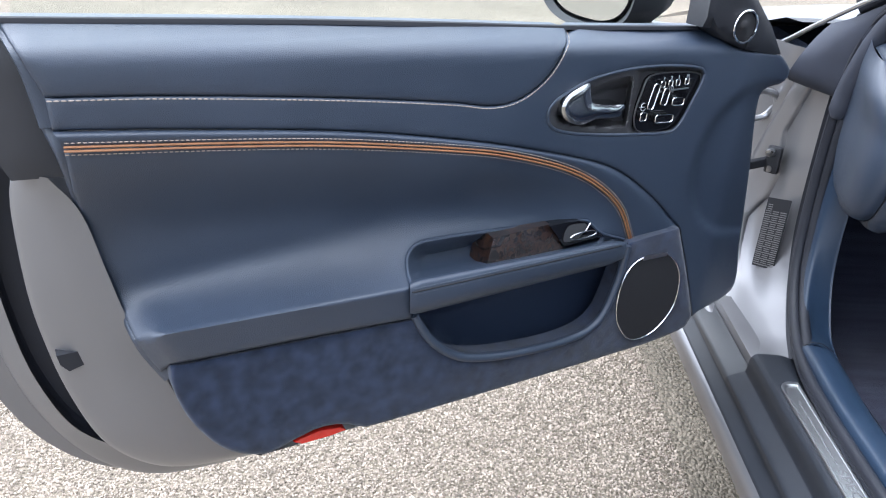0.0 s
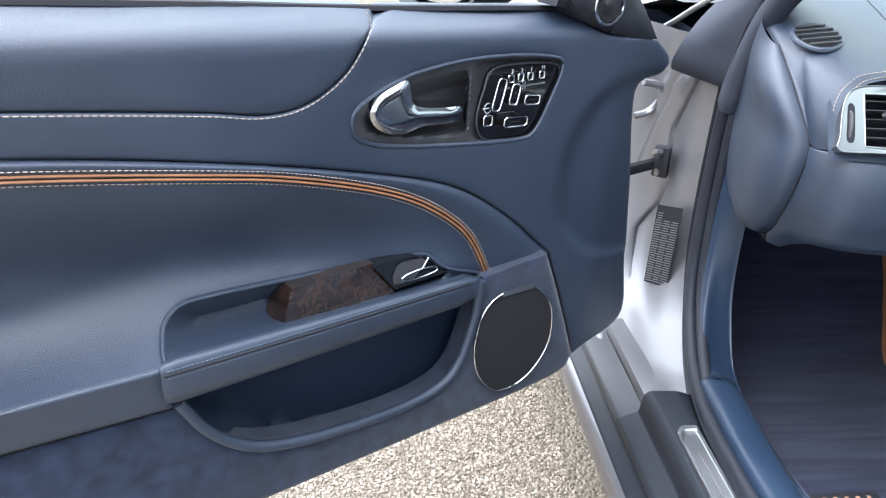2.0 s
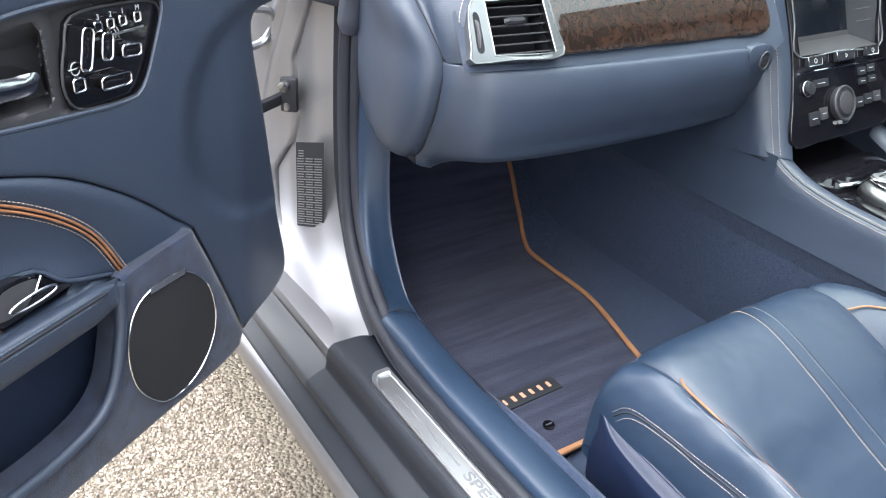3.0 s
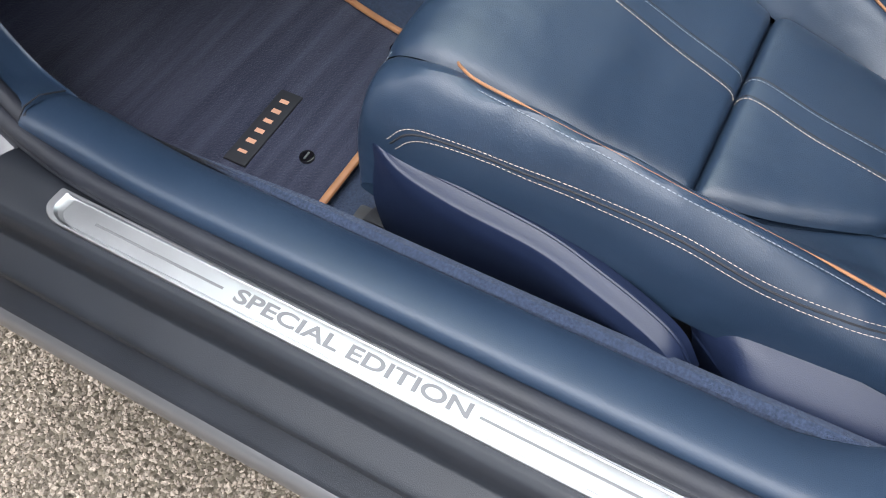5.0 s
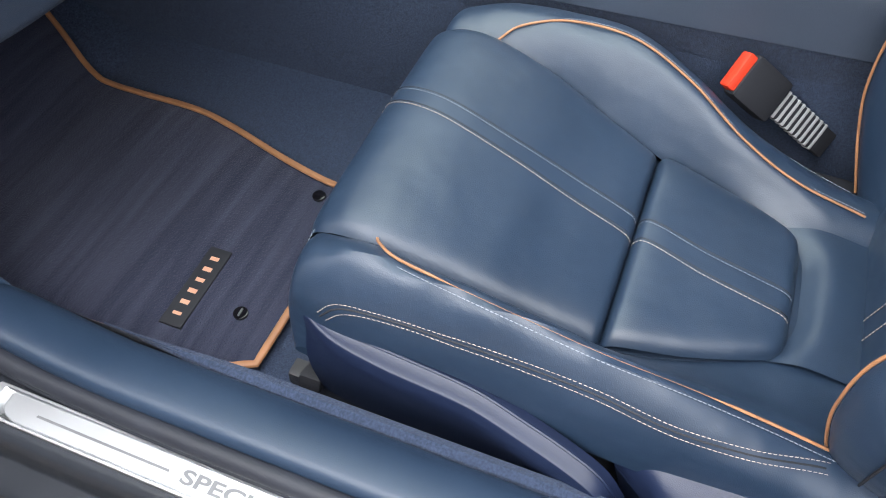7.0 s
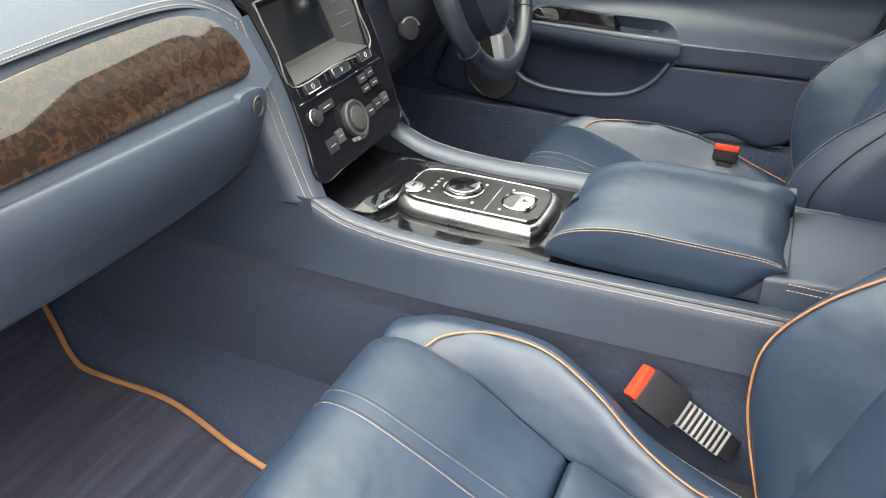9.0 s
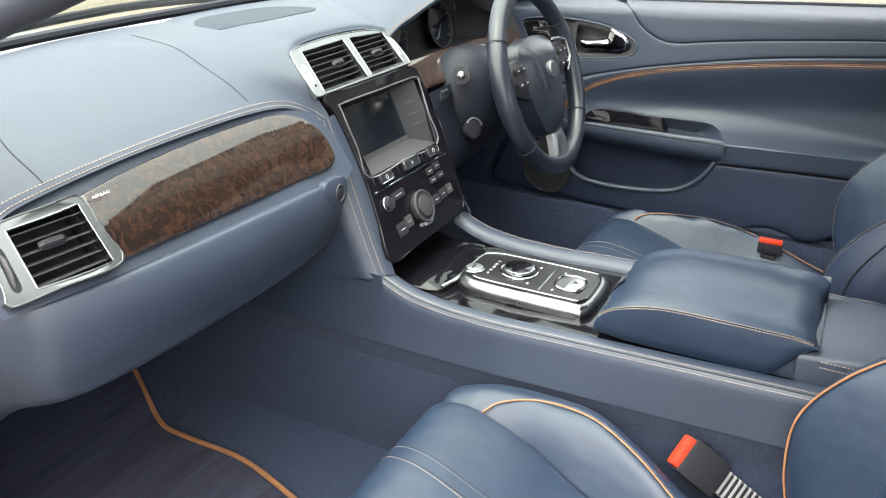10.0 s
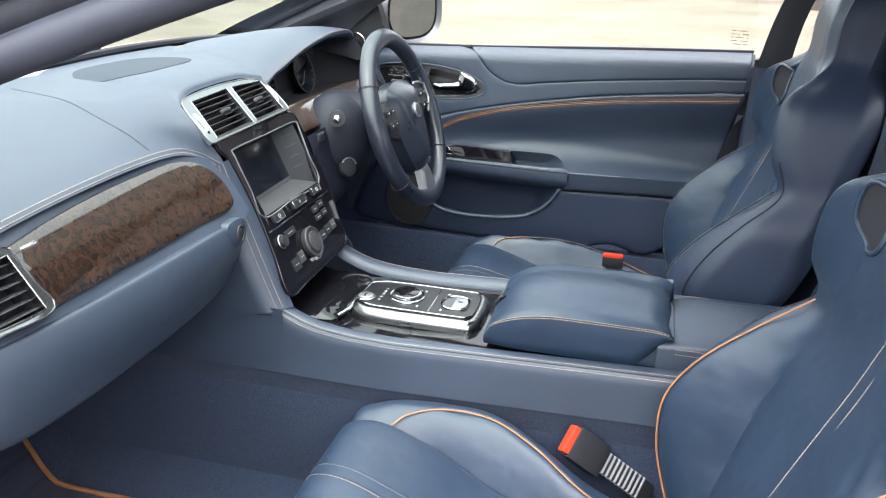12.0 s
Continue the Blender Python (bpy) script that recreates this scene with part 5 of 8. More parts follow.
brow5 = [(0.081, 0.43, 0.884), (0.093, 0.53, 0.91), (0.122, 0.59, 0.925), (0.16, 0.63, 0.933), (0.215, 0.652, 0.936), (0.3, 0.68, 0.939), (0.41, 0.69, 0.941), (0.5, 0.7, 0.943), (0.6, 0.69, 0.946), (0.685, 0.66, 0.948)]
dash_skin = part("dash_top", skin([brow0, brow1, brow2, brow3, brow4, brow5], 60, 34), LEATHER, dash, "navy leather dash top")
cen = [[(0.633, 0.381, 0.9255), (0.672, 0.391, 0.9375), (CX, 0.393, 0.9395), (0.84, 0.388, 0.9355), (0.886, 0.376, 0.925)], [(0.626, 0.392, 0.926), (0.670, 0.403, 0.946), (CX, 0.406, 0.9485), (0.84, 0.402, 0.945), (0.897, 0.388, 0.933)], [(0.632, 0.432, 0.940), (0.68, 0.45, 0.953), (CX, 0.46, 0.955), (0.84, 0.46, 0.953), (0.93, 0.45, 0.945)], [(0.650, 0.54, 0.944), (0.70, 0.56, 0.953), (CX, 0.57, 0.953), (0.86, 0.57, 0.953), (1.00, 0.56, 0.950)], [(0.668, 0.665, 0.942), (0.71, 0.68, 0.947), (CX, 0.69, 0.947), (0.88, 0.69, 0.947), (1.06, 0.67, 0.945)]]
top_skin = part("centre_top", skin(cen, 40, 24), LEATHER, dash, "navy leather centre dash top")
from mathutils.bvhtree import BVHTree
top_tree = BVHTree.FromPolygons([v.co for v in top_skin.data.vertices], [tuple(p.vertices) for p in top_skin.data.polygons])


def on_top(x, y, lift):
    hit = top_tree.ray_cast(Vector((x, y, 1.2)), Vector((0, 0, -1)))[0]
    return (x, y, (hit.z if hit is not None else 0.953) + lift)


part("dash_speaker", sheet(spline([(0.66, 0.555), (0.70, 0.505), (0.79, 0.495), (0.86, 0.50), (0.89, 0.53), (0.86, 0.60), (0.78, 0.625), (0.70, 0.615)], 40, closed=True), 0.02, lambda x, y, d: on_top(x, y, 0.0008 + 0.0006 * smooth(0, 0.01, d)), (0, 0, -0.003)), SPEAKER_CLOTH, dash, "dark dash loudspeaker cover")
part("cowl_strip", tube(spline([(0.10, 0.59, 0.926), (0.15, 0.64, 0.936), (0.30, 0.70, 0.945), (0.50, 0.71, 0.950), (0.75, 0.70, 0.952), (1.0, 0.69, 0.950), (1.25, 0.64, 0.94), (1.42, 0.56, 0.92)], 50), 0.008, 8), RUBBER, dash, "black windscreen base strip")
# end cap by the door
# padded pod at the door end of the dash, which meets the glovebox in a crease
POD_C = [(0.081, 0.440, 0.892), (0.082, 0.398, 0.862), (0.089, 0.365, 0.827), (0.097, 0.348, 0.795), (0.094, 0.346, 0.762), (0.093, 0.360, 0.712), (0.098, 0.397, 0.660), (0.112, 0.470, 0.638)]
POD_B = [(0.088, 0.535, 0.925), (0.090, 0.552, 0.880), (0.091, 0.556, 0.835), (0.092, 0.556, 0.790), (0.093, 0.554, 0.745), (0.096, 0.548, 0.700), (0.102, 0.535, 0.660), (0.114, 0.50, 0.636)]
pod_c, pod_b = spline(POD_C, 30), spline(POD_B, 30)
pod = []
for t in (0.0, 0.015, 0.05, 0.11, 0.20, 0.31, 0.45, 0.62, 0.80, 1.0):
    swell = 0.030 * math.sqrt(max(0.0, 1 - (1 - min(1.0, t / 0.26)) ** 2)) * (1 - smooth(0.30, 1.0, t))
    pod.append([tuple(a * (1 - t) + b * t + np.array((-0.95, -0.30, 0.0)) * swell * (1 - 0.75 * smooth(0.72, 1.0, k / 29)) * (0.35 + 0.65 * smooth(0.0, 0.25, k / 29))) for k, (a, b) in enumerate(zip(pod_c, pod_b))])
part("dash_end", grid_bm(pod), LEATHER, dash, "padded navy leather dash end", angle=75)
part("dash_seam", tube(pod_c, 0.0011, 5), BLACK, dash)
gl = [[(0.097, 0.35, 0.7935), (0.1, 0.34, 0.7935), (0.107, 0.331, 0.794), (0.113, 0.328, 0.7945), (0.14, 0.312, 0.7905), (0.25, 0.294, 0.789), (0.4, 0.287, 0.785), (0.52, 0.284, 0.781), (0.6, 0.284, 0.776)], [(0.0965, 0.346, 0.791), (0.0995, 0.336, 0.791), (0.1065, 0.327, 0.7915), (0.1125, 0.324, 0.792), (0.14, 0.3, 0.788), (0.25, 0.281, 0.786), (0.4, 0.274, 0.782), (0.52, 0.272, 0.778), (0.6, 0.276, 0.772)], [(0.095, 0.344, 0.762), (0.098, 0.334, 0.762), (0.105, 0.325, 0.7625), (0.111, 0.322, 0.763), (0.14, 0.292, 0.756), (0.25, 0.272, 0.752), (0.4, 0.266, 0.748), (0.52, 0.266, 0.745), (0.6, 0.278, 0.74)], [(0.094, 0.358, 0.712), (0.097, 0.348, 0.712), (0.104, 0.339, 0.7125), (0.11, 0.336, 0.713), (0.14, 0.3, 0.702), (0.25, 0.284, 0.7), (0.4, 0.28, 0.697), (0.52, 0.285, 0.694), (0.605, 0.3, 0.69)], [(0.099, 0.395, 0.66), (0.102, 0.385, 0.66), (0.109, 0.376, 0.6605), (0.115, 0.373, 0.661), (0.15, 0.33, 0.668), (0.25, 0.318, 0.664), (0.4, 0.315, 0.662), (0.52, 0.32, 0.66), (0.606, 0.335, 0.656)], [(0.112, 0.47, 0.64), (0.115, 0.46, 0.64), (0.122, 0.451, 0.6405), (0.128, 0.48, 0.64), (0.15, 0.5, 0.652), (0.25, 0.5, 0.65), (0.4, 0.5, 0.648), (0.52, 0.5, 0.646), (0.606, 0.5, 0.645)], [(0.115, 0.95, 0.7), (0.118, 0.94, 0.7), (0.125, 0.931, 0.7005), (0.131, 0.96, 0.7), (0.15, 0.95, 0.7), (0.25, 0.95, 0.7), (0.4, 0.95, 0.7), (0.52, 0.95, 0.7), (0.606, 0.95, 0.7)]]
part("glovebox", skin(gl, 48, 40), LEATHER, dash, "navy leather glovebox lid", angle=60)
lock = part("glovebox_catch", sheet(spline([(0.548, 0.783), (0.570, 0.785), (0.592, 0.780), (0.598, 0.766), (0.594, 0.750), (0.580, 0.742), (0.562, 0.745), (0.550, 0.757), (0.545, 0.771)], 30, closed=True), 0.01, lambda x, z, d: (x, 0.2690 - 0.004 * math.sin(min(1, d / 0.010) * 1.57), z), (0, 0.012, 0)), LEATHER, dash, "glovebox catch")
part("chrome_ring", tube([(0.573 + 0.0095 * math.cos(a), 0.2640, 0.764 + 0.012 * math.sin(a)) for a in np.linspace(0, 6.283, 24, endpoint=False)], 0.0013, 6, closed=True), GREY_PLASTIC, lock)
part("catch_button", disc(0.007, 0.004, 20, 0.001, Matrix.Translation((0.573, 0.2645, 0.764)) @ pose(0, 0, 0, 90)), PLASTIC, lock)
# ledge backing, walnut and vents
wo = np.vstack([spline([(0.2240, 0.8645), (0.300, 0.871), (0.400, 0.8745), (0.508, 0.873), (0.558, 0.867), (0.584, 0.852), (0.596, 0.829), (0.595, 0.804), (0.582, 0.7965), (0.555, 0.795), (0.489, 0.7955), (0.350, 0.799), (0.2240, 0.802)], 86), [(0.2240, 0.8225), (0.2240, 0.8435)]])
part("fascia_backing", sheet([(0.098, 0.796), (0.103, 0.850), (0.125, 0.868), (0.30, 0.884), (0.45, 0.886), (0.56, 0.880), (0.61, 0.862), (0.628, 0.830), (0.625, 0.785), (0.60, 0.776), (0.40, 0.786), (0.25, 0.790)], 0.02, lambda x, z, d: fascia(x, z, -0.004), None, [np.array([(0.1345, 0.8045), (0.1380, 0.8590), (0.2145, 0.8600), (0.2145, 0.8030)])]), LEATHER, dash)
wd = part("walnut_veneer", sheet(wo, 0.008, lambda x, z, d: fascia(x, z, 0.0020 + 0.0048 * max(0.0, 1 - ((z - 0.834) / 0.040) ** 2) - roll(d, 0.0015)), (0, 0.01, -0.004), ring=0.0016), WOOD, dash, "glossy burr walnut veneer")
part("airbag_lettering", text_bm("AIRBAG", 0.0052, axes(fascia(0.2405, 0.858, 0.0105), (1, 0, 0), (0, 0.57, 0.82)) @ Matrix.Diagonal((1.25, 0.9, 1, 1))), WHITE_INK, wd)


def vent(parent, put, x0, x1, z0, z1, slats, skew, knob):
    """Slats and a knob in an opening."""
    part("vent_well", grid_bm([[put(x + skew * (z - z0), z, -0.028) for x in (x0, x1)] for z in (z0, z1)]), BLACK, parent)
    for a, b in (((x0, z0), (x1, z0)), ((x1, z0), (x1, z1)), ((x1, z1), (x0, z1)), ((x0, z1), (x0, z0))):
        part("vent_wall", grid_bm([[put(a[0] + skew * (a[1] - z0), a[1], h), put(b[0] + skew * (b[1] - z0), b[1], h)] for h in (0.001, -0.028)]), BLACK, parent)
    for i in range(slats):
        z = z0 + (i + 0.5) * (z1 - z0) / slats
        sk = skew * (z - z0)
        h = (z1 - z0) / slats
        sec = [(-0.020, 0.30 * h), (-0.002, -0.16 * h), (0.0, -0.20 * h), (0.0005, -0.10 * h), (-0.004, 0.05 * h), (-0.020, 0.40 * h)]
        part("slat", grid_bm([[put(x + sk, z + dz, hh) for hh, dz in sec] for x in (x0 + 0.0008, x1 - 0.0008)]), SLAT, parent)
    kx, kz, kw = knob
    k = Vector(put(kx, kz, 0.003))
    part("vent_knob", join(tube([put(kx - kw, kz, 0.002), put(kx - kw * 0.8, kz, 0.005), put(kx + kw * 0.8, kz, 0.005), put(kx + kw, kz, 0.002)], 0.0042, 8, flat=1.0), tube([put(kx - kw, kz - 0.004, 0.004), put(kx + kw, kz - 0.004, 0.004)], 0.0010, 6)), PLASTIC, parent, "dark vent knob")


def frame_plate(outline, holes, put, thick, material, parent, name, label):
    """A plate with openings, joined from its border strips."""
    o = np.asarray(outline)
    pts = [o] + [np.asarray(h) for h in holes]
    from mathutils.geometry import delaunay_2d_cdt
    verts, n = [], 0
    edges = []
    for p in pts:
        k = len(p)
        verts += [Vector(q) for q in p]
        edges += [(n + i, n + (i + 1) % k) for i in range(k)]
        n += k
    got = delaunay_2d_cdt(verts, edges, [], 0, 1e-7)
    bm = bmesh.new()
    vs = [bm.verts.new(put(q[0], q[1], thick)) for q in got[0]]
    for f in got[2]:
        c = np.array([[sum(got[0][i][0] for i in f) / len(f), sum(got[0][i][1] for i in f) / len(f)]])
        if inside(o, c)[0] and not any(inside(np.asarray(h), c)[0] for h in holes):
            bm.faces.new([vs[i] for i in f])
    low = {}
    es = [e for e in bm.edges if e.is_boundary]
    back = Vector(put(0.5, 0.8, 0.0)) - Vector(put(0.5, 0.8, thick + 0.004))
    for e in es:
        for v in e.verts:
            if v not in low:
                low[v] = bm.verts.new(v.co + back)
    for e in es:
        a, b = e.verts
        bm.faces.new((a, b, low[b], low[a]))
    rims = [tube([put(x, z, thick) for x, z in dense(np.asarray(q, float), 0.004)], 0.0011, 6, closed=True) for q in pts]
    return part(name, join(bm, *rims), material, parent, label, 50)


vo = spline([(0.106, 0.801), (0.108, 0.815), (0.113, 0.838), (0.121, 0.855), (0.138, 0.8635), (0.180, 0.8655), (0.216, 0.8655), (0.2215, 0.858), (0.2225, 0.830), (0.2225, 0.801), (0.160, 0.801)], 50, closed=True)
vh = [(0.1345, 0.806), (0.2135, 0.804), (0.2140, 0.8585), (0.1385, 0.8565)]
sv = frame_plate(vo, [vh], fascia, 0.0075, VENT_METAL, dash, "side_vent", "satin metal side air vent")
vent(sv, fascia, 0.135, 0.2135, 0.805, 0.858, 6, 0.04, (0.172, 0.838, 0.011))
part("wheel_slot", sheet(spline([(0.1145, 0.811), (0.1225, 0.8105), (0.1255, 0.828), (0.1265, 0.8445), (0.1200, 0.8455), (0.1168, 0.828)], 28, closed=True), 0.01, lambda x, z, d: fascia(x, z, 0.0079)), BLACK, sv, "dark thumb wheel slot")
part("thumb_wheel", tube([fascia(0.122, 0.842, 0.004), fascia(0.1225, 0.836, 0.008), fascia(0.121, 0.826, 0.009), fascia(0.119, 0.816, 0.007), fascia(0.118, 0.811, 0.003)], 0.0026, 8), GREY_PLASTIC, sv)
part("screw_dot", disc(0.0016, 0.002, 12, 0, Matrix.Translation(fascia(0.117, 0.8055, 0.0058)) @ pose(0, 0, 0, 55)), BLACK, sv)
# brow stitching
for a, b, r in ((brow0, 0.5, 0), (brow1, 0.5, 0)):
    p = spline(np.array(a) * 0.35 + np.array(brow1) * 0.65 if a is brow0 else np.array(brow0) * 0.8 + np.array(brow1) * 0.2, 200)
    part("stitching", stitches(p + np.array([0, -0.0002, 0.0012]), 0.0048, 0.0033, 0.0006), THREAD, dash, "pale double stitching")
for line in ([(0.516, 0.361, 0.9), (0.523, 0.44, 0.9), (0.560, 0.555, 0.9), (0.583, 0.63, 0.9)], [(0.199, 0.352, 0.9), (0.206, 0.40, 0.9), (0.221, 0.447, 0.9), (0.238, 0.53, 0.9), (0.262, 0.60, 0.9)]):
    part("dash_joint", tube(drape(dash_skin, line, 40, 0.0001), 0.0007, 5), BLACK, dash, "airbag cover joint")
# oval demister grille on the dash corner
ov = np.array([(0.118 + 0.026 * math.cos(a), 0.425 + 0.032 * math.sin(a)) for a in np.linspace(0, 6.283, 32, endpoint=False)])
dv = part("demister_vent", tube([(x, y, 0.9045 + 0.25 * (y - 0.425) + 0.1 * (x - 0.118)) for x, y in ov], 0.0035, 8, closed=True), LEATHER, dash, "oval demister outlet")
part("vent_well", sheet(ov, 0.02, lambda x, y, d: (x, y, 0.9035 + 0.25 * (y - 0.425) + 0.1 * (x - 0.118) + 0.002)), BLACK, dv)
for i in range(5):
    y = 0.425 + (i - 2) * 0.011
    w = 0.025 * math.sqrt(1 - ((y - 0.425) / 0.034) ** 2)
    part("slat", tube([(0.118 - w, y, 0.9065 + 0.25 * (y - 0.425)), (0.118 + w, y, 0.9065 + 0.25 * (y - 0.425) + 0.2 * w)], 0.0018, 6), GREY_PLASTIC, dv)

# ---- centre stack ----
cs = thing("centre_stack", "gloss black centre stack with a screen and climate controls", "centre stack")


def vent_face(x, z, lift=0.0):
    """A point of the vent panel, which leans back above the stack."""
    return (x, 0.327 + 1.1 * (z - 0.878) - 0.673 * lift, z + 0.740 * lift)


co_ = spline([(0.6185, 0.8785), (0.6215, 0.893), (0.627, 0.910), (0.635, 0.9275), (0.650, 0.9325), (0.690, 0.9350), (0.740, 0.9355), (0.795, 0.9340), (0.850, 0.9300), (0.876, 0.9230), (0.8845, 0.908), (0.8825, 0.892), (0.8775, 0.8785), (0.860, 0.8775), (0.75, 0.8775), (0.640, 0.8778)], 80, closed=True)
hl_ = [(0.639, 0.8810), (0.752, 0.8805), (0.766, 0.9285), (0.659, 0.9275)]
hr_ = [(0.764, 0.8805), (0.862, 0.8810), (0.872, 0.9230), (0.781, 0.9280)]
cv = frame_plate(co_, [hl_, hr_], vent_face, 0.0035, VENT_METAL, cs, "centre_vent", "satin metal twin centre vent")
vent(cv, vent_face, 0.639, 0.749, 0.8810, 0.928, 7, 0.42, (0.713, 0.9045, 0.011))
vent(cv, vent_face, 0.765, 0.859, 0.8810, 0.926, 7, 0.36, (0.818, 0.9025, 0.011))
for x in (0.634, 0.869):
    part("thumb_wheel", tube([vent_face(x - 0.002, 0.889, 0.002), vent_face(x - 0.0005, 0.895, 0.006), vent_face(x + 0.003, 0.906, 0.006), vent_face(x + 0.006, 0.913, 0.002)], 0.0026, 8), CHROME, cv)
so_ = spline([(0.632, 0.877), (0.700, 0.876), (0.800, 0.875), (0.880, 0.872), (0.893, 0.84), (0.899, 0.79), (0.894, 0.73), (0.884, 0.68), (0.872, 0.645), (0.80, 0.640), (0.70, 0.640), (0.632, 0.643), (0.640, 0.70), (0.648, 0.75), (0.649, 0.80), (0.643, 0.85)], 90, closed=True)
hole = [(0.664, 0.756), (0.866, 0.753), (0.880, 0.850), (0.870, 0.857), (0.664, 0.860), (0.655, 0.852)]
face = frame_plate(so_, [hole], stack, 0.002, GLOSS, cs, "stack_face", "gloss black stack face")
part("screen_rim", tube([stack(x, z, 0.0035) for x, z in spline([(0.658, 0.757), (0.762, 0.755), (0.866, 0.753), (0.874, 0.80), (0.881, 0.846), (0.872, 0.857), (0.765, 0.859), (0.664, 0.8605), (0.656, 0.853), (0.657, 0.80)], 60, closed=True)], 0.0012, 6, closed=True), SATIN, face)
part("screen", grid_bm([[stack(x, z, -0.030) for x in (0.672, 0.838)] for z in (0.778, 0.856)]), SCREEN, cs, "dark touch screen")
part("screen_side", grid_bm([[stack(0.838, z, -0.030), stack(0.874, z, -0.001)] for z in (0.756, 0.856)]), PLASTIC, cs)
part("screen_side", grid_bm([[stack(0.672, z, -0.030), stack(0.656, z, -0.001)] for z in (0.756, 0.858)]), GLOSS, cs)
part("screen_shelf", grid_bm([[stack(0.664, 0.757, 0.0), stack(0.868, 0.754, 0.0)], [stack(0.670, 0.775, -0.029), stack(0.842, 0.775, -0.029)], [stack(0.670, 0.782, -0.030), stack(0.842, 0.782, -0.030)]]), GREY_PLASTIC, cs, "grey shelf under the screen")
part("screen_top", grid_bm([[stack(0.66, 0.860, 0.0), stack(0.875, 0.857, 0.0)], [stack(0.672, 0.853, -0.030), stack(0.838, 0.853, -0.030)]]), BLACK, cs)
for i in range(4):
    part("touch_mark", tube([stack(0.848, 0.842 - i * 0.017, -0.020), stack(0.864, 0.842 - i * 0.017, -0.007)], 0.0005, 4), GREY_PLASTIC, cs)


def key(name, x, z, w, h, material, parent, high=0.006, edge=None):
    m = axes(stack(x, z, 0.002 + high / 2), (1, 0, 0), (0, 0.407, 0.913))
    k = part(name, box((w, h, high), (0, 0, 0), min(w, h, high) * 0.25), material, parent)
    k.data.transform(m)
    if edge:
        o = [(-w / 2, -h / 2), (w / 2, -h / 2), (w / 2, h / 2), (-w / 2, h / 2)]
        part("chrome_edge", tube([m @ Vector((a, b, high / 2)) for a, b in o], 0.0011, 6, closed=True), edge, k)
    return k


for x in (0.690, 0.766, 0.836):
    k = key("stack_button", x, 0.7475, 0.032 if x != 0.766 else 0.044, 0.013, BLACK, cs, 0.007, CHROME)
    part("symbol", tube([stack(x + 0.003 * math.cos(a), 0.7475 + 0.003 * math.sin(a), 0.0098) for a in np.linspace(0, 6.283, 10 if x != 0.766 else 3, endpoint=False)], 0.0005, 4, closed=True), WHITE_INK, k)
part("chrome_rail", tube([stack(0.658, 0.7345, 0.003), stack(0.76, 0.7340, 0.004), stack(0.880, 0.7325, 0.003)], 0.0014, 6), CHROME, cs)
kn = part("climate_dial", disc(0.0255, 0.010, 40, 0.003, axes(stack(0.752, 0.684, 0.006), (1, 0, 0), (0, 0.407, 0.913))), PLASTIC, cs, "round climate control dial")
part("dial_ring", tube([axes(stack(0.752, 0.684, 0.0105), (1, 0, 0), (0, 0.407, 0.913)) @ Vector((0.0245 * math.cos(a), 0.0245 * math.sin(a), 0)) for a in np.linspace(0, 6.283, 40, endpoint=False)], 0.0022, 8, closed=True), GREY_PLASTIC, kn)
part("dial_face", disc(0.017, 0.004, 32, 0.001, axes(stack(0.752, 0.684, 0.0125), (1, 0, 0), (0, 0.407, 0.913))), GREY_PLASTIC, kn)
part("dial_foot", tube([axes(stack(0.752, 0.684, 0.006), (1, 0, 0), (0, 0.407, 0.913)) @ Vector((0.028 * math.cos(a), 0.028 * math.sin(a), 0)) for a in np.linspace(-1.9, -0.9, 12)], 0.004, 6), SOFT_CHROME, kn)
vk = part("volume_knob", disc(0.0095, 0.009, 28, 0.002, axes(stack(0.674, 0.713, 0.0065), (1, 0, 0), (0, 0.407, 0.913))), PLASTIC, cs, "small volume knob")
part("knob_ring", tube([axes(stack(0.674, 0.713, 0.004), (1, 0, 0), (0, 0.407, 0.913)) @ Vector((0.011 * math.cos(a), 0.011 * math.sin(a), 0)) for a in np.linspace(0, 6.283, 24, endpoint=False)], 0.001, 5, closed=True), SATIN, vk)
for x, z, w, h in ((0.706, 0.717, 0.036, 0.012), (0.812, 0.722, 0.020, 0.012), (0.836, 0.724, 0.020, 0.012), (0.812, 0.708, 0.020, 0.010), (0.838, 0.709, 0.020, 0.010), (0.684, 0.672, 0.024, 0.020), (0.708, 0.676, 0.018, 0.018), (0.800, 0.680, 0.020, 0.016), (0.824, 0.682, 0.020, 0.016), (0.848, 0.683, 0.018, 0.016)):
    k = key("stack_key", x, z, w, h, GREY_PLASTIC if w < 0.02 else BLACK, cs, 0.003)
    part("print_bar", tube([stack(x - w * 0.25, z, 0.0053), stack(x + w * 0.25, z, 0.0053)], 0.0006, 4), WHITE_INK, k)
part("stack_bottom", grid_bm([[stack(x, 0.642, 0.0), (x, 0.30, 0.60)] for x in (0.632, 0.70, 0.80, 0.874)]), BLACK, cs)
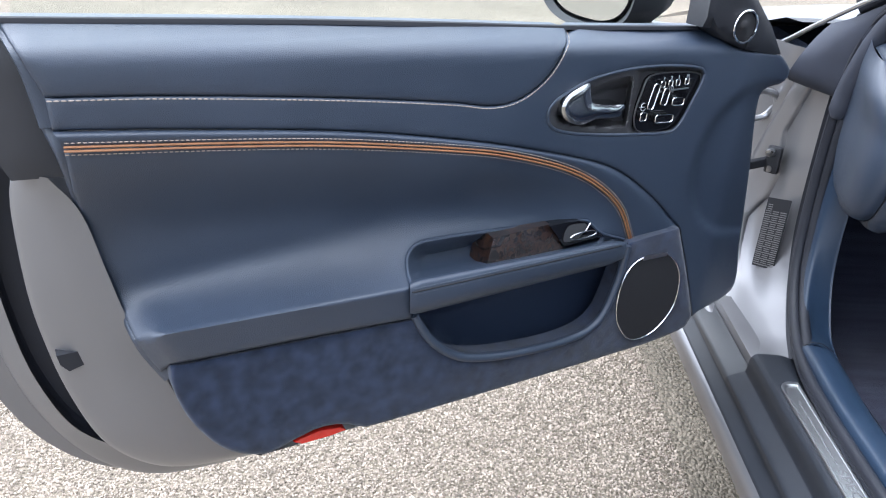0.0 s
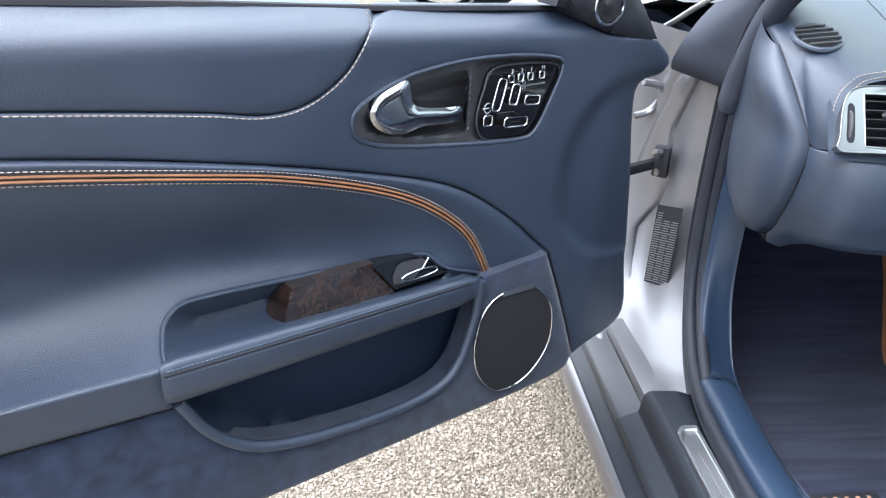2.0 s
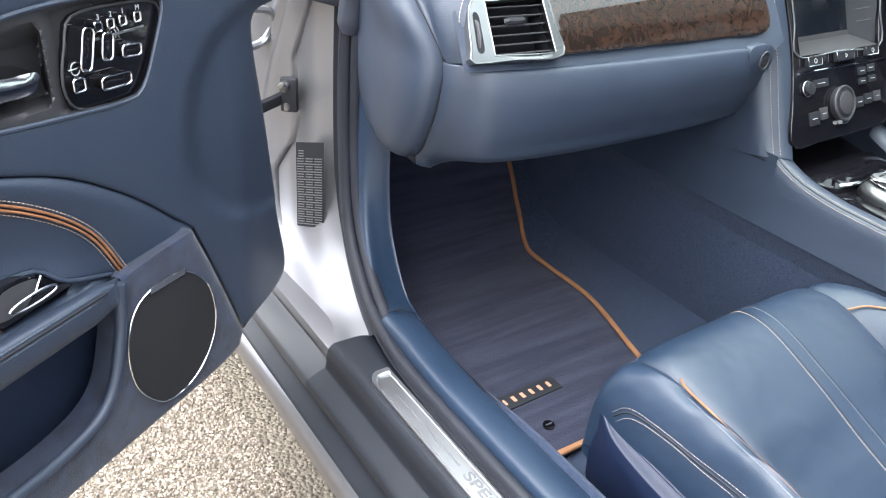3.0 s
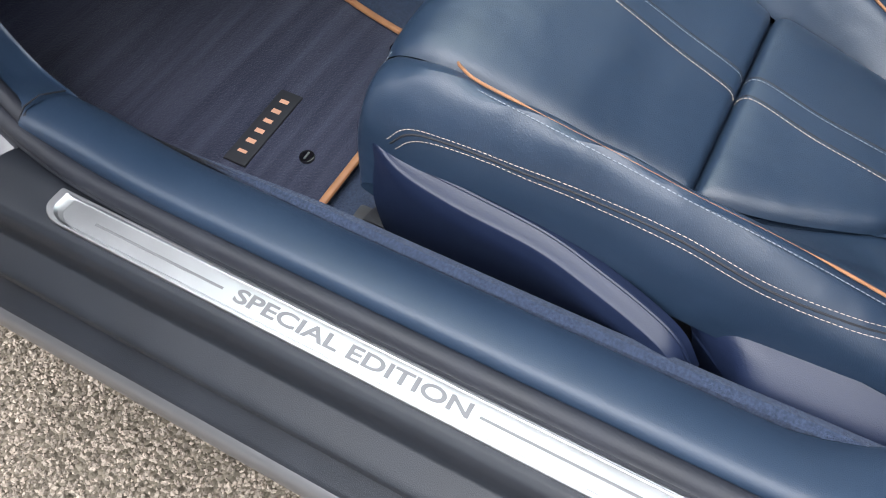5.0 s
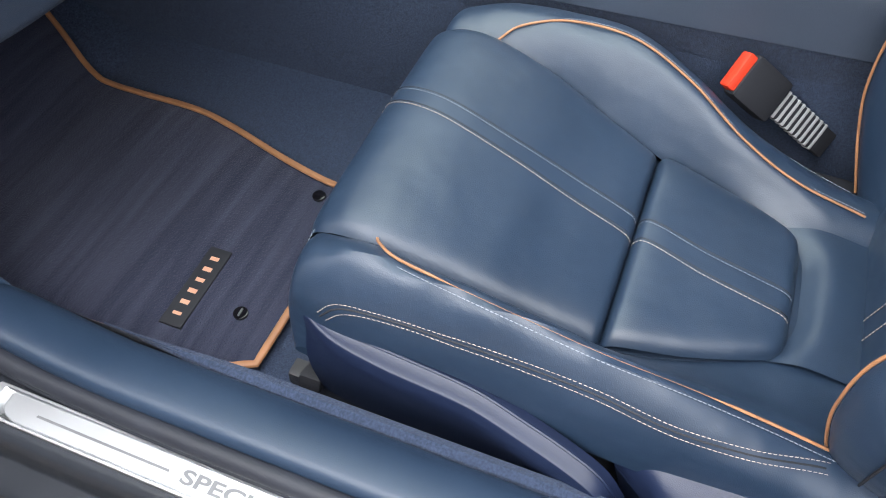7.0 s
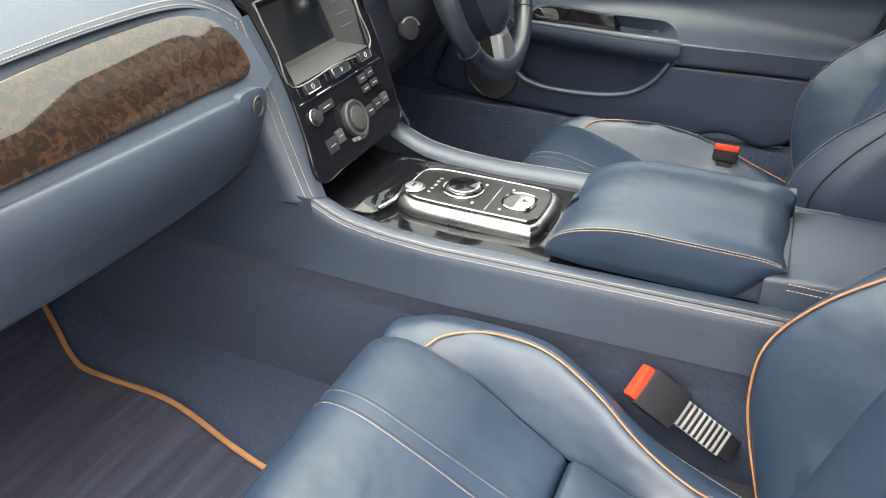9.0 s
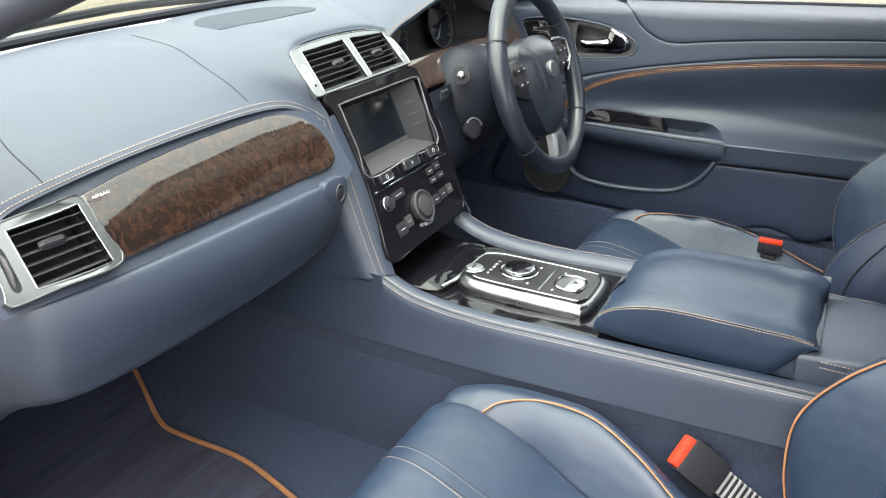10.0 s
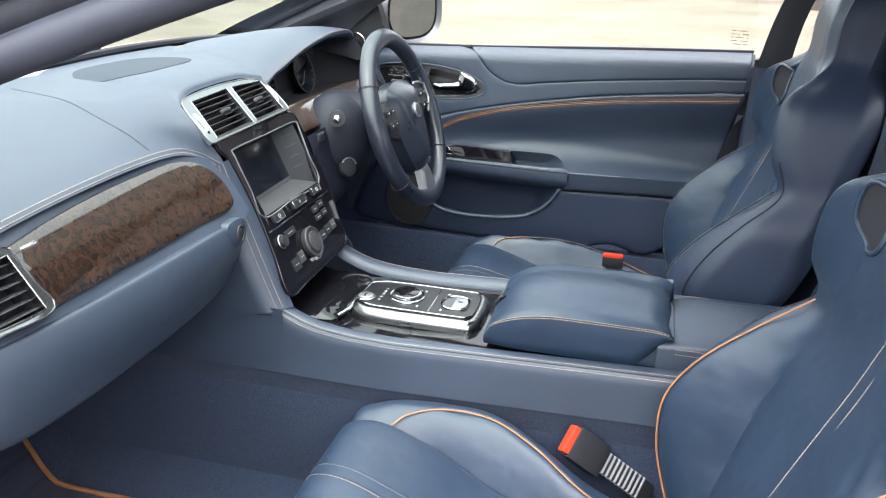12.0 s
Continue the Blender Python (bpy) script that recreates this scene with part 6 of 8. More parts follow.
# leather wings down to the console
w_edge = [(0.612, 0.326, 0.845), (0.611, 0.318, 0.800), (0.609, 0.300, 0.750), (0.606, 0.280, 0.700), (0.603, 0.254, 0.640), (0.602, 0.244, 0.624)]
w_in = [(0.640, 0.314, 0.852), (0.648, 0.296, 0.806), (0.648, 0.274, 0.756), (0.642, 0.251, 0.704), (0.635, 0.225, 0.646), (0.632, 0.215, 0.624)]
w_s = [(0.604, 0.345, 0.810), (0.608, 0.335, 0.770), (0.607, 0.330, 0.730), (0.605, 0.320, 0.690), (0.603, 0.31, 0.640), (0.602, 0.30, 0.615)]
w_b = [(0.603, 0.50, 0.80), (0.603, 0.50, 0.76), (0.603, 0.50, 0.72), (0.603, 0.50, 0.68), (0.603, 0.50, 0.640), (0.602, 0.50, 0.60)]
wing = part("stack_wing", skin([w_in, [(0.5 * (a[0] + b[0]), 0.5 * (a[1] + b[1]) - 0.006, 0.5 * (a[2] + b[2]) + 0.003) for a, b in zip(w_in, w_edge)], w_edge, w_s, w_b], 30, 24), LEATHER, cs, "navy leather stack edge")
part("stack_wing", skin([[(2 * CX - x + 0.012, y, z) for x, y, z in c] for c in (w_in, [(0.5 * (a[0] + b[0]), 0.5 * (a[1] + b[1]) - 0.006, 0.5 * (a[2] + b[2]) + 0.003) for a, b in zip(w_in, w_edge)], w_edge, w_s, w_b)], 30, 24), LEATHER, cs, "navy leather stack edge")
for k in (0.36, 0.58):
    p = drape(wing, np.array(w_edge) * (1 - k) + np.array(w_in) * k, 90, 0.0007, (0.7, 0.7, -0.1))
    part("stitching", stitches(p, 0.0048, 0.0034, 0.00055), ROSE_THREAD, cs, "pale double stitching")

# ---- centre console ----
con = thing("centre_console", "navy leather centre console with rotary selector and arm rest", "centre console")


def rim_z(y):
    return float(np.interp(y, (-0.62, -0.36, -0.10, 0.05, 0.12, 0.17, 0.20, 0.232, 0.26), (0.612, 0.607, 0.598, 0.593, 0.5955, 0.602, 0.611, 0.626, 0.645)))


ys = np.linspace(-0.95, 0.235, 60)
rim = [(0.600, -0.072), (0.6035, -0.045), (0.606, -0.020), (0.608, -0.008), (0.613, 0.001), (0.624, 0.004), (0.636, 0.002), (0.643, -0.004), (0.646, -0.012)]
for sgn in (1, -1):
    cside = part("console_side", grid_bm([[(CX + sgn * (x - CX), y, (rim_z(y) if dz > -0.03 else rim_z(min(y, 0.05))) + dz) for x, dz in spline_raw(np.array(rim), 24)] for y in ys]), LEATHER, con, "navy leather console side")
    part("seam", tube(drape(cside, [(CX + sgn * (0.6132 - CX), y, 0.75) for y in np.linspace(-0.42, 0.228, 30)], 80, 0.0001), 0.0009, 5), BLACK, con)
    for x in (0.6098, 0.6166):
        part("stitching", stitches(drape(cside, [(CX + sgn * (x - CX), y, 0.75) for y in np.linspace(-0.42, 0.228, 30)], 160, 0.0006), 0.0036, 0.0026, 0.00042), ROSE_THREAD, con, "pale double stitching")
    part("lower_side", grid_bm([[(CX + sgn * (x - CX), y, z) for x, z in ((0.600, rim_z(min(y, 0.05)) - 0.071), (0.6035, rim_z(min(y, 0.05)) - 0.076), (0.604, 0.40), (0.60, 0.31))] for y in np.linspace(-0.95, 1.06, 24)]), CARPET, con, "carpeted tunnel side")
    part("side_front", grid_bm([[(CX + sgn * (x - CX), y, z) for x, z in ((0.600, 0.521), (0.6035, 0.560), (0.6052, 0.600), (0.6045, 0.632))] for y in (0.222, 0.40, 0.62, 1.06)]), LEATHER, con)
part("console_top", grid_bm([[(x, y, rim_z(min(y, 0.12)) - 0.009 + (0.002 if 0.65 < x < 0.86 else 0)) for x in (0.645, 0.66, CX, 0.85, 0.865)] for y in np.linspace(-0.30, 0.235, 12)] + [[(x, 0.30, 0.600) for x in (0.645, 0.66, CX, 0.85, 0.865)]]), GLOSS, con, "gloss black console top")
part("seam", tube([(0.6042, 0.240, 0.619), (0.6042, 0.32, 0.617), (0.6040, 0.42, 0.615), (0.6040, 0.55, 0.612)], 0.0010, 5), BLACK, con)
# ashtray lid and cubby ahead of the selector
part("cubby_lid", sheet(spline([(0.665, 0.165), (0.70, 0.155), (0.80, 0.155), (0.845, 0.165), (0.848, 0.20), (0.84, 0.225), (0.67, 0.225), (0.662, 0.20)], 40, closed=True), 0.02, lambda x, y, d: (x, y, 0.594 + 0.007 * smooth(0, 0.015, d)), (0, 0, -0.006)), GLOSS, con, "gloss black cubby lid")
part("cubby_trim", tube(spline([(0.672, 0.158, 0.599), (0.70, 0.148, 0.602), (0.74, 0.152, 0.604)], 12), 0.003, 8), SOFT_CHROME, con)
# selector unit
sx = 0.748
so2 = spline([(sx - 0.062, -0.040), (sx - 0.058, -0.058), (sx - 0.035, -0.068), (sx + 0.035, -0.068), (sx + 0.058, -0.058), (sx + 0.062, -0.040), (sx + 0.062, 0.10), (sx + 0.054, 0.135), (sx + 0.035, 0.148), (sx - 0.035, 0.148), (sx - 0.054, 0.135), (sx - 0.062, 0.10)], 90, closed=True)
tg = np.roll(so2, -1, 0) - np.roll(so2, 1, 0)
so_n = np.stack([tg[:, 1], -tg[:, 0]], 1) / np.linalg.norm(tg, axis=1)[:, None]
so_n *= np.sign((so_n * (so2 - so2.mean(0))).sum())
sel = part("selector_unit", grid_bm([[(x, y, z) for x, y in so2 + so_n * o] for o, z in ((-0.006, 0.584), (-0.001, 0.588), (0.0, 0.593), (-0.001, 0.598), (-0.0035, 0.6025), (-0.0075, 0.606), (-0.012, 0.6075), (-0.016, 0.607), (-0.021, 0.605))], close_v=True), VENT_METAL, con, "chrome surround of the gear selector")
si = np.array([(sx + 0.003 + (x - sx) * 0.78, 0.043 + (y - 0.04) * 0.90) for x, y in so2])
part("selector_plate", sheet(si, 0.02, lambda x, y, d: (x, y, 0.6105 - roll(d, 0.0015)), (0, 0, -0.008)), PLATE_DARK, sel, "dark grey selector plate")
part("plate_edge", tube([(x, y, 0.6100) for x, y in si], 0.0011, 6, closed=True), SOFT_CHROME, sel)
part("divider", box((0.086, 0.0028, 0.002), (sx + 0.003, 0.018, 0.6105), 0.001), SOFT_CHROME, sel)
sel_knob = part("rotary_selector", disc(0.0240, 0.010, 40, 0.003, Matrix.Translation((sx + 0.004, 0.066, 0.6135))), SOFT_CHROME, con, "chrome rotary gear selector")
part("knob_top", disc(0.0205, 0.003, 36, 0.001, Matrix.Translation((sx + 0.004, 0.066, 0.6180))), GLOSS, sel_knob)
part("knob_ring", tube([(sx + 0.004 + 0.0285 * math.cos(a), 0.066 + 0.0285 * math.sin(a), 0.6112) for a in np.linspace(0, 6.283, 40, endpoint=False)], 0.0022, 8, closed=True), SOFT_CHROME, sel_knob)
for i, ch in enumerate("PRNDS"):
    part("gear_letter", text_bm(ch, 0.0068, axes((sx - 0.022 + 0.011 * i, 0.106, 0.6108), (1, 0, 0), (0, 1, 0))), WHITE_INK, sel)
st_b = part("start_button", disc(0.0125, 0.006, 32, 0.0015, Matrix.Translation((sx - 0.020, 0.130, 0.6120))), SATIN, con, "round metal start button")
part("button_rim", tube([(sx - 0.020 + 0.014 * math.cos(a), 0.130 + 0.014 * math.sin(a), 0.6115) for a in np.linspace(0, 6.283, 28, endpoint=False)], 0.0015, 6, closed=True), SOFT_CHROME, st_b)
part("print_bar", box((0.011, 0.003, 0.0006), (sx - 0.020, 0.131, 0.6153)), BLACK, st_b)
br = spline([(sx - 0.016, 0.000), (sx - 0.024, -0.014), (sx - 0.020, -0.034), (sx, -0.040), (sx + 0.020, -0.034), (sx + 0.024, -0.014), (sx + 0.016, 0.000), (sx, 0.004)], 40, closed=True)
bk = part("brake_well", sheet(br, 0.008, lambda x, y, d: (x, y, 0.6112)), GLOSS, con, "parking brake well")
part("well_rim", tube([(x, y, 0.6116) for x, y in br], 0.0018, 6, closed=True), SOFT_CHROME, bk)
part("brake_switch", sheet(spline([(sx - 0.021, -0.016), (sx - 0.018, -0.032), (sx, -0.038), (sx + 0.018, -0.032), (sx + 0.021, -0.016)], 24), 0.006, lambda x, y, d: (x, y, 0.6130 + 0.0015 * smooth(0, 0.005, d)), (0, 0, -0.003)), SATIN, bk, "satin parking brake switch")
part("brake_letter", text_bm("P", 0.011, axes((sx, -0.027, 0.6150), (1, 0, 0), (0, 1, 0))), BLACK, bk)
for dx, dy in ((0.030, 0.040), (-0.028, 0.040), (0.030, 0.0), (-0.030, 0.0)):
    part("print_bar", box((0.005, 0.003, 0.0004), (sx + dx, dy, 0.6107)), WHITE_INK, sel)
# arm rest
arm = thing("arm_rest", "padded navy leather arm rest lid on the console", "arm rest")


def arm_section(y):
    f = max(0.0, (y + 0.215) / 0.129)
    drop = 1 - max(0.0, 1 - f ** 2.4) ** 0.6
    r = min(0.97, max(0.0, (-0.322 - y) / 0.038))
    fall = 1 - (1 - r * r) ** 0.5
    low = 0.600 + 0.050 * smooth(-0.300, -0.360, y)
    edge = 0.612 + 0.050 * (1 - drop) ** 0.9 - 0.012 * fall
    top = 0.614 + (0.057 + 0.006 * smooth(-0.36, -0.24, y)) * (1 - drop) ** 0.8 - 0.042 * fall
    low = min(low, edge - 0.003)
    w = 1.0 - 0.05 * smooth(0.6, 1.0, f) - 0.06 * fall
    sec = [(-0.109, low), (-0.1155, low + 0.3 * (edge - low)), (-0.1185, low + 0.7 * (edge - low)), (-0.1175, edge), (-0.1150, edge + 0.12 * (top - edge)), (-0.098, edge + 0.55 * (top - edge)), (-0.065, top - 0.004), (-0.025, top), (0.015, top - 0.002), (0.055, top - 0.009), (0.085, edge + 0.2 * (top - edge)), (0.102, edge - 0.012), (0.110, low + 0.35 * (edge - low)), (0.110, low)]
    return [(CX + x * w, y, z) for x, z in sec]


rows = [spline_raw(np.array(arm_section(y)), 60) for y in np.r_[-0.3588, -0.3575, -0.355, -0.352, -0.348, -0.343, np.linspace(-0.338, -0.215, 14), np.linspace(-0.205, -0.105, 14), np.linspace(-0.101, -0.0865, 8)]]
ab = grid_bm(rows)
ab.faces.new(list(ab.verts)[:60])
ab.faces.new(list(ab.verts)[-60:][::-1])
part("lid", ab, SEAT_LEATHER, arm, "padded navy leather lid")
for k in (0.02, 0.16):
    pts = []
    for y in np.linspace(-0.352, -0.092, 80):
        q = np.array(arm_section(y)[3]) * (1 - k) + np.array(arm_section(y)[5]) * k
        pts.append((q[0] - 0.0014, q[1], q[2] + 0.0012 + 0.004 * k))
    part("stitching", stitches(pts, 0.0046, 0.0032, 0.0005), ROSE_THREAD, arm, "pale double stitching")
pts = [(arm_section(y)[4][0] - 0.0006, y, arm_section(y)[4][2] + 0.0006) for y in np.linspace(-0.354, -0.092, 60)]
part("seam", tube(pts, 0.0010, 5), BLACK, arm)
part("lid_catch", box((0.044, 0.012, 0.024), (0.735, -0.1015, 0.6385), 0.004, pose(0, 0, 0, 45)), GLOSS, arm, "black lid catch")
part("rear_console", grid_bm([spline_raw(np.array([(0.640, y, 0.60), (0.640, y, 0.630 + k), (0.648, y, 0.646 + k), (0.70, y, 0.651 + k), (CX, y, 0.648 + k), (0.81, y, 0.636 + k), (0.862, y, 0.618 + k), (0.870, y, 0.610 + k), (0.870, y, 0.60)]), 36) for y, k in ((-0.338, -0.002), (-0.40, 0.003), (-0.50, 0.004), (-0.60, 0.0), (-0.90, -0.01))]), LEATHER, con, "navy leather console rear")
for z in (0.640, 0.632):
    part("stitching", stitches([(0.6395, y, z) for y in np.linspace(-0.362, -0.56, 40)], 0.0048, 0.0034, 0.0005), ROSE_THREAD, con)
part("lid_base", box((0.212, 0.170, 0.044), (CX, -0.262, 0.622), 0.006), LEATHER, arm)

# ---- seats ----
SX = 0.357
CUSHION_L = [
    (0.058, [(0.219, 0.420), (0.195, 0.425), (0.172, 0.420), (0.158, 0.410), (0.152, 0.385)]),
    (0.082, [(0.216, 0.470), (0.192, 0.475), (0.168, 0.468), (0.154, 0.450), (0.148, 0.400)]),
    (0.077, [(0.206, 0.510), (0.187, 0.517), (0.165, 0.510), (0.150, 0.482), (0.145, 0.415)]),
    (0.050, [(0.203, 0.522), (0.187, 0.534), (0.166, 0.530), (0.147, 0.498), (0.142, 0.425)]),
    (0.010, [(0.203, 0.524), (0.188, 0.540), (0.172, 0.543), (0.146, 0.503), (0.142, 0.425)]),
    (-0.055, [(0.207, 0.500), (0.190, 0.530), (0.171, 0.545), (0.147, 0.503), (0.142, 0.425)]),
    (-0.124, [(0.213, 0.475), (0.188, 0.520), (0.164, 0.545), (0.144, 0.503), (0.140, 0.425)]),
    (-0.190, [(0.220, 0.455), (0.190, 0.503), (0.162, 0.535), (0.142, 0.498), (0.138, 0.425)]),
    (-0.255, [(0.236, 0.453), (0.200, 0.488), (0.168, 0.518), (0.142, 0.488), (0.138, 0.420)]),
    (-0.315, [(0.262, 0.450), (0.215, 0.472), (0.175, 0.497), (0.145, 0.473), (0.140, 0.420)]),
    (-0.380, [(0.300, 0.446), (0.230, 0.458), (0.180, 0.475), (0.148, 0.458), (0.142, 0.420)]),
    (-0.450, [(0.300, 0.444), (0.230, 0.450), (0.180, 0.460), (0.148, 0.450), (0.142, 0.420)]),
]
CUSHION_R = [
    (0.058, [(0.502, 0.420), (0.526, 0.425), (0.556, 0.420), (0.580, 0.410), (0.592, 0.385)]),
    (0.082, [(0.506, 0.470), (0.530, 0.475), (0.560, 0.468), (0.588, 0.448), (0.598, 0.400)]),
    (0.077, [(0.511, 0.510), (0.531, 0.516), (0.560, 0.508), (0.590, 0.480), (0.600, 0.415)]),
    (0.050, [(0.512, 0.518), (0.531, 0.529), (0.560, 0.525), (0.592, 0.495), (0.602, 0.425)]),
    (0.010, [(0.512, 0.518), (0.528, 0.532), (0.552, 0.537), (0.592, 0.510), (0.602, 0.425)]),
    (-0.055, [(0.505, 0.498), (0.522, 0.526), (0.544, 0.541), (0.588, 0.518), (0.600, 0.425)]),
    (-0.124, [(0.486, 0.475), (0.510, 0.518), (0.538, 0.542), (0.576, 0.520), (0.592, 0.425)]),
    (-0.190, [(0.466, 0.455), (0.488, 0.498), (0.512, 0.526), (0.548, 0.507), (0.570, 0.425)]),
    (-0.255, [(0.447, 0.453), (0.462, 0.478), (0.479, 0.498), (0.512, 0.490), (0.545, 0.420)]),
    (-0.315, [(0.425, 0.450), (0.444, 0.464), (0.460, 0.478), (0.494, 0.474), (0.535, 0.420)]),
    (-0.380, [(0.395, 0.446), (0.428, 0.454), (0.452, 0.464), (0.482, 0.461), (0.525, 0.420)]),
    (-0.450, [(0.395, 0.444), (0.428, 0.448), (0.452, 0.454), (0.482, 0.450), (0.525, 0.420)]),
]
# height, half widths (outer, piping, valley), depth of back, outer, piping, valley, centre
BACK = [
    (0.435, 0.180, 0.160, 0.118, -0.50, -0.420, -0.385, -0.395, -0.395),
    (0.500, 0.215, 0.178, 0.122, -0.52, -0.405, -0.362, -0.408, -0.410),
    (0.555, 0.236, 0.185, 0.126, -0.54, -0.398, -0.350, -0.425, -0.428),
    (0.620, 0.245, 0.188, 0.130, -0.57, -0.400, -0.353, -0.446, -0.450),
    (0.680, 0.245, 0.188, 0.134, -0.59, -0.428, -0.388, -0.466, -0.472),
    (0.735, 0.240, 0.186, 0.138, -0.60, -0.470, -0.446, -0.486, -0.493),
    (0.785, 0.214, 0.182, 0.140, -0.62, -0.520, -0.506, -0.508, -0.512),
    (0.840, 0.205, 0.178, 0.128, -0.64, -0.512, -0.490, -0.520, -0.530),
    (0.900, 0.193, 0.166, 0.114, -0.655, -0.516, -0.490, -0.534, -0.545),
    (0.938, 0.170, 0.148, 0.106, -0.66, -0.528, -0.503, -0.546, -0.552),
    (0.968, 0.124, 0.112, 0.092, -0.665, -0.562, -0.546, -0.553, -0.556),
    (0.995, 0.103, 0.095, 0.080, -0.67, -0.588, -0.568, -0.561, -0.560),
    (1.050, 0.099, 0.090, 0.074, -0.68, -0.592, -0.573, -0.563, -0.562),
    (1.090, 0.092, 0.080, 0.060, -0.675, -0.604, -0.588, -0.576, -0.574),
    (1.115, 0.070, 0.058, 0.040, -0.66, -0.630, -0.612, -0.602, -0.600),
]


def build_seat(mirror, label):
    seat = thing("bucket_seat", label, "car seat", group="front seats")

    def X(x):
        return 2 * CX - x if mirror else x

    def P(pts):
        return [(X(q[0]), q[1], q[2]) for q in pts]

    def inset(rows, n):
        out = []
        for y, z, xl, xr in rows:
            c = []
            for t, dz in ((0, -0.013), (0.035, -0.004), (0.12, 0.0), (0.30, 0.001), (0.5, 0.002), (0.70, 0.001), (0.88, 0.0), (0.965, -0.004), (1, -0.013)):
                c.append((X(xl + (xr - xl) * t), y, z + dz))
            out.append(c)
        return skin(out, 44, n)

    fore = part("cushion_front", inset([(0.046, 0.385, 0.225, 0.498), (0.066, 0.430, 0.219, 0.502), (0.086, 0.480, 0.214, 0.507), (0.080, 0.523, 0.206, 0.511), (0.030, 0.537, 0.203, 0.512), (-0.050, 0.516, 0.207, 0.503), (-0.120, 0.490, 0.213, 0.485), (-0.165, 0.477, 0.217, 0.470), (-0.178, 0.470, 0.218, 0.467), (-0.182, 0.454, 0.2185, 0.4665)], 50), SEAT_LEATHER, seat, "navy leather cushion front")
    aft = part("cushion_rear", inset([(-0.181, 0.454, 0.2185, 0.4665), (-0.186, 0.470, 0.220, 0.465), (-0.200, 0.475, 0.223, 0.462), (-0.250, 0.470, 0.236, 0.447), (-0.300, 0.467, 0.254, 0.428), (-0.325, 0.464, 0.266, 0.413), (-0.334, 0.452, 0.277, 0.400)], 30), SEAT_LEATHER, seat, "navy leather cushion rear")
    part("cushion_back_edge", skin([P([(0.262, -0.315, 0.450), (0.300, -0.338, 0.450), (SX - 0.01, -0.340, 0.450), (0.39, -0.336, 0.450), (0.425, -0.315, 0.450)]), P([(0.262, -0.35, 0.460), (0.300, -0.362, 0.462), (SX - 0.01, -0.364, 0.463), (0.39, -0.362, 0.462), (0.425, -0.35, 0.460)]), P([(0.262, -0.41, 0.450), (0.300, -0.41, 0.450), (SX - 0.01, -0.41, 0.450), (0.39, -0.41, 0.450), (0.425, -0.41, 0.450)])], 24, 12), SEAT_LEATHER, seat)
    for rows in (CUSHION_L, CUSHION_R):
        part("cushion_bolster", skin([[(X(x), y, z) for x, z in sec] for y, sec in rows], 26, 60), SEAT_LEATHER, seat, "padded navy leather side bolster")
    pl = [(0.206, 0.017, 0.531), (0.197, 0.010, 0.5375), (0.184, -0.010, 0.5435), (0.1745, -0.052, 0.5470), (0.1645, -0.124, 0.5465), (0.162, -0.19, 0.537), (0.168, -0.255, 0.520), (0.175, -0.315, 0.499), (0.180, -0.38, 0.477)]
    pr = [(0.510, 0.014, 0.524), (0.528, -0.006, 0.535), (0.544, -0.055, 0.5425), (0.538, -0.124, 0.5435), (0.512, -0.19, 0.528), (0.479, -0.255, 0.500), (0.460, -0.315, 0.480), (0.452, -0.385, 0.466)]
    for pth in (pl, pr):
        thick = [0.0013 - (0.0011 * smooth(0.16, 0.24, k / 89) * smooth(0.80, 0.70, k / 89) if pth is pl else 0) for k in range(90)]
        part("piping", tube(spline(P(pth), 90), thick, 8), TAN, seat, "tan leather piping")
        off = -0.006 if pth is pl else 0.006
        part("stitching", stitches(spline(P([(x + off, y, z - 0.0015) for x, y, z in pth]), 140), 0.0042, 0.003, 0.0005), THREAD_BLUE, seat)
    cl = [[(X(x), y, z) for x, z in sec] for y, sec in CUSHION_L]
    cr = [[(X(x), y, z) for x, z in sec] for y, sec in CUSHION_R]
    # double stitching along the side, which starts in a rounded loop behind the front edge
    def side_line(du, lift, i0=66):
        lines = np.stack([skin_line(cl, u, 240, lift, (X(SX), -0.1, 0.40)) for u in np.linspace(0.44, 0.80, 19)])
        run = np.convolve(np.interp(np.linspace(-0.026, 1.026, 162), (0, 0.02, 0.05, 0.09, 0.13, 0.20, 0.28, 0.42, 0.70, 1.0), (0.620, 0.560, 0.513, 0.488, 0.487, 0.508, 0.543, 0.575, 0.615, 0.655)), np.ones(9) / 9, "valid")
        out = []
        for i in range(i0, 216):
            u = run[i - i0] + du
            k = min(17.99, max(0.0, (u - 0.44) / 0.02))
            out.append(lines[int(k), i] * (1 - k % 1) + lines[int(k) + 1, i] * (k % 1))
        return np.array(out)

    for du, i0 in ((0.0, 66), (0.050, 71)):
        part("stitching", stitches(side_line(du, 0.0006, i0), 0.0044, 0.0034, 0.00032), THREAD, seat, "pale double stitching")
    part("seam", tube(side_line(0.025, -0.0003, 68)[::2], 0.0011, 5), BLACK, seat)
    part("stitching", stitches(skin_line(cr, 0.60, 240, 0.0008, (X(SX), -0.1, 0.40))[45:215], 0.0046, 0.0034, 0.0005), THREAD_BLUE, seat)
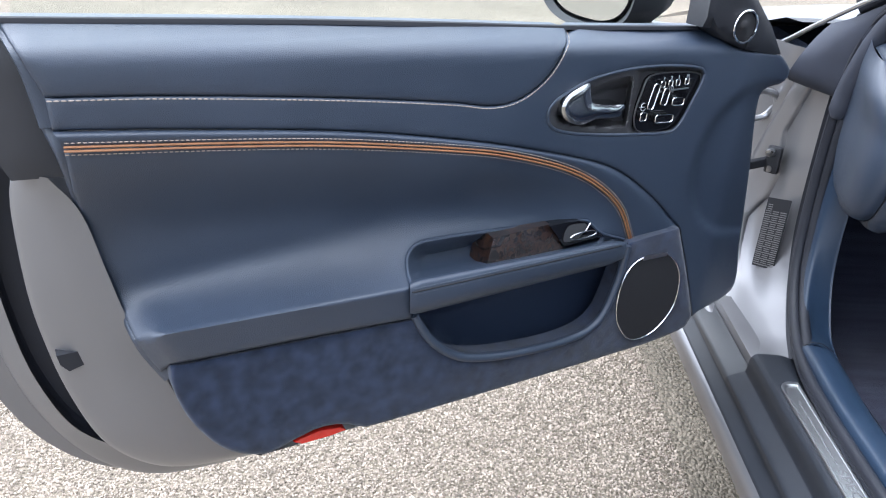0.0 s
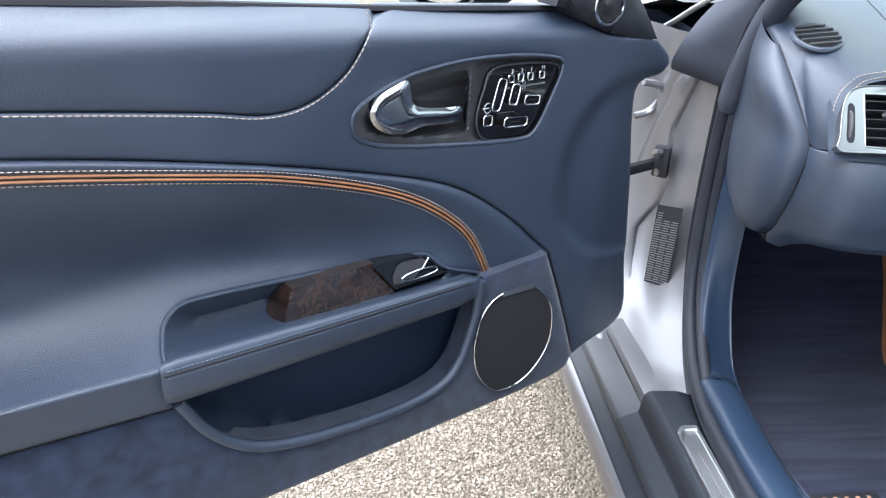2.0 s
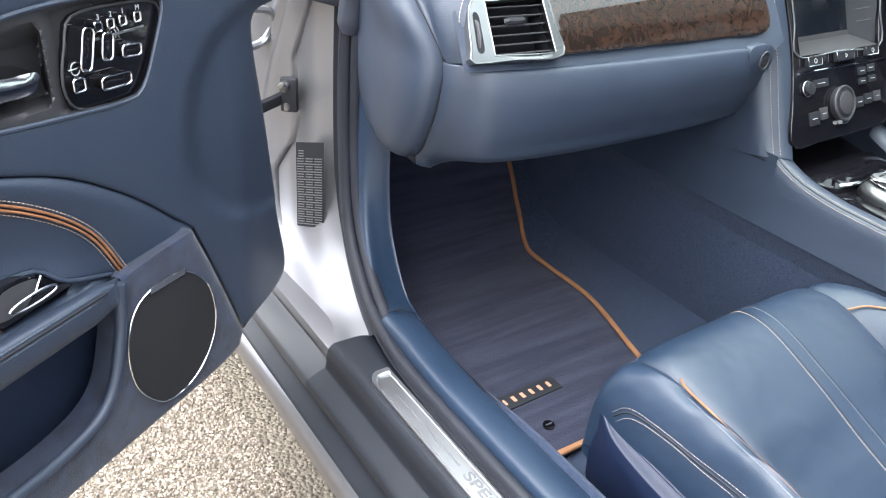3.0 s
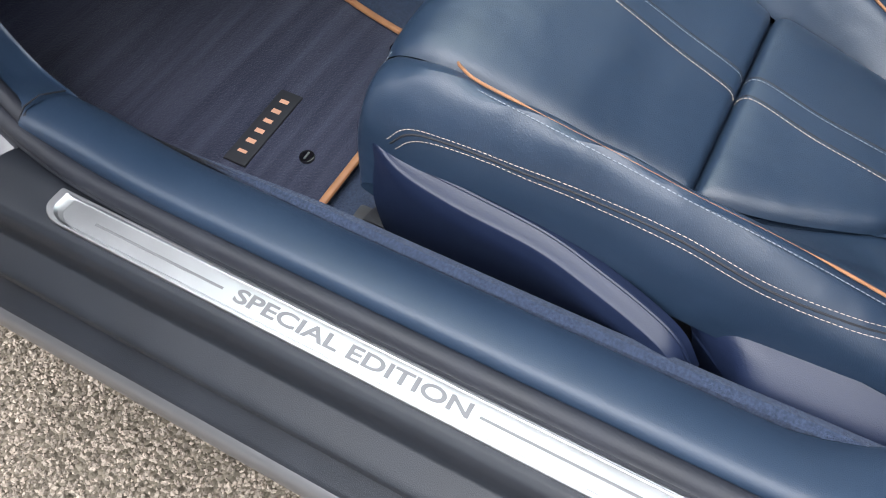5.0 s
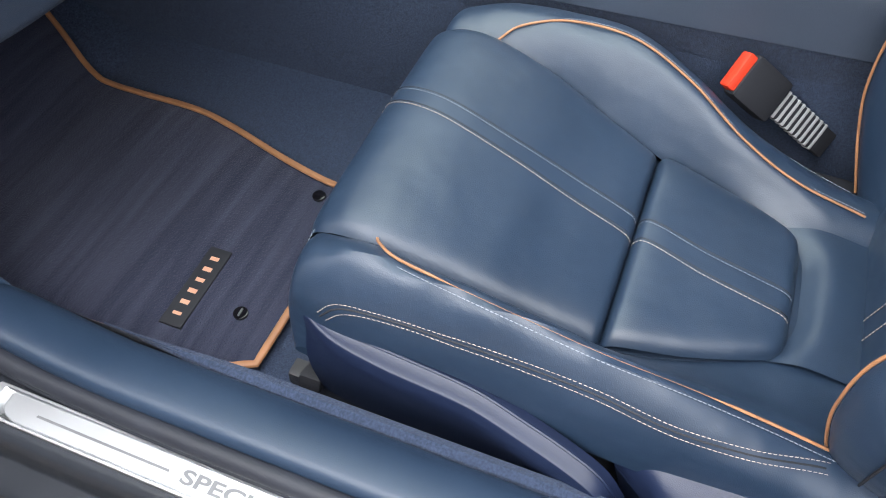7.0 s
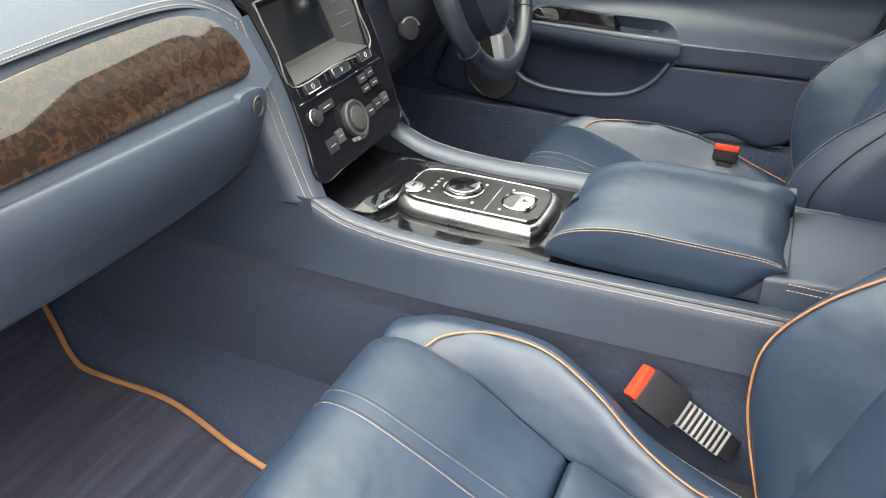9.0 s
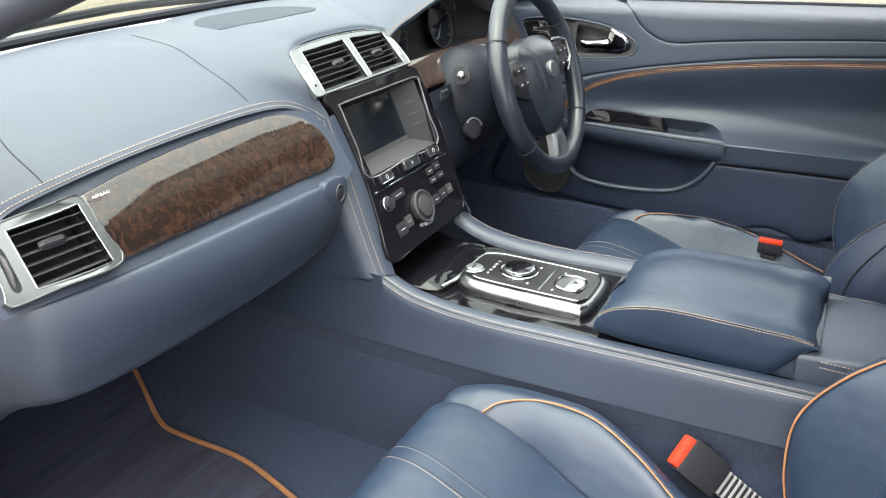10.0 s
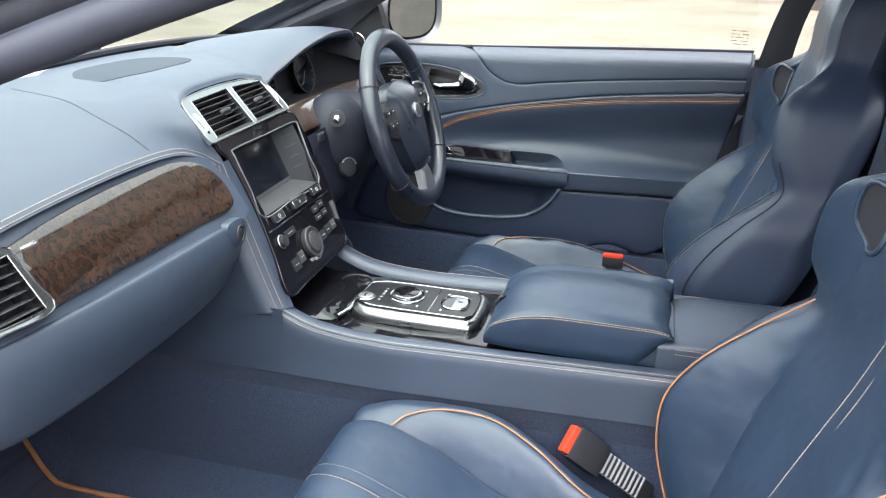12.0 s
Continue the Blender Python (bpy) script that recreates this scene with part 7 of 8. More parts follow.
    # the two stitched lines down the middle
    for a, b, c, col in ((0.372, 0.335, 0.303, THREAD), (0.394, 0.360, 0.328, THREAD_BLUE)):
        nose = spline(P([(a + 0.002, 0.0825, 0.470), (a + 0.001, 0.0890, 0.490), (a, 0.0870, 0.512)]), 24)
        part("stitching", stitches(nose + np.array([0, 0.0012, 0.0008]), 0.0046, 0.0032, 0.0005), col, seat)
        for pad, q in ((fore, [(a, 0.085), (a - 0.004, 0.066), (a - 0.010, 0.030), (a - 0.020, -0.05), (b + 0.009, -0.12), (b + 0.001, -0.174), (b, -0.180)]), (aft, [(b, -0.1825), (b - 0.003, -0.200), (b - 0.016, -0.25), (c + 0.004, -0.31), (c, -0.331)])):
            for off, high in ((0.0, 0.0006), (0.004, -0.0004)):
                line = drape(pad, P([(x + off, y, 0.6) for x, y in q]), 160, high)
                if off:
                    part("seam", tube(line[::2], 0.0009, 5), BLACK, seat)
                else:
                    part("stitching", stitches(line, 0.0044, 0.0034, 0.00038), col, seat)
    seam = spline(P([(0.150, 0.076, 0.470), (0.180, 0.080, 0.500), (0.205, 0.076, 0.5165)]), 40)
    part("stitching", stitches(seam + np.array([0, 0.001, 0.002]), 0.0042, 0.003, 0.0005), THREAD_BLUE, seat)
    # backrest
    rows, flanks = [], {-1: [], 1: []}
    for z, ho, hp, hv, yb, yo, yp, yv, yc in BACK:
        half = [(ho * 0.75, yb), (ho, yb + 0.04), (ho + 0.005, 0.5 * (yb + yo)), (ho + 0.003, yo - 0.014), (ho - 0.004, yo + 0.002), (0.45 * ho + 0.55 * hp, 0.4 * yo + 0.6 * yp + 0.006), (hp, yp), (0.5 * (hp + hv), 0.55 * yp + 0.45 * yv), (hv, yv), (hv * 0.93, yv + 0.002), (hv * 0.55, 0.5 * (yv + yc) + 0.004), (0, yc + 0.004)]
        cut = 6 if mirror else 4
        front = half[cut:]
        rows.append([(X(SX - h), y, z) for h, y in front] + [(X(SX + h), y, z) for h, y in front[-2::-1]])
        for sgn in (-1, 1):
            flanks[sgn].append([(X(SX + sgn * h), y, z) for h, y in half[:cut + 1]])
    bk = skin(rows, 64, 70)
    # shade on the backrest sides is put into their duller material
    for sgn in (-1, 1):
        part("backrest_side", skin(flanks[sgn], 26, 60), DULL_NAVY, seat, "backrest side panel in a duller navy standing for shade")
    backrest = part("backrest", bk, SEAT_LEATHER, seat, "navy leather backrest with built-in headrest")
    part("backrest_shell", skin([[(X(SX - 0.19), -0.53, 0.45), (X(SX - 0.20), -0.60, 0.65), (X(SX - 0.16), -0.65, 0.88), (X(SX - 0.08), -0.66, 1.09)], [(X(SX), -0.55, 0.45), (X(SX), -0.64, 0.65), (X(SX), -0.70, 0.88), (X(SX), -0.68, 1.095)], [(X(SX + 0.19), -0.53, 0.45), (X(SX + 0.20), -0.60, 0.65), (X(SX + 0.16), -0.65, 0.88), (X(SX + 0.08), -0.66, 1.09)]], 20, 20), LEATHER, seat)
    for sgn in (-1, 1):
        pth = [(SX + sgn * hp, yp + 0.002, z) for z, ho, hp, hv, yb, yo, yp, yv, yc in BACK[:7]]
        if mirror:
            part("seam", tube(spline(P(pth), 90), 0.0012, 6), BLACK, seat)
            for k in (-0.005, 0.005):
                part("stitching", stitches(spline(P([(x + k, y - 0.001 * (k > 0), z) for x, y, z in pth]), 140), 0.0046, 0.0030, 0.0005), THREAD_BLUE, seat)
        else:
            part("piping", tube(spline(P(pth), 90), 0.0014, 8), TAN, seat, "tan leather piping")
        pth2 = [(SX + sgn * (0.75 * ho + 0.25 * hp), 0.7 * yo + 0.3 * yp + 0.004, z) for z, ho, hp, hv, yb, yo, yp, yv, yc in BACK[:8]]
        part("seam", tube(spline(P(pth2), 90), 0.0012, 6), BLACK, seat)
        mid = [(SX - 0.034 + sgn * 0.011, yc + 0.0052, z) for z, ho, hp, hv, yb, yo, yp, yv, yc in BACK[:8]]
        part("stitching", stitches(spline(P(mid), 120), 0.0050, 0.0034, 0.0005), THREAD, seat)
        hole = drape(backrest, spline(P([(SX + sgn * 0.128, 0, 0.948), (SX + sgn * 0.100, 0, 0.938), (SX + sgn * 0.084, 0, 0.905), (SX + sgn * 0.088, 0, 0.884), (SX + sgn * 0.112, 0, 0.880), (SX + sgn * 0.134, 0, 0.905)]), 30, closed=True), 30, 0.001, (0, -1, 0))
        # no opening: a black patch on the surface paints the slot's shade
        gd = bmesh.new()
        gd.faces.new([gd.verts.new(tuple(q)) for q in hole])
        hole_part = part("belt_guide", gd, BLACK, seat, "black patch standing for the shaded belt slot in the shoulder")
        part("slot_rim", tube(hole, 0.003, 8, closed=True), SEAT_LEATHER, hole_part)
    # side shell of the cushion and recliner cover
    for k, sh in ((0, [(0.1495, 0.066, 0.478), (0.1450, 0.034, 0.4695), (0.1430, -0.019, 0.466), (0.1380, -0.093, 0.463), (0.1290, -0.144, 0.456), (0.1210, -0.187, 0.446), (0.1150, -0.215, 0.434), (0.1120, -0.235, 0.405)]), (1, [(0.606, 0.055, 0.460), (0.610, 0.02, 0.462), (0.610, -0.03, 0.460), (0.606, -0.09, 0.455), (0.600, -0.14, 0.45), (0.594, -0.187, 0.44), (0.590, -0.215, 0.43), (0.588, -0.235, 0.40)])):
        s = 1 if k == 0 else -1
        top = P(sh)
        inn = P([(x + s * 0.010, y - 0.004, z - 0.004) for x, y, z in sh])
        edge = [(x - s * 0.011 * smooth(0, 0.25, q), y, z - 0.007 * smooth(0, 0.25, q)) for (x, y, z), q in zip(sh, np.linspace(0, 1, len(sh)))]
        out = P([(x - s * 0.003, y, z - 0.004) for x, y, z in edge])
        o2 = P([(x - s * (0.004 if k == 0 else 0.002), y, z - 0.024) for x, y, z in edge])
        o3 = P([(x - s * (0.006 if k == 0 else 0.0), y + 0.002, 0.5 * (z - 0.02) + 0.5 * 0.335) for x, y, z in sh])
        o4 = P([(x + s * 0.004, y, 0.330) for x, y, z in sh])
        part("shell_lip", tube(spline(top, 60), 0.0016, 6), SHELL, seat)
        part("side_shell", skin([inn, top, P(edge), out, o2, o3, o4], 40, 34), SHELL, seat, "moulded navy side shell")
    part("recliner_cover", skin([P([(0.160, -0.205, 0.425), (0.158, -0.225, 0.434), (0.152, -0.26, 0.440), (0.142, -0.34, 0.437), (0.138, -0.45, 0.426)]), P([(0.150, -0.210, 0.420), (0.140, -0.240, 0.424), (0.128, -0.268, 0.430), (0.122, -0.34, 0.424), (0.118, -0.45, 0.412)]), P([(0.146, -0.222, 0.408), (0.124, -0.258, 0.402), (0.108, -0.280, 0.408), (0.101, -0.34, 0.402), (0.099, -0.45, 0.392)]), P([(0.144, -0.226, 0.398), (0.122, -0.262, 0.390), (0.105, -0.283, 0.398), (0.098, -0.34, 0.392), (0.096, -0.45, 0.382)]), P([(0.150, -0.240, 0.34), (0.128, -0.268, 0.34), (0.110, -0.288, 0.34), (0.103, -0.34, 0.34), (0.100, -0.45, 0.34)])], 30, 30), SHELL, seat, "navy recliner cover")
    part("cushion_base", box((0.25, 0.30, 0.012), (X(0.350), -0.275, 0.442), 0.004), SEAT_LEATHER, seat)
    part("seat_base", box((0.40, 0.46, 0.10), (X(SX), -0.17, 0.372), 0.02), BLACK, seat)
    part("seat_rail", box((0.022, 0.42, 0.022), (X(0.166), -0.10, 0.318), 0.004), GREY_PLASTIC, seat, "dark metal seat rail")
    part("rail_bracket", box((0.030, 0.024, 0.018), (X(0.160), 0.078, 0.336), 0.003, pose(0, 0, 0, 0, 20, 0)), PLASTIC, seat, "black rail end bracket")
    part("seat_rail", box((0.022, 0.42, 0.022), (X(0.548), -0.10, 0.318), 0.004), SATIN, seat)
    return seat


build_seat(False, "navy leather bucket seat with tan piping beside the sill")
far_seat = build_seat(True, "navy leather bucket seat with tan piping behind the wheel")
for c in far_seat.children:
    if max(v.co.z for v in c.data.vertices) < 0.56:
        c.data.transform(Matrix.Translation((0, 0.010, -0.034)))

# ---- seat belt buckle ----
bu = thing("belt_buckle", "black seat belt buckle with a red release button", "seat belt buckle")
b0, b1 = Vector((0.563, -0.234, 0.515)), Vector((0.586, -0.318, 0.446))
bx_ = (b1 - b0).normalized()
side = Vector((0.032, -0.024, 0.020)).normalized()
side = (side - bx_ * side.dot(bx_)).normalized()
bmx = axes(b0, side, bx_)
part("buckle_body", join(box((0.050, 0.058, 0.022), (0, 0.032, 0), 0.006)), BLACK, bu, "black buckle body").data.transform(bmx)
part("release_button", box((0.042, 0.014, 0.017), (0, 0.001, 0.001), 0.003), RED, bu, "red release button").data.transform(bmx)
part("print_bar", box((0.020, 0.003, 0.0006), (0, 0.044, 0.0112), 0), GREY_PLASTIC, bu).data.transform(bmx)
part("print_bar", box((0.014, 0.003, 0.0006), (0, 0.052, 0.0112), 0), GREY_PLASTIC, bu).data.transform(bmx)
part("buckle_strap", box((0.031, 0.10, 0.010), (0.002, 0.105, 0), 0.003), BLACK, bu, "ribbed strap sleeve").data.transform(bmx)
for i in range(9):
    part("rib", box((0.0325, 0.0038, 0.0115), (0.002, 0.066 + i * 0.0084, 0), 0.0008), RIB_GREY, bu).data.transform(bmx)
db = thing("belt_buckle", "red tipped seat belt buckle beside the far seat", "seat belt buckle")
part("release_button", box((0.014, 0.044, 0.008), (1.322, -0.246, 0.498), 0.002), RED, db, "red release button")
part("buckle_body", box((0.017, 0.046, 0.026), (1.324, -0.246, 0.484), 0.004), BLACK, db)
part("buckle_stalk", box((0.012, 0.030, 0.10), (1.322, -0.246, 0.420), 0.004), BLACK, db)

# ---- steering wheel, column and instruments ----
wheel = thing("steering_wheel", "navy leather steering wheel with three spokes", "steering wheel")
WC = Vector((1.100, 0.178, 0.826))
tw_ = radians(19)
WM = axes(WC, (1, 0, 0), (0, math.sin(tw_), math.cos(tw_))) @ Matrix.Scale(0.93, 4)


def wp(a, b, c=0.0):
    return WM @ Vector((a, b, c))


RR = 0.176
rim_pts = [wp(RR * math.cos(a), RR * math.sin(a) * 0.985, 0) for a in np.linspace(0, 2 * math.pi, 96, endpoint=False)]
part("rim", tube(rim_pts, [0.0172 + 0.0010 * math.cos(4 * a) for a in np.linspace(0, 2 * math.pi, 96, endpoint=False)], 16, closed=True), RIM_LEATHER, wheel, "dark navy leather rim")
part("stitching", stitches([wp((RR - 0.0182) * math.cos(a), (RR - 0.0182) * math.sin(a), 0.003) for a in np.linspace(-0.9, 0.9, 60)], 0.006, 0.0035, 0.0006), BLACK, wheel)
for a in (0.55, 2.6, -0.62, 3.76):
    part("rim_joint", tube([wp((RR + 0.0198 * math.cos(w)) * math.cos(a), (RR + 0.0198 * math.cos(w)) * math.sin(a), 0.0198 * math.sin(w)) for w in np.linspace(0, 6.283, 20, endpoint=False)], 0.0009, 5, closed=True), BLACK, wheel)
pad = spline([(-0.080, 0.050), (-0.066, 0.072), (0, 0.082), (0.066, 0.072), (0.080, 0.050), (0.076, 0.0), (0.062, -0.055), (0.043, -0.098), (0.020, -0.113), (0, -0.115), (-0.020, -0.113), (-0.043, -0.098), (-0.062, -0.055), (-0.076, 0.0)], 64, closed=True)
part("airbag_pad", sheet(pad, 0.010, lambda x, y, d: wp(x, y, 0.002 + 0.026 * math.sin(min(1, d / 0.045) * 1.57)), tuple(WM.to_3x3() @ Vector((0, 0, -0.03)))), RIM_LEATHER, wheel, "padded navy centre pad")
bg = part("badge", disc(0.0165, 0.004, 36, 0.001, Matrix.Translation(wp(0, 0.012, 0.030)) @ WM.to_3x3().to_4x4()), SATIN, wheel, "round silver badge")
part("badge_face", disc(0.012, 0.002, 30, 0, Matrix.Translation(wp(0, 0.012, 0.0318)) @ WM.to_3x3().to_4x4()), GREY_PLASTIC, bg)
for s in (-1, 1):
    arm_o = [(s * 0.060, 0.055), (s * 0.110, 0.048), (s * 0.162, 0.052), (s * 0.165, 0.005), (s * 0.120, -0.012), (s * 0.066, -0.030)]
    sp_ = part("spoke", sheet(arm_o, 0.012, lambda x, y, d: wp(x, y, 0.000 + 0.010 * smooth(0, 0.02, d) - 0.03 * smooth(0.06, 0.16, abs(x)) * 0), tuple(WM.to_3x3() @ Vector((0, 0, -0.014)))), PLASTIC, wheel, "dark side spoke")
    if s > 0:
        part("spoke_trim", tube([wp(s * 0.078, 0.062, 0.012), wp(s * 0.115, 0.058, 0.012), wp(s * 0.150, 0.048, 0.010), wp(s * 0.154, 0.015, 0.010), wp(s * 0.120, -0.010, 0.012)], 0.0026, 8), SATIN, sp_)
    for k in range(4):
        b_ = part("wheel_button", box((0.016, 0.012, 0.006), (0, 0, 0), 0.002), BLACK, sp_)
        b_.data.transform(Matrix.Translation(wp(s * (0.098 + 0.026 * (k % 2)), 0.034 - 0.026 * (k // 2), 0.012)) @ WM.to_3x3().to_4x4())
        part("print_bar", box((0.007, 0.002, 0.0006), wp(s * (0.098 + 0.026 * (k % 2)), 0.034 - 0.026 * (k // 2), 0.0155), 0, WM.to_3x3().to_4x4()), WHITE_INK, b_)
bo = [(-0.028, -0.108), (0.028, -0.108), (0.040, -0.170), (-0.040, -0.170)]
part("bottom_spoke", sheet(bo, 0.012, lambda x, y, d: wp(x, y, 0.004 + 0.006 * smooth(0, 0.008, d)), tuple(WM.to_3x3() @ Vector((0, 0, -0.012)))), SATIN, wheel, "satin metal bottom spoke")
part("spoke_inset", sheet([(-0.014, -0.116), (0.014, -0.116), (0.021, -0.156), (-0.021, -0.156)], 0.02, lambda x, y, d: wp(x, y, 0.0112), None), SATIN, wheel)
colm = thing("steering_column", "dark navy steering column cowl with stalks", "steering column")
cowl = []
for yy, cx, cz, a_, b_ in ((0.345, 1.095, 0.798, 0.100, 0.072), (0.320, 1.095, 0.798, 0.100, 0.072), (0.295, 1.100, 0.800, 0.092, 0.068), (0.268, 1.106, 0.806, 0.076, 0.060), (0.240, 1.110, 0.812, 0.066, 0.054), (0.210, 1.114, 0.820, 0.060, 0.050), (0.185, 1.116, 0.826, 0.054, 0.046)):
    cowl.append([(cx + a_ * math.copysign(abs(math.cos(w)) ** 0.75, math.cos(w)), yy, cz + b_ * math.copysign(abs(math.sin(w)) ** 0.75, math.sin(w))) for w in np.linspace(0, 2 * math.pi, 40, endpoint=False)])
cb = grid_bm(cowl, close_v=True)
cb.faces.new(list(cb.verts)[-40:])
part("column_cowl", cb, COLUMN, colm, "dark column cowl", angle=60)
part("stalk_pod", ball(1.0, (0.080, 0.076, 0.090), (1.040, 0.308, 0.788), 32, 20), COLUMN, colm, "rounded dark cowl with stalk and lock", angle=80)
lk = part("lock_barrel", disc(0.017, 0.014, 28, 0.003, Matrix.Translation((0.980, 0.258, 0.750)) @ pose(0, 0, 0, 75, 0, -25)), BLACK, colm, "round key lock")
part("lock_ring", tube([Matrix.Translation((0.980, 0.258, 0.750)) @ pose(0, 0, 0, 75, 0, -25) @ Vector((0.019 * math.cos(w), 0.019 * math.sin(w), 0.006)) for w in np.linspace(0.2, 2.4, 16)], 0.0018, 6), SATIN, lk)
stk = part("stalk", tube([(1.010, 0.290, 0.842), (0.975, 0.276, 0.849), (0.945, 0.262, 0.854), (0.926, 0.254, 0.857)], [0.010, 0.0120, 0.0150, 0.0150], 18), PLASTIC, colm, "black column stalk")
part("stalk_cap", ball(0.0075, (1, 1, 1), (0.9245, 0.2535, 0.8572)), CHROME, stk)
part("stalk", tube([wp(0.05, 0.02, -0.055), wp(0.11, 0.024, -0.050), wp(0.150, 0.030, -0.045)], [0.011, 0.011, 0.013], 12), PLASTIC, colm, "black column stalk")
# driver's side of the dash
dd = thing("instrument_panel", "hooded instrument panel in navy leather", "instrument panel")
h0 = [(0.890, 0.371, 0.916), (0.935, 0.375, 0.9275), (0.978, 0.376, 0.9355), (1.035, 0.377, 0.947), (1.095, 0.377, 0.957), (1.19, 0.377, 0.966), (1.26, 0.378, 0.9655), (1.325, 0.380, 0.959), (1.375, 0.390, 0.944)]
h1 = [(0.905, 0.41, 0.934), (0.95, 0.425, 0.947), (1.0, 0.435, 0.959), (1.06, 0.44, 0.968), (1.12, 0.445, 0.974), (1.20, 0.445, 0.977), (1.27, 0.445, 0.973), (1.34, 0.44, 0.962), (1.395, 0.435, 0.942)]
h2 = [(0.935, 0.49, 0.946), (0.985, 0.515, 0.955), (1.03, 0.525, 0.961), (1.08, 0.535, 0.965), (1.14, 0.54, 0.967), (1.21, 0.54, 0.966), (1.28, 0.535, 0.961), (1.35, 0.52, 0.951), (1.41, 0.50, 0.935)]
h3 = [(1.00, 0.60, 0.944), (1.04, 0.63, 0.946), (1.08, 0.645, 0.947), (1.12, 0.65, 0.947), (1.17, 0.65, 0.946), (1.23, 0.645, 0.944), (1.30, 0.63, 0.940), (1.36, 0.59, 0.935), (1.42, 0.55, 0.925)]
part("hood", skin([[(x, y + 0.07, z - 0.024) for x, y, z in h0], [(x, y + 0.010, z - 0.010) for x, y, z in h0], h0, [(x, y + 0.008, z + 0.004) for x, y, z in h0], h1, h2, h3], 48, 34), LEATHER, dd, "navy leather instrument hood")
part("stitching", stitches(spline([(x, y + 0.0035, z + 0.0035) for x, y, z in h0], 160), 0.005, 0.0036, 0.0006), TAN_THREAD, dd, "tan hood stitching")
part("binnacle", skin([[(x, y + 0.010, z - 0.010) for x, y, z in h0], [(1.13 + (x - 1.13) * 0.88, 0.480, z - 0.030) for x, y, z in h0], [(1.13 + (x - 1.13) * 0.84, 0.470, 0.835) for x, y, z in h0], [(x, 0.380, 0.842) for x, y, z in h0], [(x, 0.350, 0.850) for x, y, z in h0]], 40, 24, straight=True), BLACK, dd, "black binnacle")
part("binnacle_side", grid_bm([[(0.890, 0.371, 0.916), (0.884, 0.345, 0.885), (0.895, 0.320, 0.850)], [(0.912, 0.400, 0.915), (0.910, 0.390, 0.870), (0.912, 0.380, 0.840)], [(0.930, 0.470, 0.90), (0.930, 0.470, 0.865), (0.930, 0.470, 0.835)]]), LEATHER, dd)
part("binnacle_side", grid_bm([[(1.376, 0.392, 0.942), (1.382, 0.365, 0.90), (1.390, 0.335, 0.850)], [(1.352, 0.482, 0.915), (1.345, 0.478, 0.87), (1.336, 0.472, 0.833)]]), BLACK, dd)
for i, x in enumerate((1.035, 1.225)):
    gm = Matrix.Translation((x, 0.455, 0.882)) @ pose(0, 0, 0, 75)
    g_ = part("gauge", disc(0.046, 0.008, 48, 0.002, gm), SCREEN, dd, "round gauge")
    part("gauge_ring", tube([gm @ Vector((0.047 * math.cos(a), 0.047 * math.sin(a), 0.005)) for a in np.linspace(0, 6.283, 40, endpoint=False)], 0.0012, 6, closed=True), GREY_PLASTIC, g_)
    part("needle", tube([gm @ Vector(q) for q in ((0, 0, 0.006), (-0.022, -0.026, 0.006))], 0.0009, 5), GREY_INK, g_)
    for k in range(9):
        w = 3.9 - k * 0.58
        part("gauge_tick", tube([gm @ Vector((r * math.cos(w), r * math.sin(w), 0.005)) for r in (0.035, 0.041)], 0.0006, 4), GREY_INK, g_)
part("veneer_strip", skin([[(x, y + 0.006, z - 0.004) for x, y, z in ((0.894, 0.350, 0.874), (0.98, 0.350, 0.873), (1.06, 0.351, 0.871), (1.20, 0.353, 0.866), (1.40, 0.36, 0.858))], [(0.894, 0.346, 0.874), (0.98, 0.346, 0.873), (1.06, 0.347, 0.871), (1.20, 0.349, 0.866), (1.40, 0.356, 0.858)], [(0.894, 0.328, 0.857), (0.98, 0.327, 0.856), (1.06, 0.328, 0.854), (1.20, 0.331, 0.849), (1.40, 0.340, 0.841)], [(0.894, 0.308, 0.836), (0.98, 0.307, 0.835), (1.06, 0.308, 0.833), (1.20, 0.312, 0.828), (1.40, 0.325, 0.82)], [(0.894, 0.310, 0.830), (0.98, 0.309, 0.829), (1.06, 0.310, 0.827), (1.20, 0.314, 0.823), (1.40, 0.327, 0.816)]], 30, 18), WOOD, dd, "glossy walnut veneer strip")
part("knee_panel", skin([[(0.892, 0.298, 0.829), (1.10, 0.298, 0.828), (1.42, 0.33, 0.82)], [(0.892, 0.286, 0.79), (1.10, 0.288, 0.79), (1.42, 0.32, 0.78)], [(0.900, 0.275, 0.68), (1.10, 0.29, 0.68), (1.42, 0.33, 0.68)], [(0.900, 0.45, 0.62), (1.10, 0.45, 0.62), (1.42, 0.45, 0.62)], [(0.900, 0.9, 0.62), (1.10, 0.9, 0.62), (1.42, 0.9, 0.62)]], 20, 20), COLUMN, dd, "dark navy knee panel")
gsm = part("sensor_grille", box((0.026, 0.004, 0.016), (0.935, 0.291, 0.818), 0.0015), PLASTIC, dd, "small slotted grille")
for k in range(4):
    part("slat", box((0.022, 0.002, 0.0014), (0.935, 0.2885, 0.8125 + k * 0.0037), 0), GREY_PLASTIC, gsm)
part("dash_right_top", skin([[(1.30, 0.345, 0.900), (1.36, 0.36, 0.885), (1.42, 0.38, 0.860)], [(1.34, 0.42, 0.905), (1.38, 0.44, 0.895), (1.425, 0.46, 0.875)], [(1.38, 0.52, 0.920), (1.41, 0.53, 0.912), (1.43, 0.54, 0.900)]], 12, 10), LEATHER, dd)
pe = thing("pedal", "black rubber brake pedal in the dark footwell", "pedal")
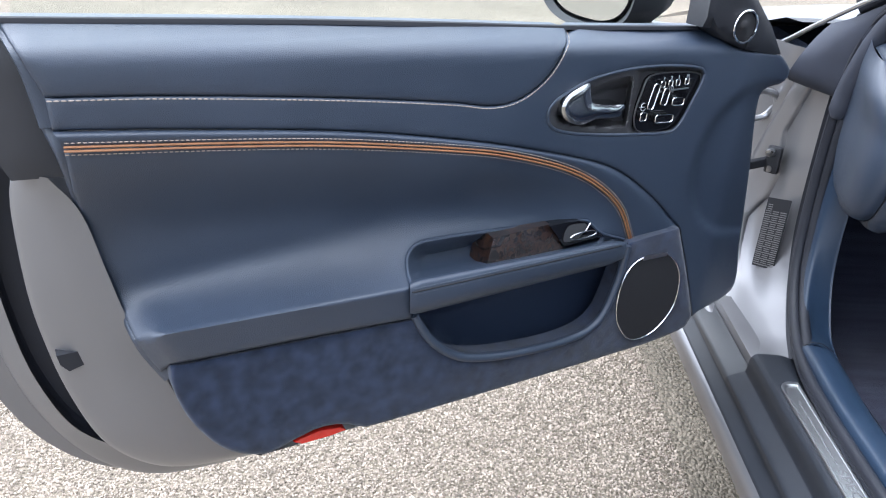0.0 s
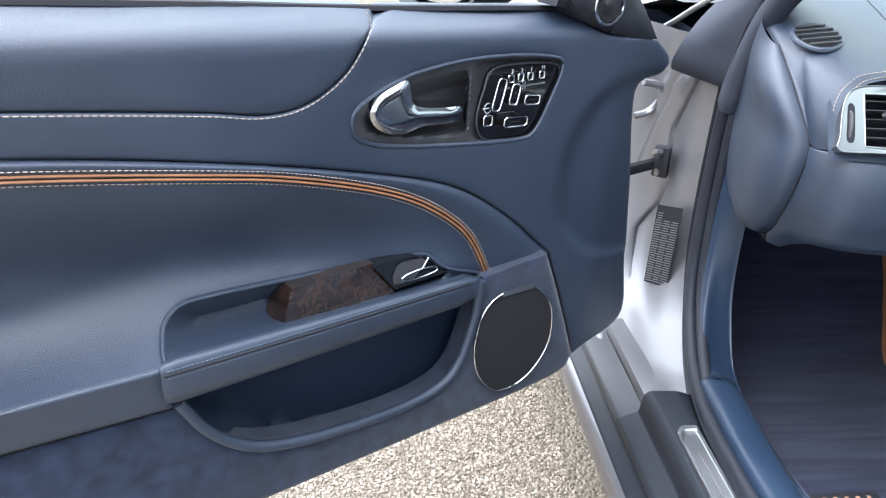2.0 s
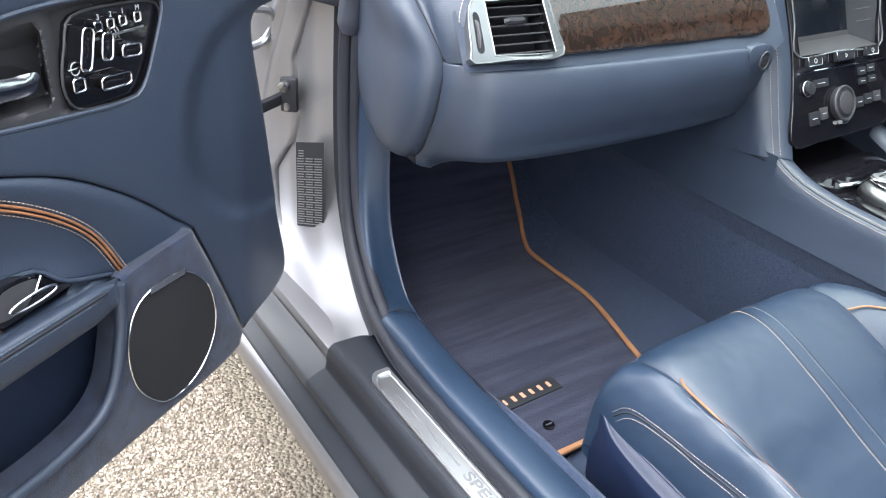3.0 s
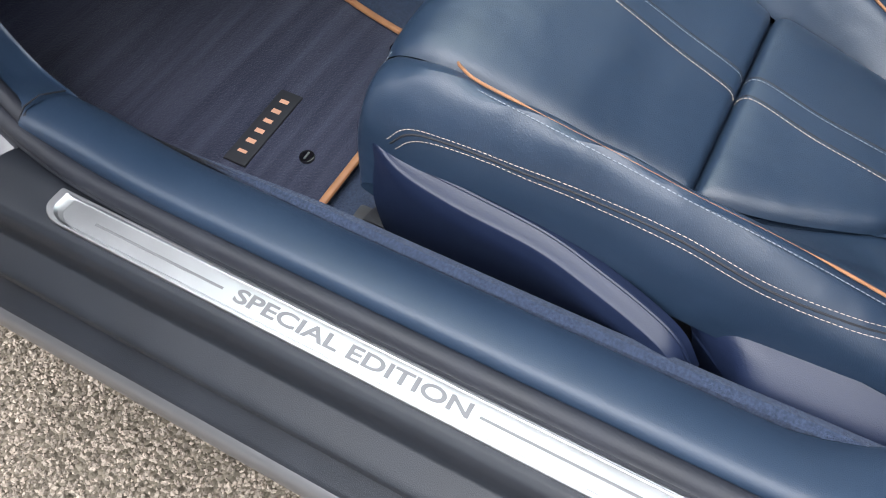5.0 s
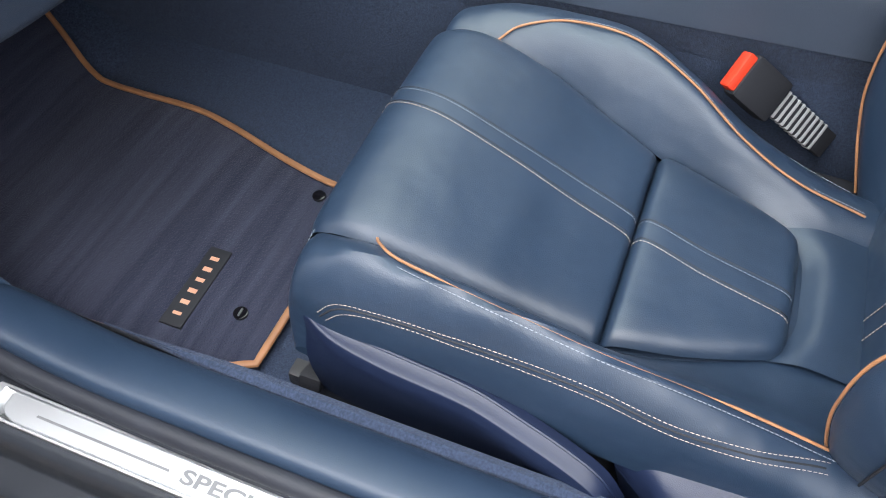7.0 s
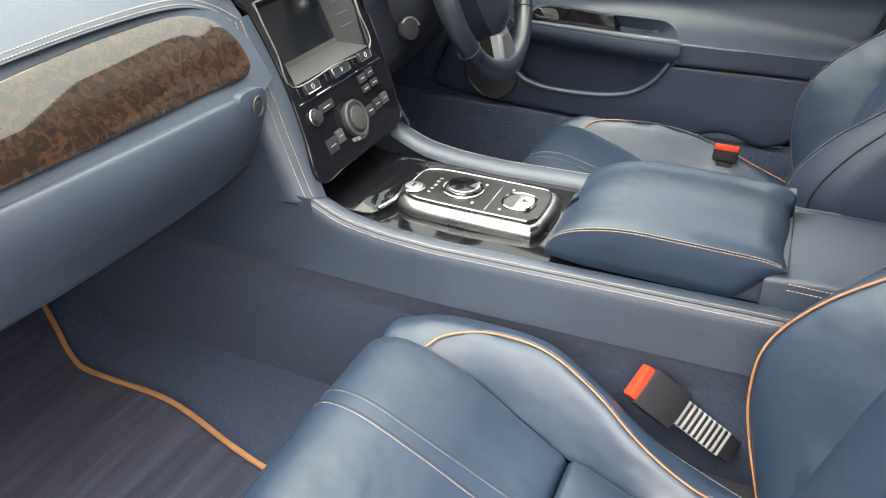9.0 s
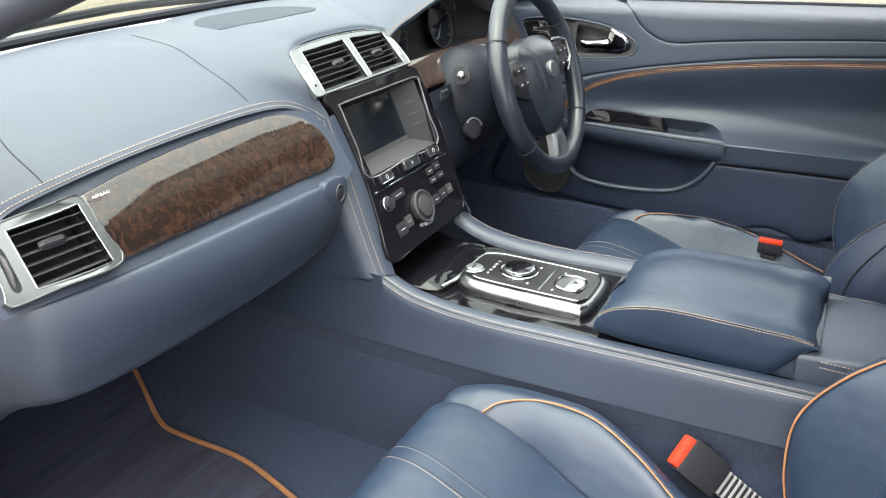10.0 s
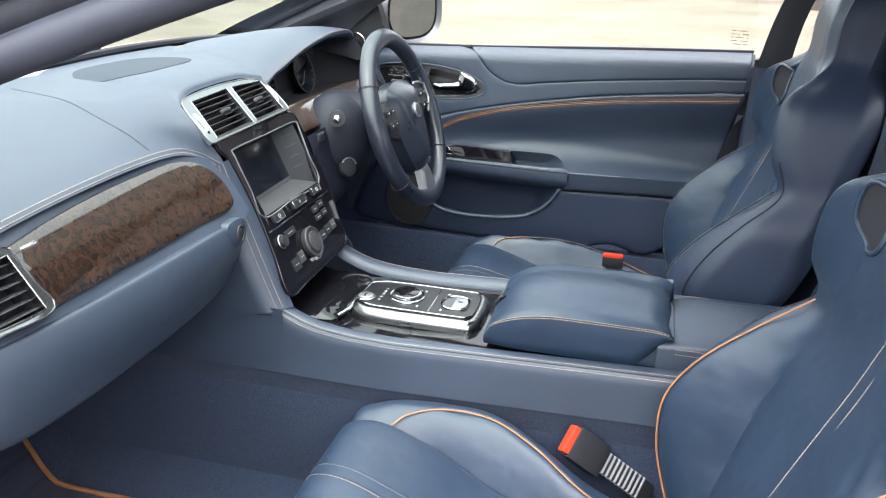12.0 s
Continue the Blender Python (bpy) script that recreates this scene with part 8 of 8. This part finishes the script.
part("pedal_pad", box((0.09, 0.015, 0.055), (1.08, 0.60, 0.42), 0.006, pose(0, 0, 0, -25)), RUBBER, pe)
part("pedal_arm", tube([(1.08, 0.61, 0.42), (1.08, 0.72, 0.50), (1.08, 0.78, 0.66)], 0.008, 8), BLACK, pe)

# ---- windscreen frame ----


def pillar_frame(mirror, label):
    fr = thing("windscreen_pillar", label, "windscreen pillar", group="windscreen pillars", kind="structure")

    def X(p):
        return (2 * CX - p[0], p[1], p[2]) if mirror else tuple(p)

    base = np.array([(0.120, 0.600, 0.912), (0.118, 0.56, 0.930), (0.124, 0.46, 0.976), (0.134, 0.33, 1.028), (0.150, 0.17, 1.088), (0.168, 0.0, 1.148), (0.19, -0.18, 1.205), (0.21, -0.30, 1.235)])
    if mirror:
        base = np.vstack([[(0.104, 0.74, 0.845), (0.112, 0.67, 0.880)], base])
        part("pillar_foot", grid_bm([[(1.355, 0.66, 0.880), (1.348, 0.52, 0.955), (1.350, 0.36, 1.024), (1.345, 0.20, 1.086)], [(1.405, 0.66, 0.875), (1.392, 0.50, 0.955), (1.380, 0.34, 1.024), (1.365, 0.18, 1.086)], [(1.412, 0.62, 0.86), (1.408, 0.50, 0.925), (1.402, 0.38, 0.990), (1.388, 0.265, 1.056)], [(1.425, 0.60, 0.85), (1.425, 0.51, 0.895), (1.420, 0.42, 0.950), (1.405, 0.352, 1.004)]]), PILLAR_TRIM, fr, "trim at the foot of the pillar, lightened as if lit")
    secs = {"inner_trim": (LEATHER, [(0.03, 0.035, 0.006), (0.010, 0.010, -0.004), (0.0, 0.0, 0.0), (-0.010, -0.004, 0.010), (-0.014, -0.002, 0.022)], "navy trimmed windscreen pillar"),
            "pillar_seal": (RUBBER, [(-0.013, -0.002, 0.018), (-0.022, -0.008, 0.022), (-0.028, -0.006, 0.032), (-0.028, 0.004, 0.041), (-0.024, 0.008, 0.044)], "black rubber pillar seal"),
            "pillar_skin": (SILVER, [(-0.026, 0.006, 0.042), (-0.040, 0.010, 0.050), (-0.042, 0.018, 0.058), (-0.034, 0.032, 0.064), (-0.010, 0.050, 0.064)], "silver painted pillar")}
    for nm, (mt, sec, lb) in secs.items():
        part(nm, skin([[X(q + np.array(o)) for q in base] for o in sec], 50, 16), RUBBER if mirror and mt is SILVER else PILLAR_TRIM if mirror and mt is LEATHER else mt, fr, "" if mirror else lb)
    if not mirror:
        part("pillar_chrome", tube(spline([(0.045, 0.800, 0.832), (0.054, 0.735, 0.862), (0.060, 0.649, 0.904), (0.070, 0.518, 0.964), (0.083, 0.40, 1.012)], 30), 0.0045, 8), SATIN, fr, "bright strip along the pillar")
    return fr


pillar_frame(False, "dark trimmed windscreen pillar beside the open door")
pillar_frame(True, "dark trimmed windscreen pillar by the far door")
ws = solo("windscreen", skin([[(0.13, 0.62, 0.93), (0.40, 0.715, 0.95), (CX, 0.73, 0.955), (1.11, 0.715, 0.95), (1.38, 0.62, 0.93)], [(0.16, 0.25, 1.09), (0.42, 0.33, 1.11), (CX, 0.35, 1.115), (1.09, 0.33, 1.11), (1.35, 0.25, 1.09)], [(0.22, -0.26, 1.265), (0.45, -0.20, 1.29), (CX, -0.18, 1.295), (1.06, -0.20, 1.29), (1.29, -0.26, 1.265)]], 24, 16), SCREEN_GLASS, "clear curved windscreen glass", "windscreen", kind="structure")
ws.visible_shadow = False
# bonnet, wings and cowl
bonnet = thing("bonnet", "silver painted bonnet and wings", "car body", kind="structure")
part("bonnet_panel", skin([[(0.02, 0.86, 0.855), (0.4, 0.93, 0.875), (CX, 0.95, 0.880), (1.1, 0.93, 0.875), (1.49, 0.86, 0.855)], [(0.02, 1.2, 0.83), (0.4, 1.25, 0.85), (CX, 1.25, 0.86), (1.1, 1.25, 0.85), (1.49, 1.2, 0.83)], [(0.05, 1.8, 0.70), (0.4, 1.95, 0.72), (CX, 2.0, 0.73), (1.1, 1.95, 0.72), (1.46, 1.8, 0.70)]], 30, 20), SILVER, bonnet, "silver bonnet")
for s in (0, 1):
    def WX(x):
        return 2 * CX - x if s else x
    part("wing", skin([[(WX(0.03), 0.80, 0.865), (WX(0.02), 1.2, 0.80), (WX(0.05), 1.8, 0.68)], [(WX(-0.06), 0.80, 0.845), (WX(-0.09), 1.2, 0.785), (WX(-0.06), 1.8, 0.72)], [(WX(-0.105), 0.80, 0.82), (WX(-0.14), 1.2, 0.75), (WX(-0.12), 1.8, 0.62)], [(WX(-0.10), 0.80, 0.45), (WX(-0.15), 1.2, 0.45), (WX(-0.13), 1.8, 0.45)], [(WX(-0.06), 0.80, 0.24), (WX(-0.10), 1.2, 0.26), (WX(-0.1), 1.8, 0.26)]], 24, 24), SILVER, bonnet, "silver front wing")
part("cowl", grid_bm([[(x, y, z) for x in (0.05, 0.4, CX, 1.1, 1.46)] for y, z in ((0.69, 0.90), (0.76, 0.895), (0.86, 0.870), (0.95, 0.85))]), PLASTIC, bonnet, "black windscreen cowl")
wi = solo("wiper", tube(spline([(0.24, 0.735, 0.945), (0.45, 0.755, 0.958), (0.70, 0.762, 0.962), (0.92, 0.757, 0.953)], 20), 0.007, 8), BLACK, "black wiper arm lying on the screen", "wiper")
part("wiper_pivot", ball(0.017, (1, 1, 0.8), (0.935, 0.756, 0.953)), BLACK, wi)
# far door's rear quarter: bar between the two panes, quarter glass
qg = thing("quarter_window", "rear quarter window with a black dividing bar", "window", kind="structure")
part("divider_bar", skin([[(1.452, -0.495, 0.905), (1.440, -0.530, 1.06), (1.40, -0.62, 1.28)], [(1.446, -0.530, 0.905), (1.434, -0.560, 1.06), (1.394, -0.65, 1.28)], [(1.450, -0.560, 0.905), (1.438, -0.588, 1.06), (1.40, -0.68, 1.28)]], 12, 8), BLACK, qg, "black dividing bar")
q2 = part("quarter_glass", grid_bm([[(1.455, -0.56, 0.91), (1.40, -0.68, 1.28)], [(1.46, -0.95, 0.91), (1.41, -0.95, 1.22)]]), GLASS, qg, "quarter glass")
q2.visible_shadow = False
part("latch_pillar", skin([[(1.445, -0.480, 0.30), (1.442, -0.485, 0.70), (1.440, -0.489, 0.915)], [(1.422, -0.492, 0.30), (1.422, -0.492, 0.70), (1.424, -0.494, 0.920)], [(1.400, -0.540, 0.30), (1.405, -0.540, 0.70), (1.428, -0.548, 0.920)], [(1.400, -0.62, 0.30), (1.405, -0.62, 0.70), (1.44, -0.62, 0.920)]], 16, 12), DULL_NAVY, qg, "navy trim behind the far door")
# roof over the cabin, assumed and out of view, added to shade it: headliner, painted skin, rear screen
roof = thing("roof", "assumed silver roof with a dark headliner, out of view, shading the cabin", "car roof", kind="structure")
ROOF = [(-0.25, 0.22, 1.255, 1.292), (-0.45, 0.225, 1.272, 1.315), (-0.70, 0.235, 1.272, 1.318), (-0.95, 0.25, 1.250, 1.300), (-1.15, 0.27, 1.205, 1.262)]


def roof_rows(dz, out):
    return [[(CX + (xe - out - CX) * k, y, ze + dz + (zc - ze) * (1 - k * k)) for k in np.linspace(1, -1, 9)] for y, xe, ze, zc in ROOF]


part("headliner", skin(roof_rows(0.0, 0.0), 30, 20), HEADLINER, roof, "dark cloth headliner")
part("roof_skin", skin(roof_rows(0.028, 0.035), 30, 20), SILVER, roof, "silver painted roof skin")
for s in (-1, 1):
    part("roof_rail", skin([[(CX - s * (CX - xe + o), y, ze + d) for y, xe, ze, zc in ROOF] for o, d in ((-0.01, 0.0), (0.0, -0.012), (0.018, -0.014), (0.034, 0.004), (0.036, 0.030))], 24, 12), RUBBER, roof, "black roof rail seal")
part("header_rail", skin([[(x, y + dy, z + dz) for x, y, z in ((0.20, -0.255, 1.248), (0.45, -0.200, 1.280), (CX, -0.182, 1.288), (1.06, -0.200, 1.280), (1.31, -0.255, 1.248))] for dy, dz in ((0.02, -0.004), (-0.01, -0.016), (-0.06, -0.012), (-0.09, 0.004))], 30, 10), HEADLINER, roof, "dark windscreen header trim")
rear_glass = part("rear_screen", grid_bm([[(CX + (xe - CX) * k, y, z) for k in np.linspace(1, -1, 9)] for y, xe, z in ((-1.15, 0.30, 1.225), (-1.40, 0.27, 1.10), (-1.66, 0.24, 0.97))]), GLASS, roof, "sloping rear screen")
rear_glass.visible_shadow = False
part("tail_panel", grid_bm([[(CX + (xe - CX) * k, y, z) for k in np.linspace(1, -1, 9)] for y, xe, z in ((-1.64, 0.05, 0.955), (-1.85, 0.05, 0.93), (-2.15, 0.10, 0.88), (-2.25, 0.12, 0.45))]), SILVER, roof, "silver boot lid")
part("parcel_shelf", grid_bm([[(x, y, z) for x in (0.03, CX, 1.48)] for y, z in ((-1.06, 0.885), (-1.30, 0.925), (-1.66, 0.955))]), LEATHER, roof, "navy rear shelf")

# outer body side behind the doors
bs = thing("rear_body", "silver painted rear body sides", "car body", kind="structure")
for s in (0, 1):
    def BX(x):
        return 2 * CX - x if s else x
    part("side_panel", skin([[(BX(-0.01), -0.60, 0.905), (BX(-0.01), -0.9, 0.91), (BX(0.02), -1.5, 0.91)], [(BX(-0.07), -0.60, 0.88), (BX(-0.08), -0.9, 0.885), (BX(-0.05), -1.5, 0.88)], [(BX(-0.11), -0.60, 0.70), (BX(-0.13), -0.9, 0.70), (BX(-0.10), -1.5, 0.70)], [(BX(-0.08), -0.60, 0.36), (BX(-0.10), -0.9, 0.36), (BX(-0.08), -1.5, 0.36)]], 16, 16), SILVER, bs)

# ---- yard beyond the car ----
BRICK = mat("brick_wall", (0.060, 0.052, 0.048), 0.9, grain=(60, 0.004), tint=(6, 0.3))
SLATE = mat("roof_slate", (0.05, 0.05, 0.055), 0.8, grain=(40, 0.004), tint=(8, 0.25))
FENCE_PAINT = mat("fence_paint", (0.022, 0.030, 0.040), 0.6, metal=0.0, grain=(30, 0.002), tint=(3, 0.35))
WEED = mat("dry_weed", (0.16, 0.13, 0.05), 0.9, tint=(20, 0.4))
CAR_PAINT = mat("dark_car_paint", (0.03, 0.03, 0.034), 0.3, coat=0.8, tint=(3, 0.1))


def corrugated_fence(a, b, high):
    fence = thing("fence", "dark blue corrugated metal fence along the yard", "fence")
    a, b = np.array(a), np.array(b)
    n = 8
    run = b - a
    side = np.array([-run[1], run[0]]) / np.linalg.norm(run)
    for i in range(n):
        p, q = a + run * i / n, a + run * (i + 1) / n
        k = int(np.linalg.norm(q - p) / 0.075)
        row = []
        for j in range(k + 1):
            o = 0.03 * (1 if (j // 2) % 2 else -1)
            row.append(p + (q - p) * j / k + side * o)
        part("panel", grid_bm([[(w[0], w[1], z) for w in row] for z in (0.02, high)]), FENCE_PAINT, fence, "corrugated sheet panel", angle=20)
        part("post", box((0.08, 0.08, high), (p[0] - side[0] * 0.08, p[1] - side[1] * 0.08, high / 2), 0.01), FENCE_PAINT, fence)
    return fence


corrugated_fence((15.6, 5.6), (19.6, -6.2), 2.3)
random.seed(5)
wd_ = []
for i in range(150):
    s_ = random.random()
    c_ = Vector((15.4 + 4.1 * s_, 5.5 - 11.6 * s_ + random.uniform(-0.15, 0.25), 0))
    for j in range(6):
        a_ = random.uniform(0, 6.28)
        h_ = random.uniform(0.08, 0.32)
        wd_.append(tube([c_, c_ + Vector((math.cos(a_) * 0.05, math.sin(a_) * 0.05, h_ * 0.6)), c_ + Vector((math.cos(a_) * 0.14, math.sin(a_) * 0.14, h_))], [0.008, 0.006, 0.001], 3))
verts_, faces_ = [], []
for bm_w in wd_:
    o_ = len(verts_)
    bm_w.verts.ensure_lookup_table()
    bm_w.verts.index_update()
    verts_ += [tuple(v.co) for v in bm_w.verts]
    faces_ += [[v.index + o_ for v in f.verts] for f in bm_w.faces]
    bm_w.free()
me_w = bpy.data.meshes.new("weeds")
me_w.from_pydata(verts_, [], faces_)
me_w.materials.append(WEED)
tagged(new("weeds", me_w), "dry weeds along the foot of the fence", "weeds", kind="stuff")


def parked_car(at, yaw):
    car = thing("parked_car", "dark parked car standing on the far yard", "car")
    m = Matrix.Translation(at) @ pose(0, 0, 0, 0, 0, yaw)
    prof = [(-2.1, 0.35), (-2.15, 0.75), (-1.9, 0.95), (-1.0, 1.02), (-0.6, 1.42), (0.7, 1.46), (1.5, 1.08), (2.1, 0.92), (2.15, 0.5), (2.05, 0.30)]
    rows = [[(x, y, z) for x, z in prof] for y in (-0.85, -0.80, 0.80, 0.85)]
    bm = grid_bm([[(x, y * (1 - 0.18 * smooth(0.95, 1.45, z)), z) for x, y, z in r] for r in rows])
    for r in (0, 3):
        bm.faces.new([list(bm.verts)[r * len(prof) + i] for i in range(len(prof))])
    part("body", bm, CAR_PAINT, car, "dark painted body").data.transform(m)
    for x in (-1.3, 1.3):
        for y in (-0.82, 0.82):
            t_ = part("wheel", tube([(x + 0.25 * math.cos(a), y, 0.32 + 0.25 * math.sin(a)) for a in np.linspace(0, 6.283, 28, endpoint=False)], 0.075, 10, closed=True), RUBBER, car, "black tyre")
            t_.data.transform(m)
            part("rim", disc(0.20, 0.14, 28, 0.02, Matrix.Translation((x, y, 0.32)) @ pose(0, 0, 0, 90)), SATIN, t_, "bright alloy rim").data.transform(m)
    return car


parked_car((12.5, 6.9, 0), -28)


# added out of view to put a dark gable into the veneer's reflections
def reflection_house(at, yaw):
    house = thing("house", "unseen brick house with a slate gable roof, added for veneer reflections", "house")
    m = Matrix.Translation(at) @ pose(0, 0, 0, 0, 0, yaw)
    w, l, e, r = 6.0, 9.0, 8.0, 11.5
    gable = [(-w, 0), (w, 0), (w, e), (0, r), (-w, e)]
    bm = grid_bm([[(x, y, z) for x, z in gable] for y in (0, l)], close_v=True)
    vs = list(bm.verts)
    bm.faces.new(vs[:5])
    bm.faces.new(vs[5:])
    part("wall", bm, BRICK, house, "dark brick walls").data.transform(m)
    for s in (-1, 1):
        part("roof", grid_bm([[(s * (w + 0.3), y, e - 0.15), (0, y, r + 0.12)] for y in (-0.3, l + 0.3)]), SLATE, house, "slate roof slope").data.transform(m)
    for x, z in ((-2.2, 1.6), (2.2, 1.6), (-2.2, 4.2), (2.2, 4.2)):
        part("window", box((1.2, 0.08, 1.3), (x, -0.02, z), 0.02), SCREEN, house, "dark glazed window").data.transform(m)
    return house


reflection_house((11.2, -7.6, 0), -124)
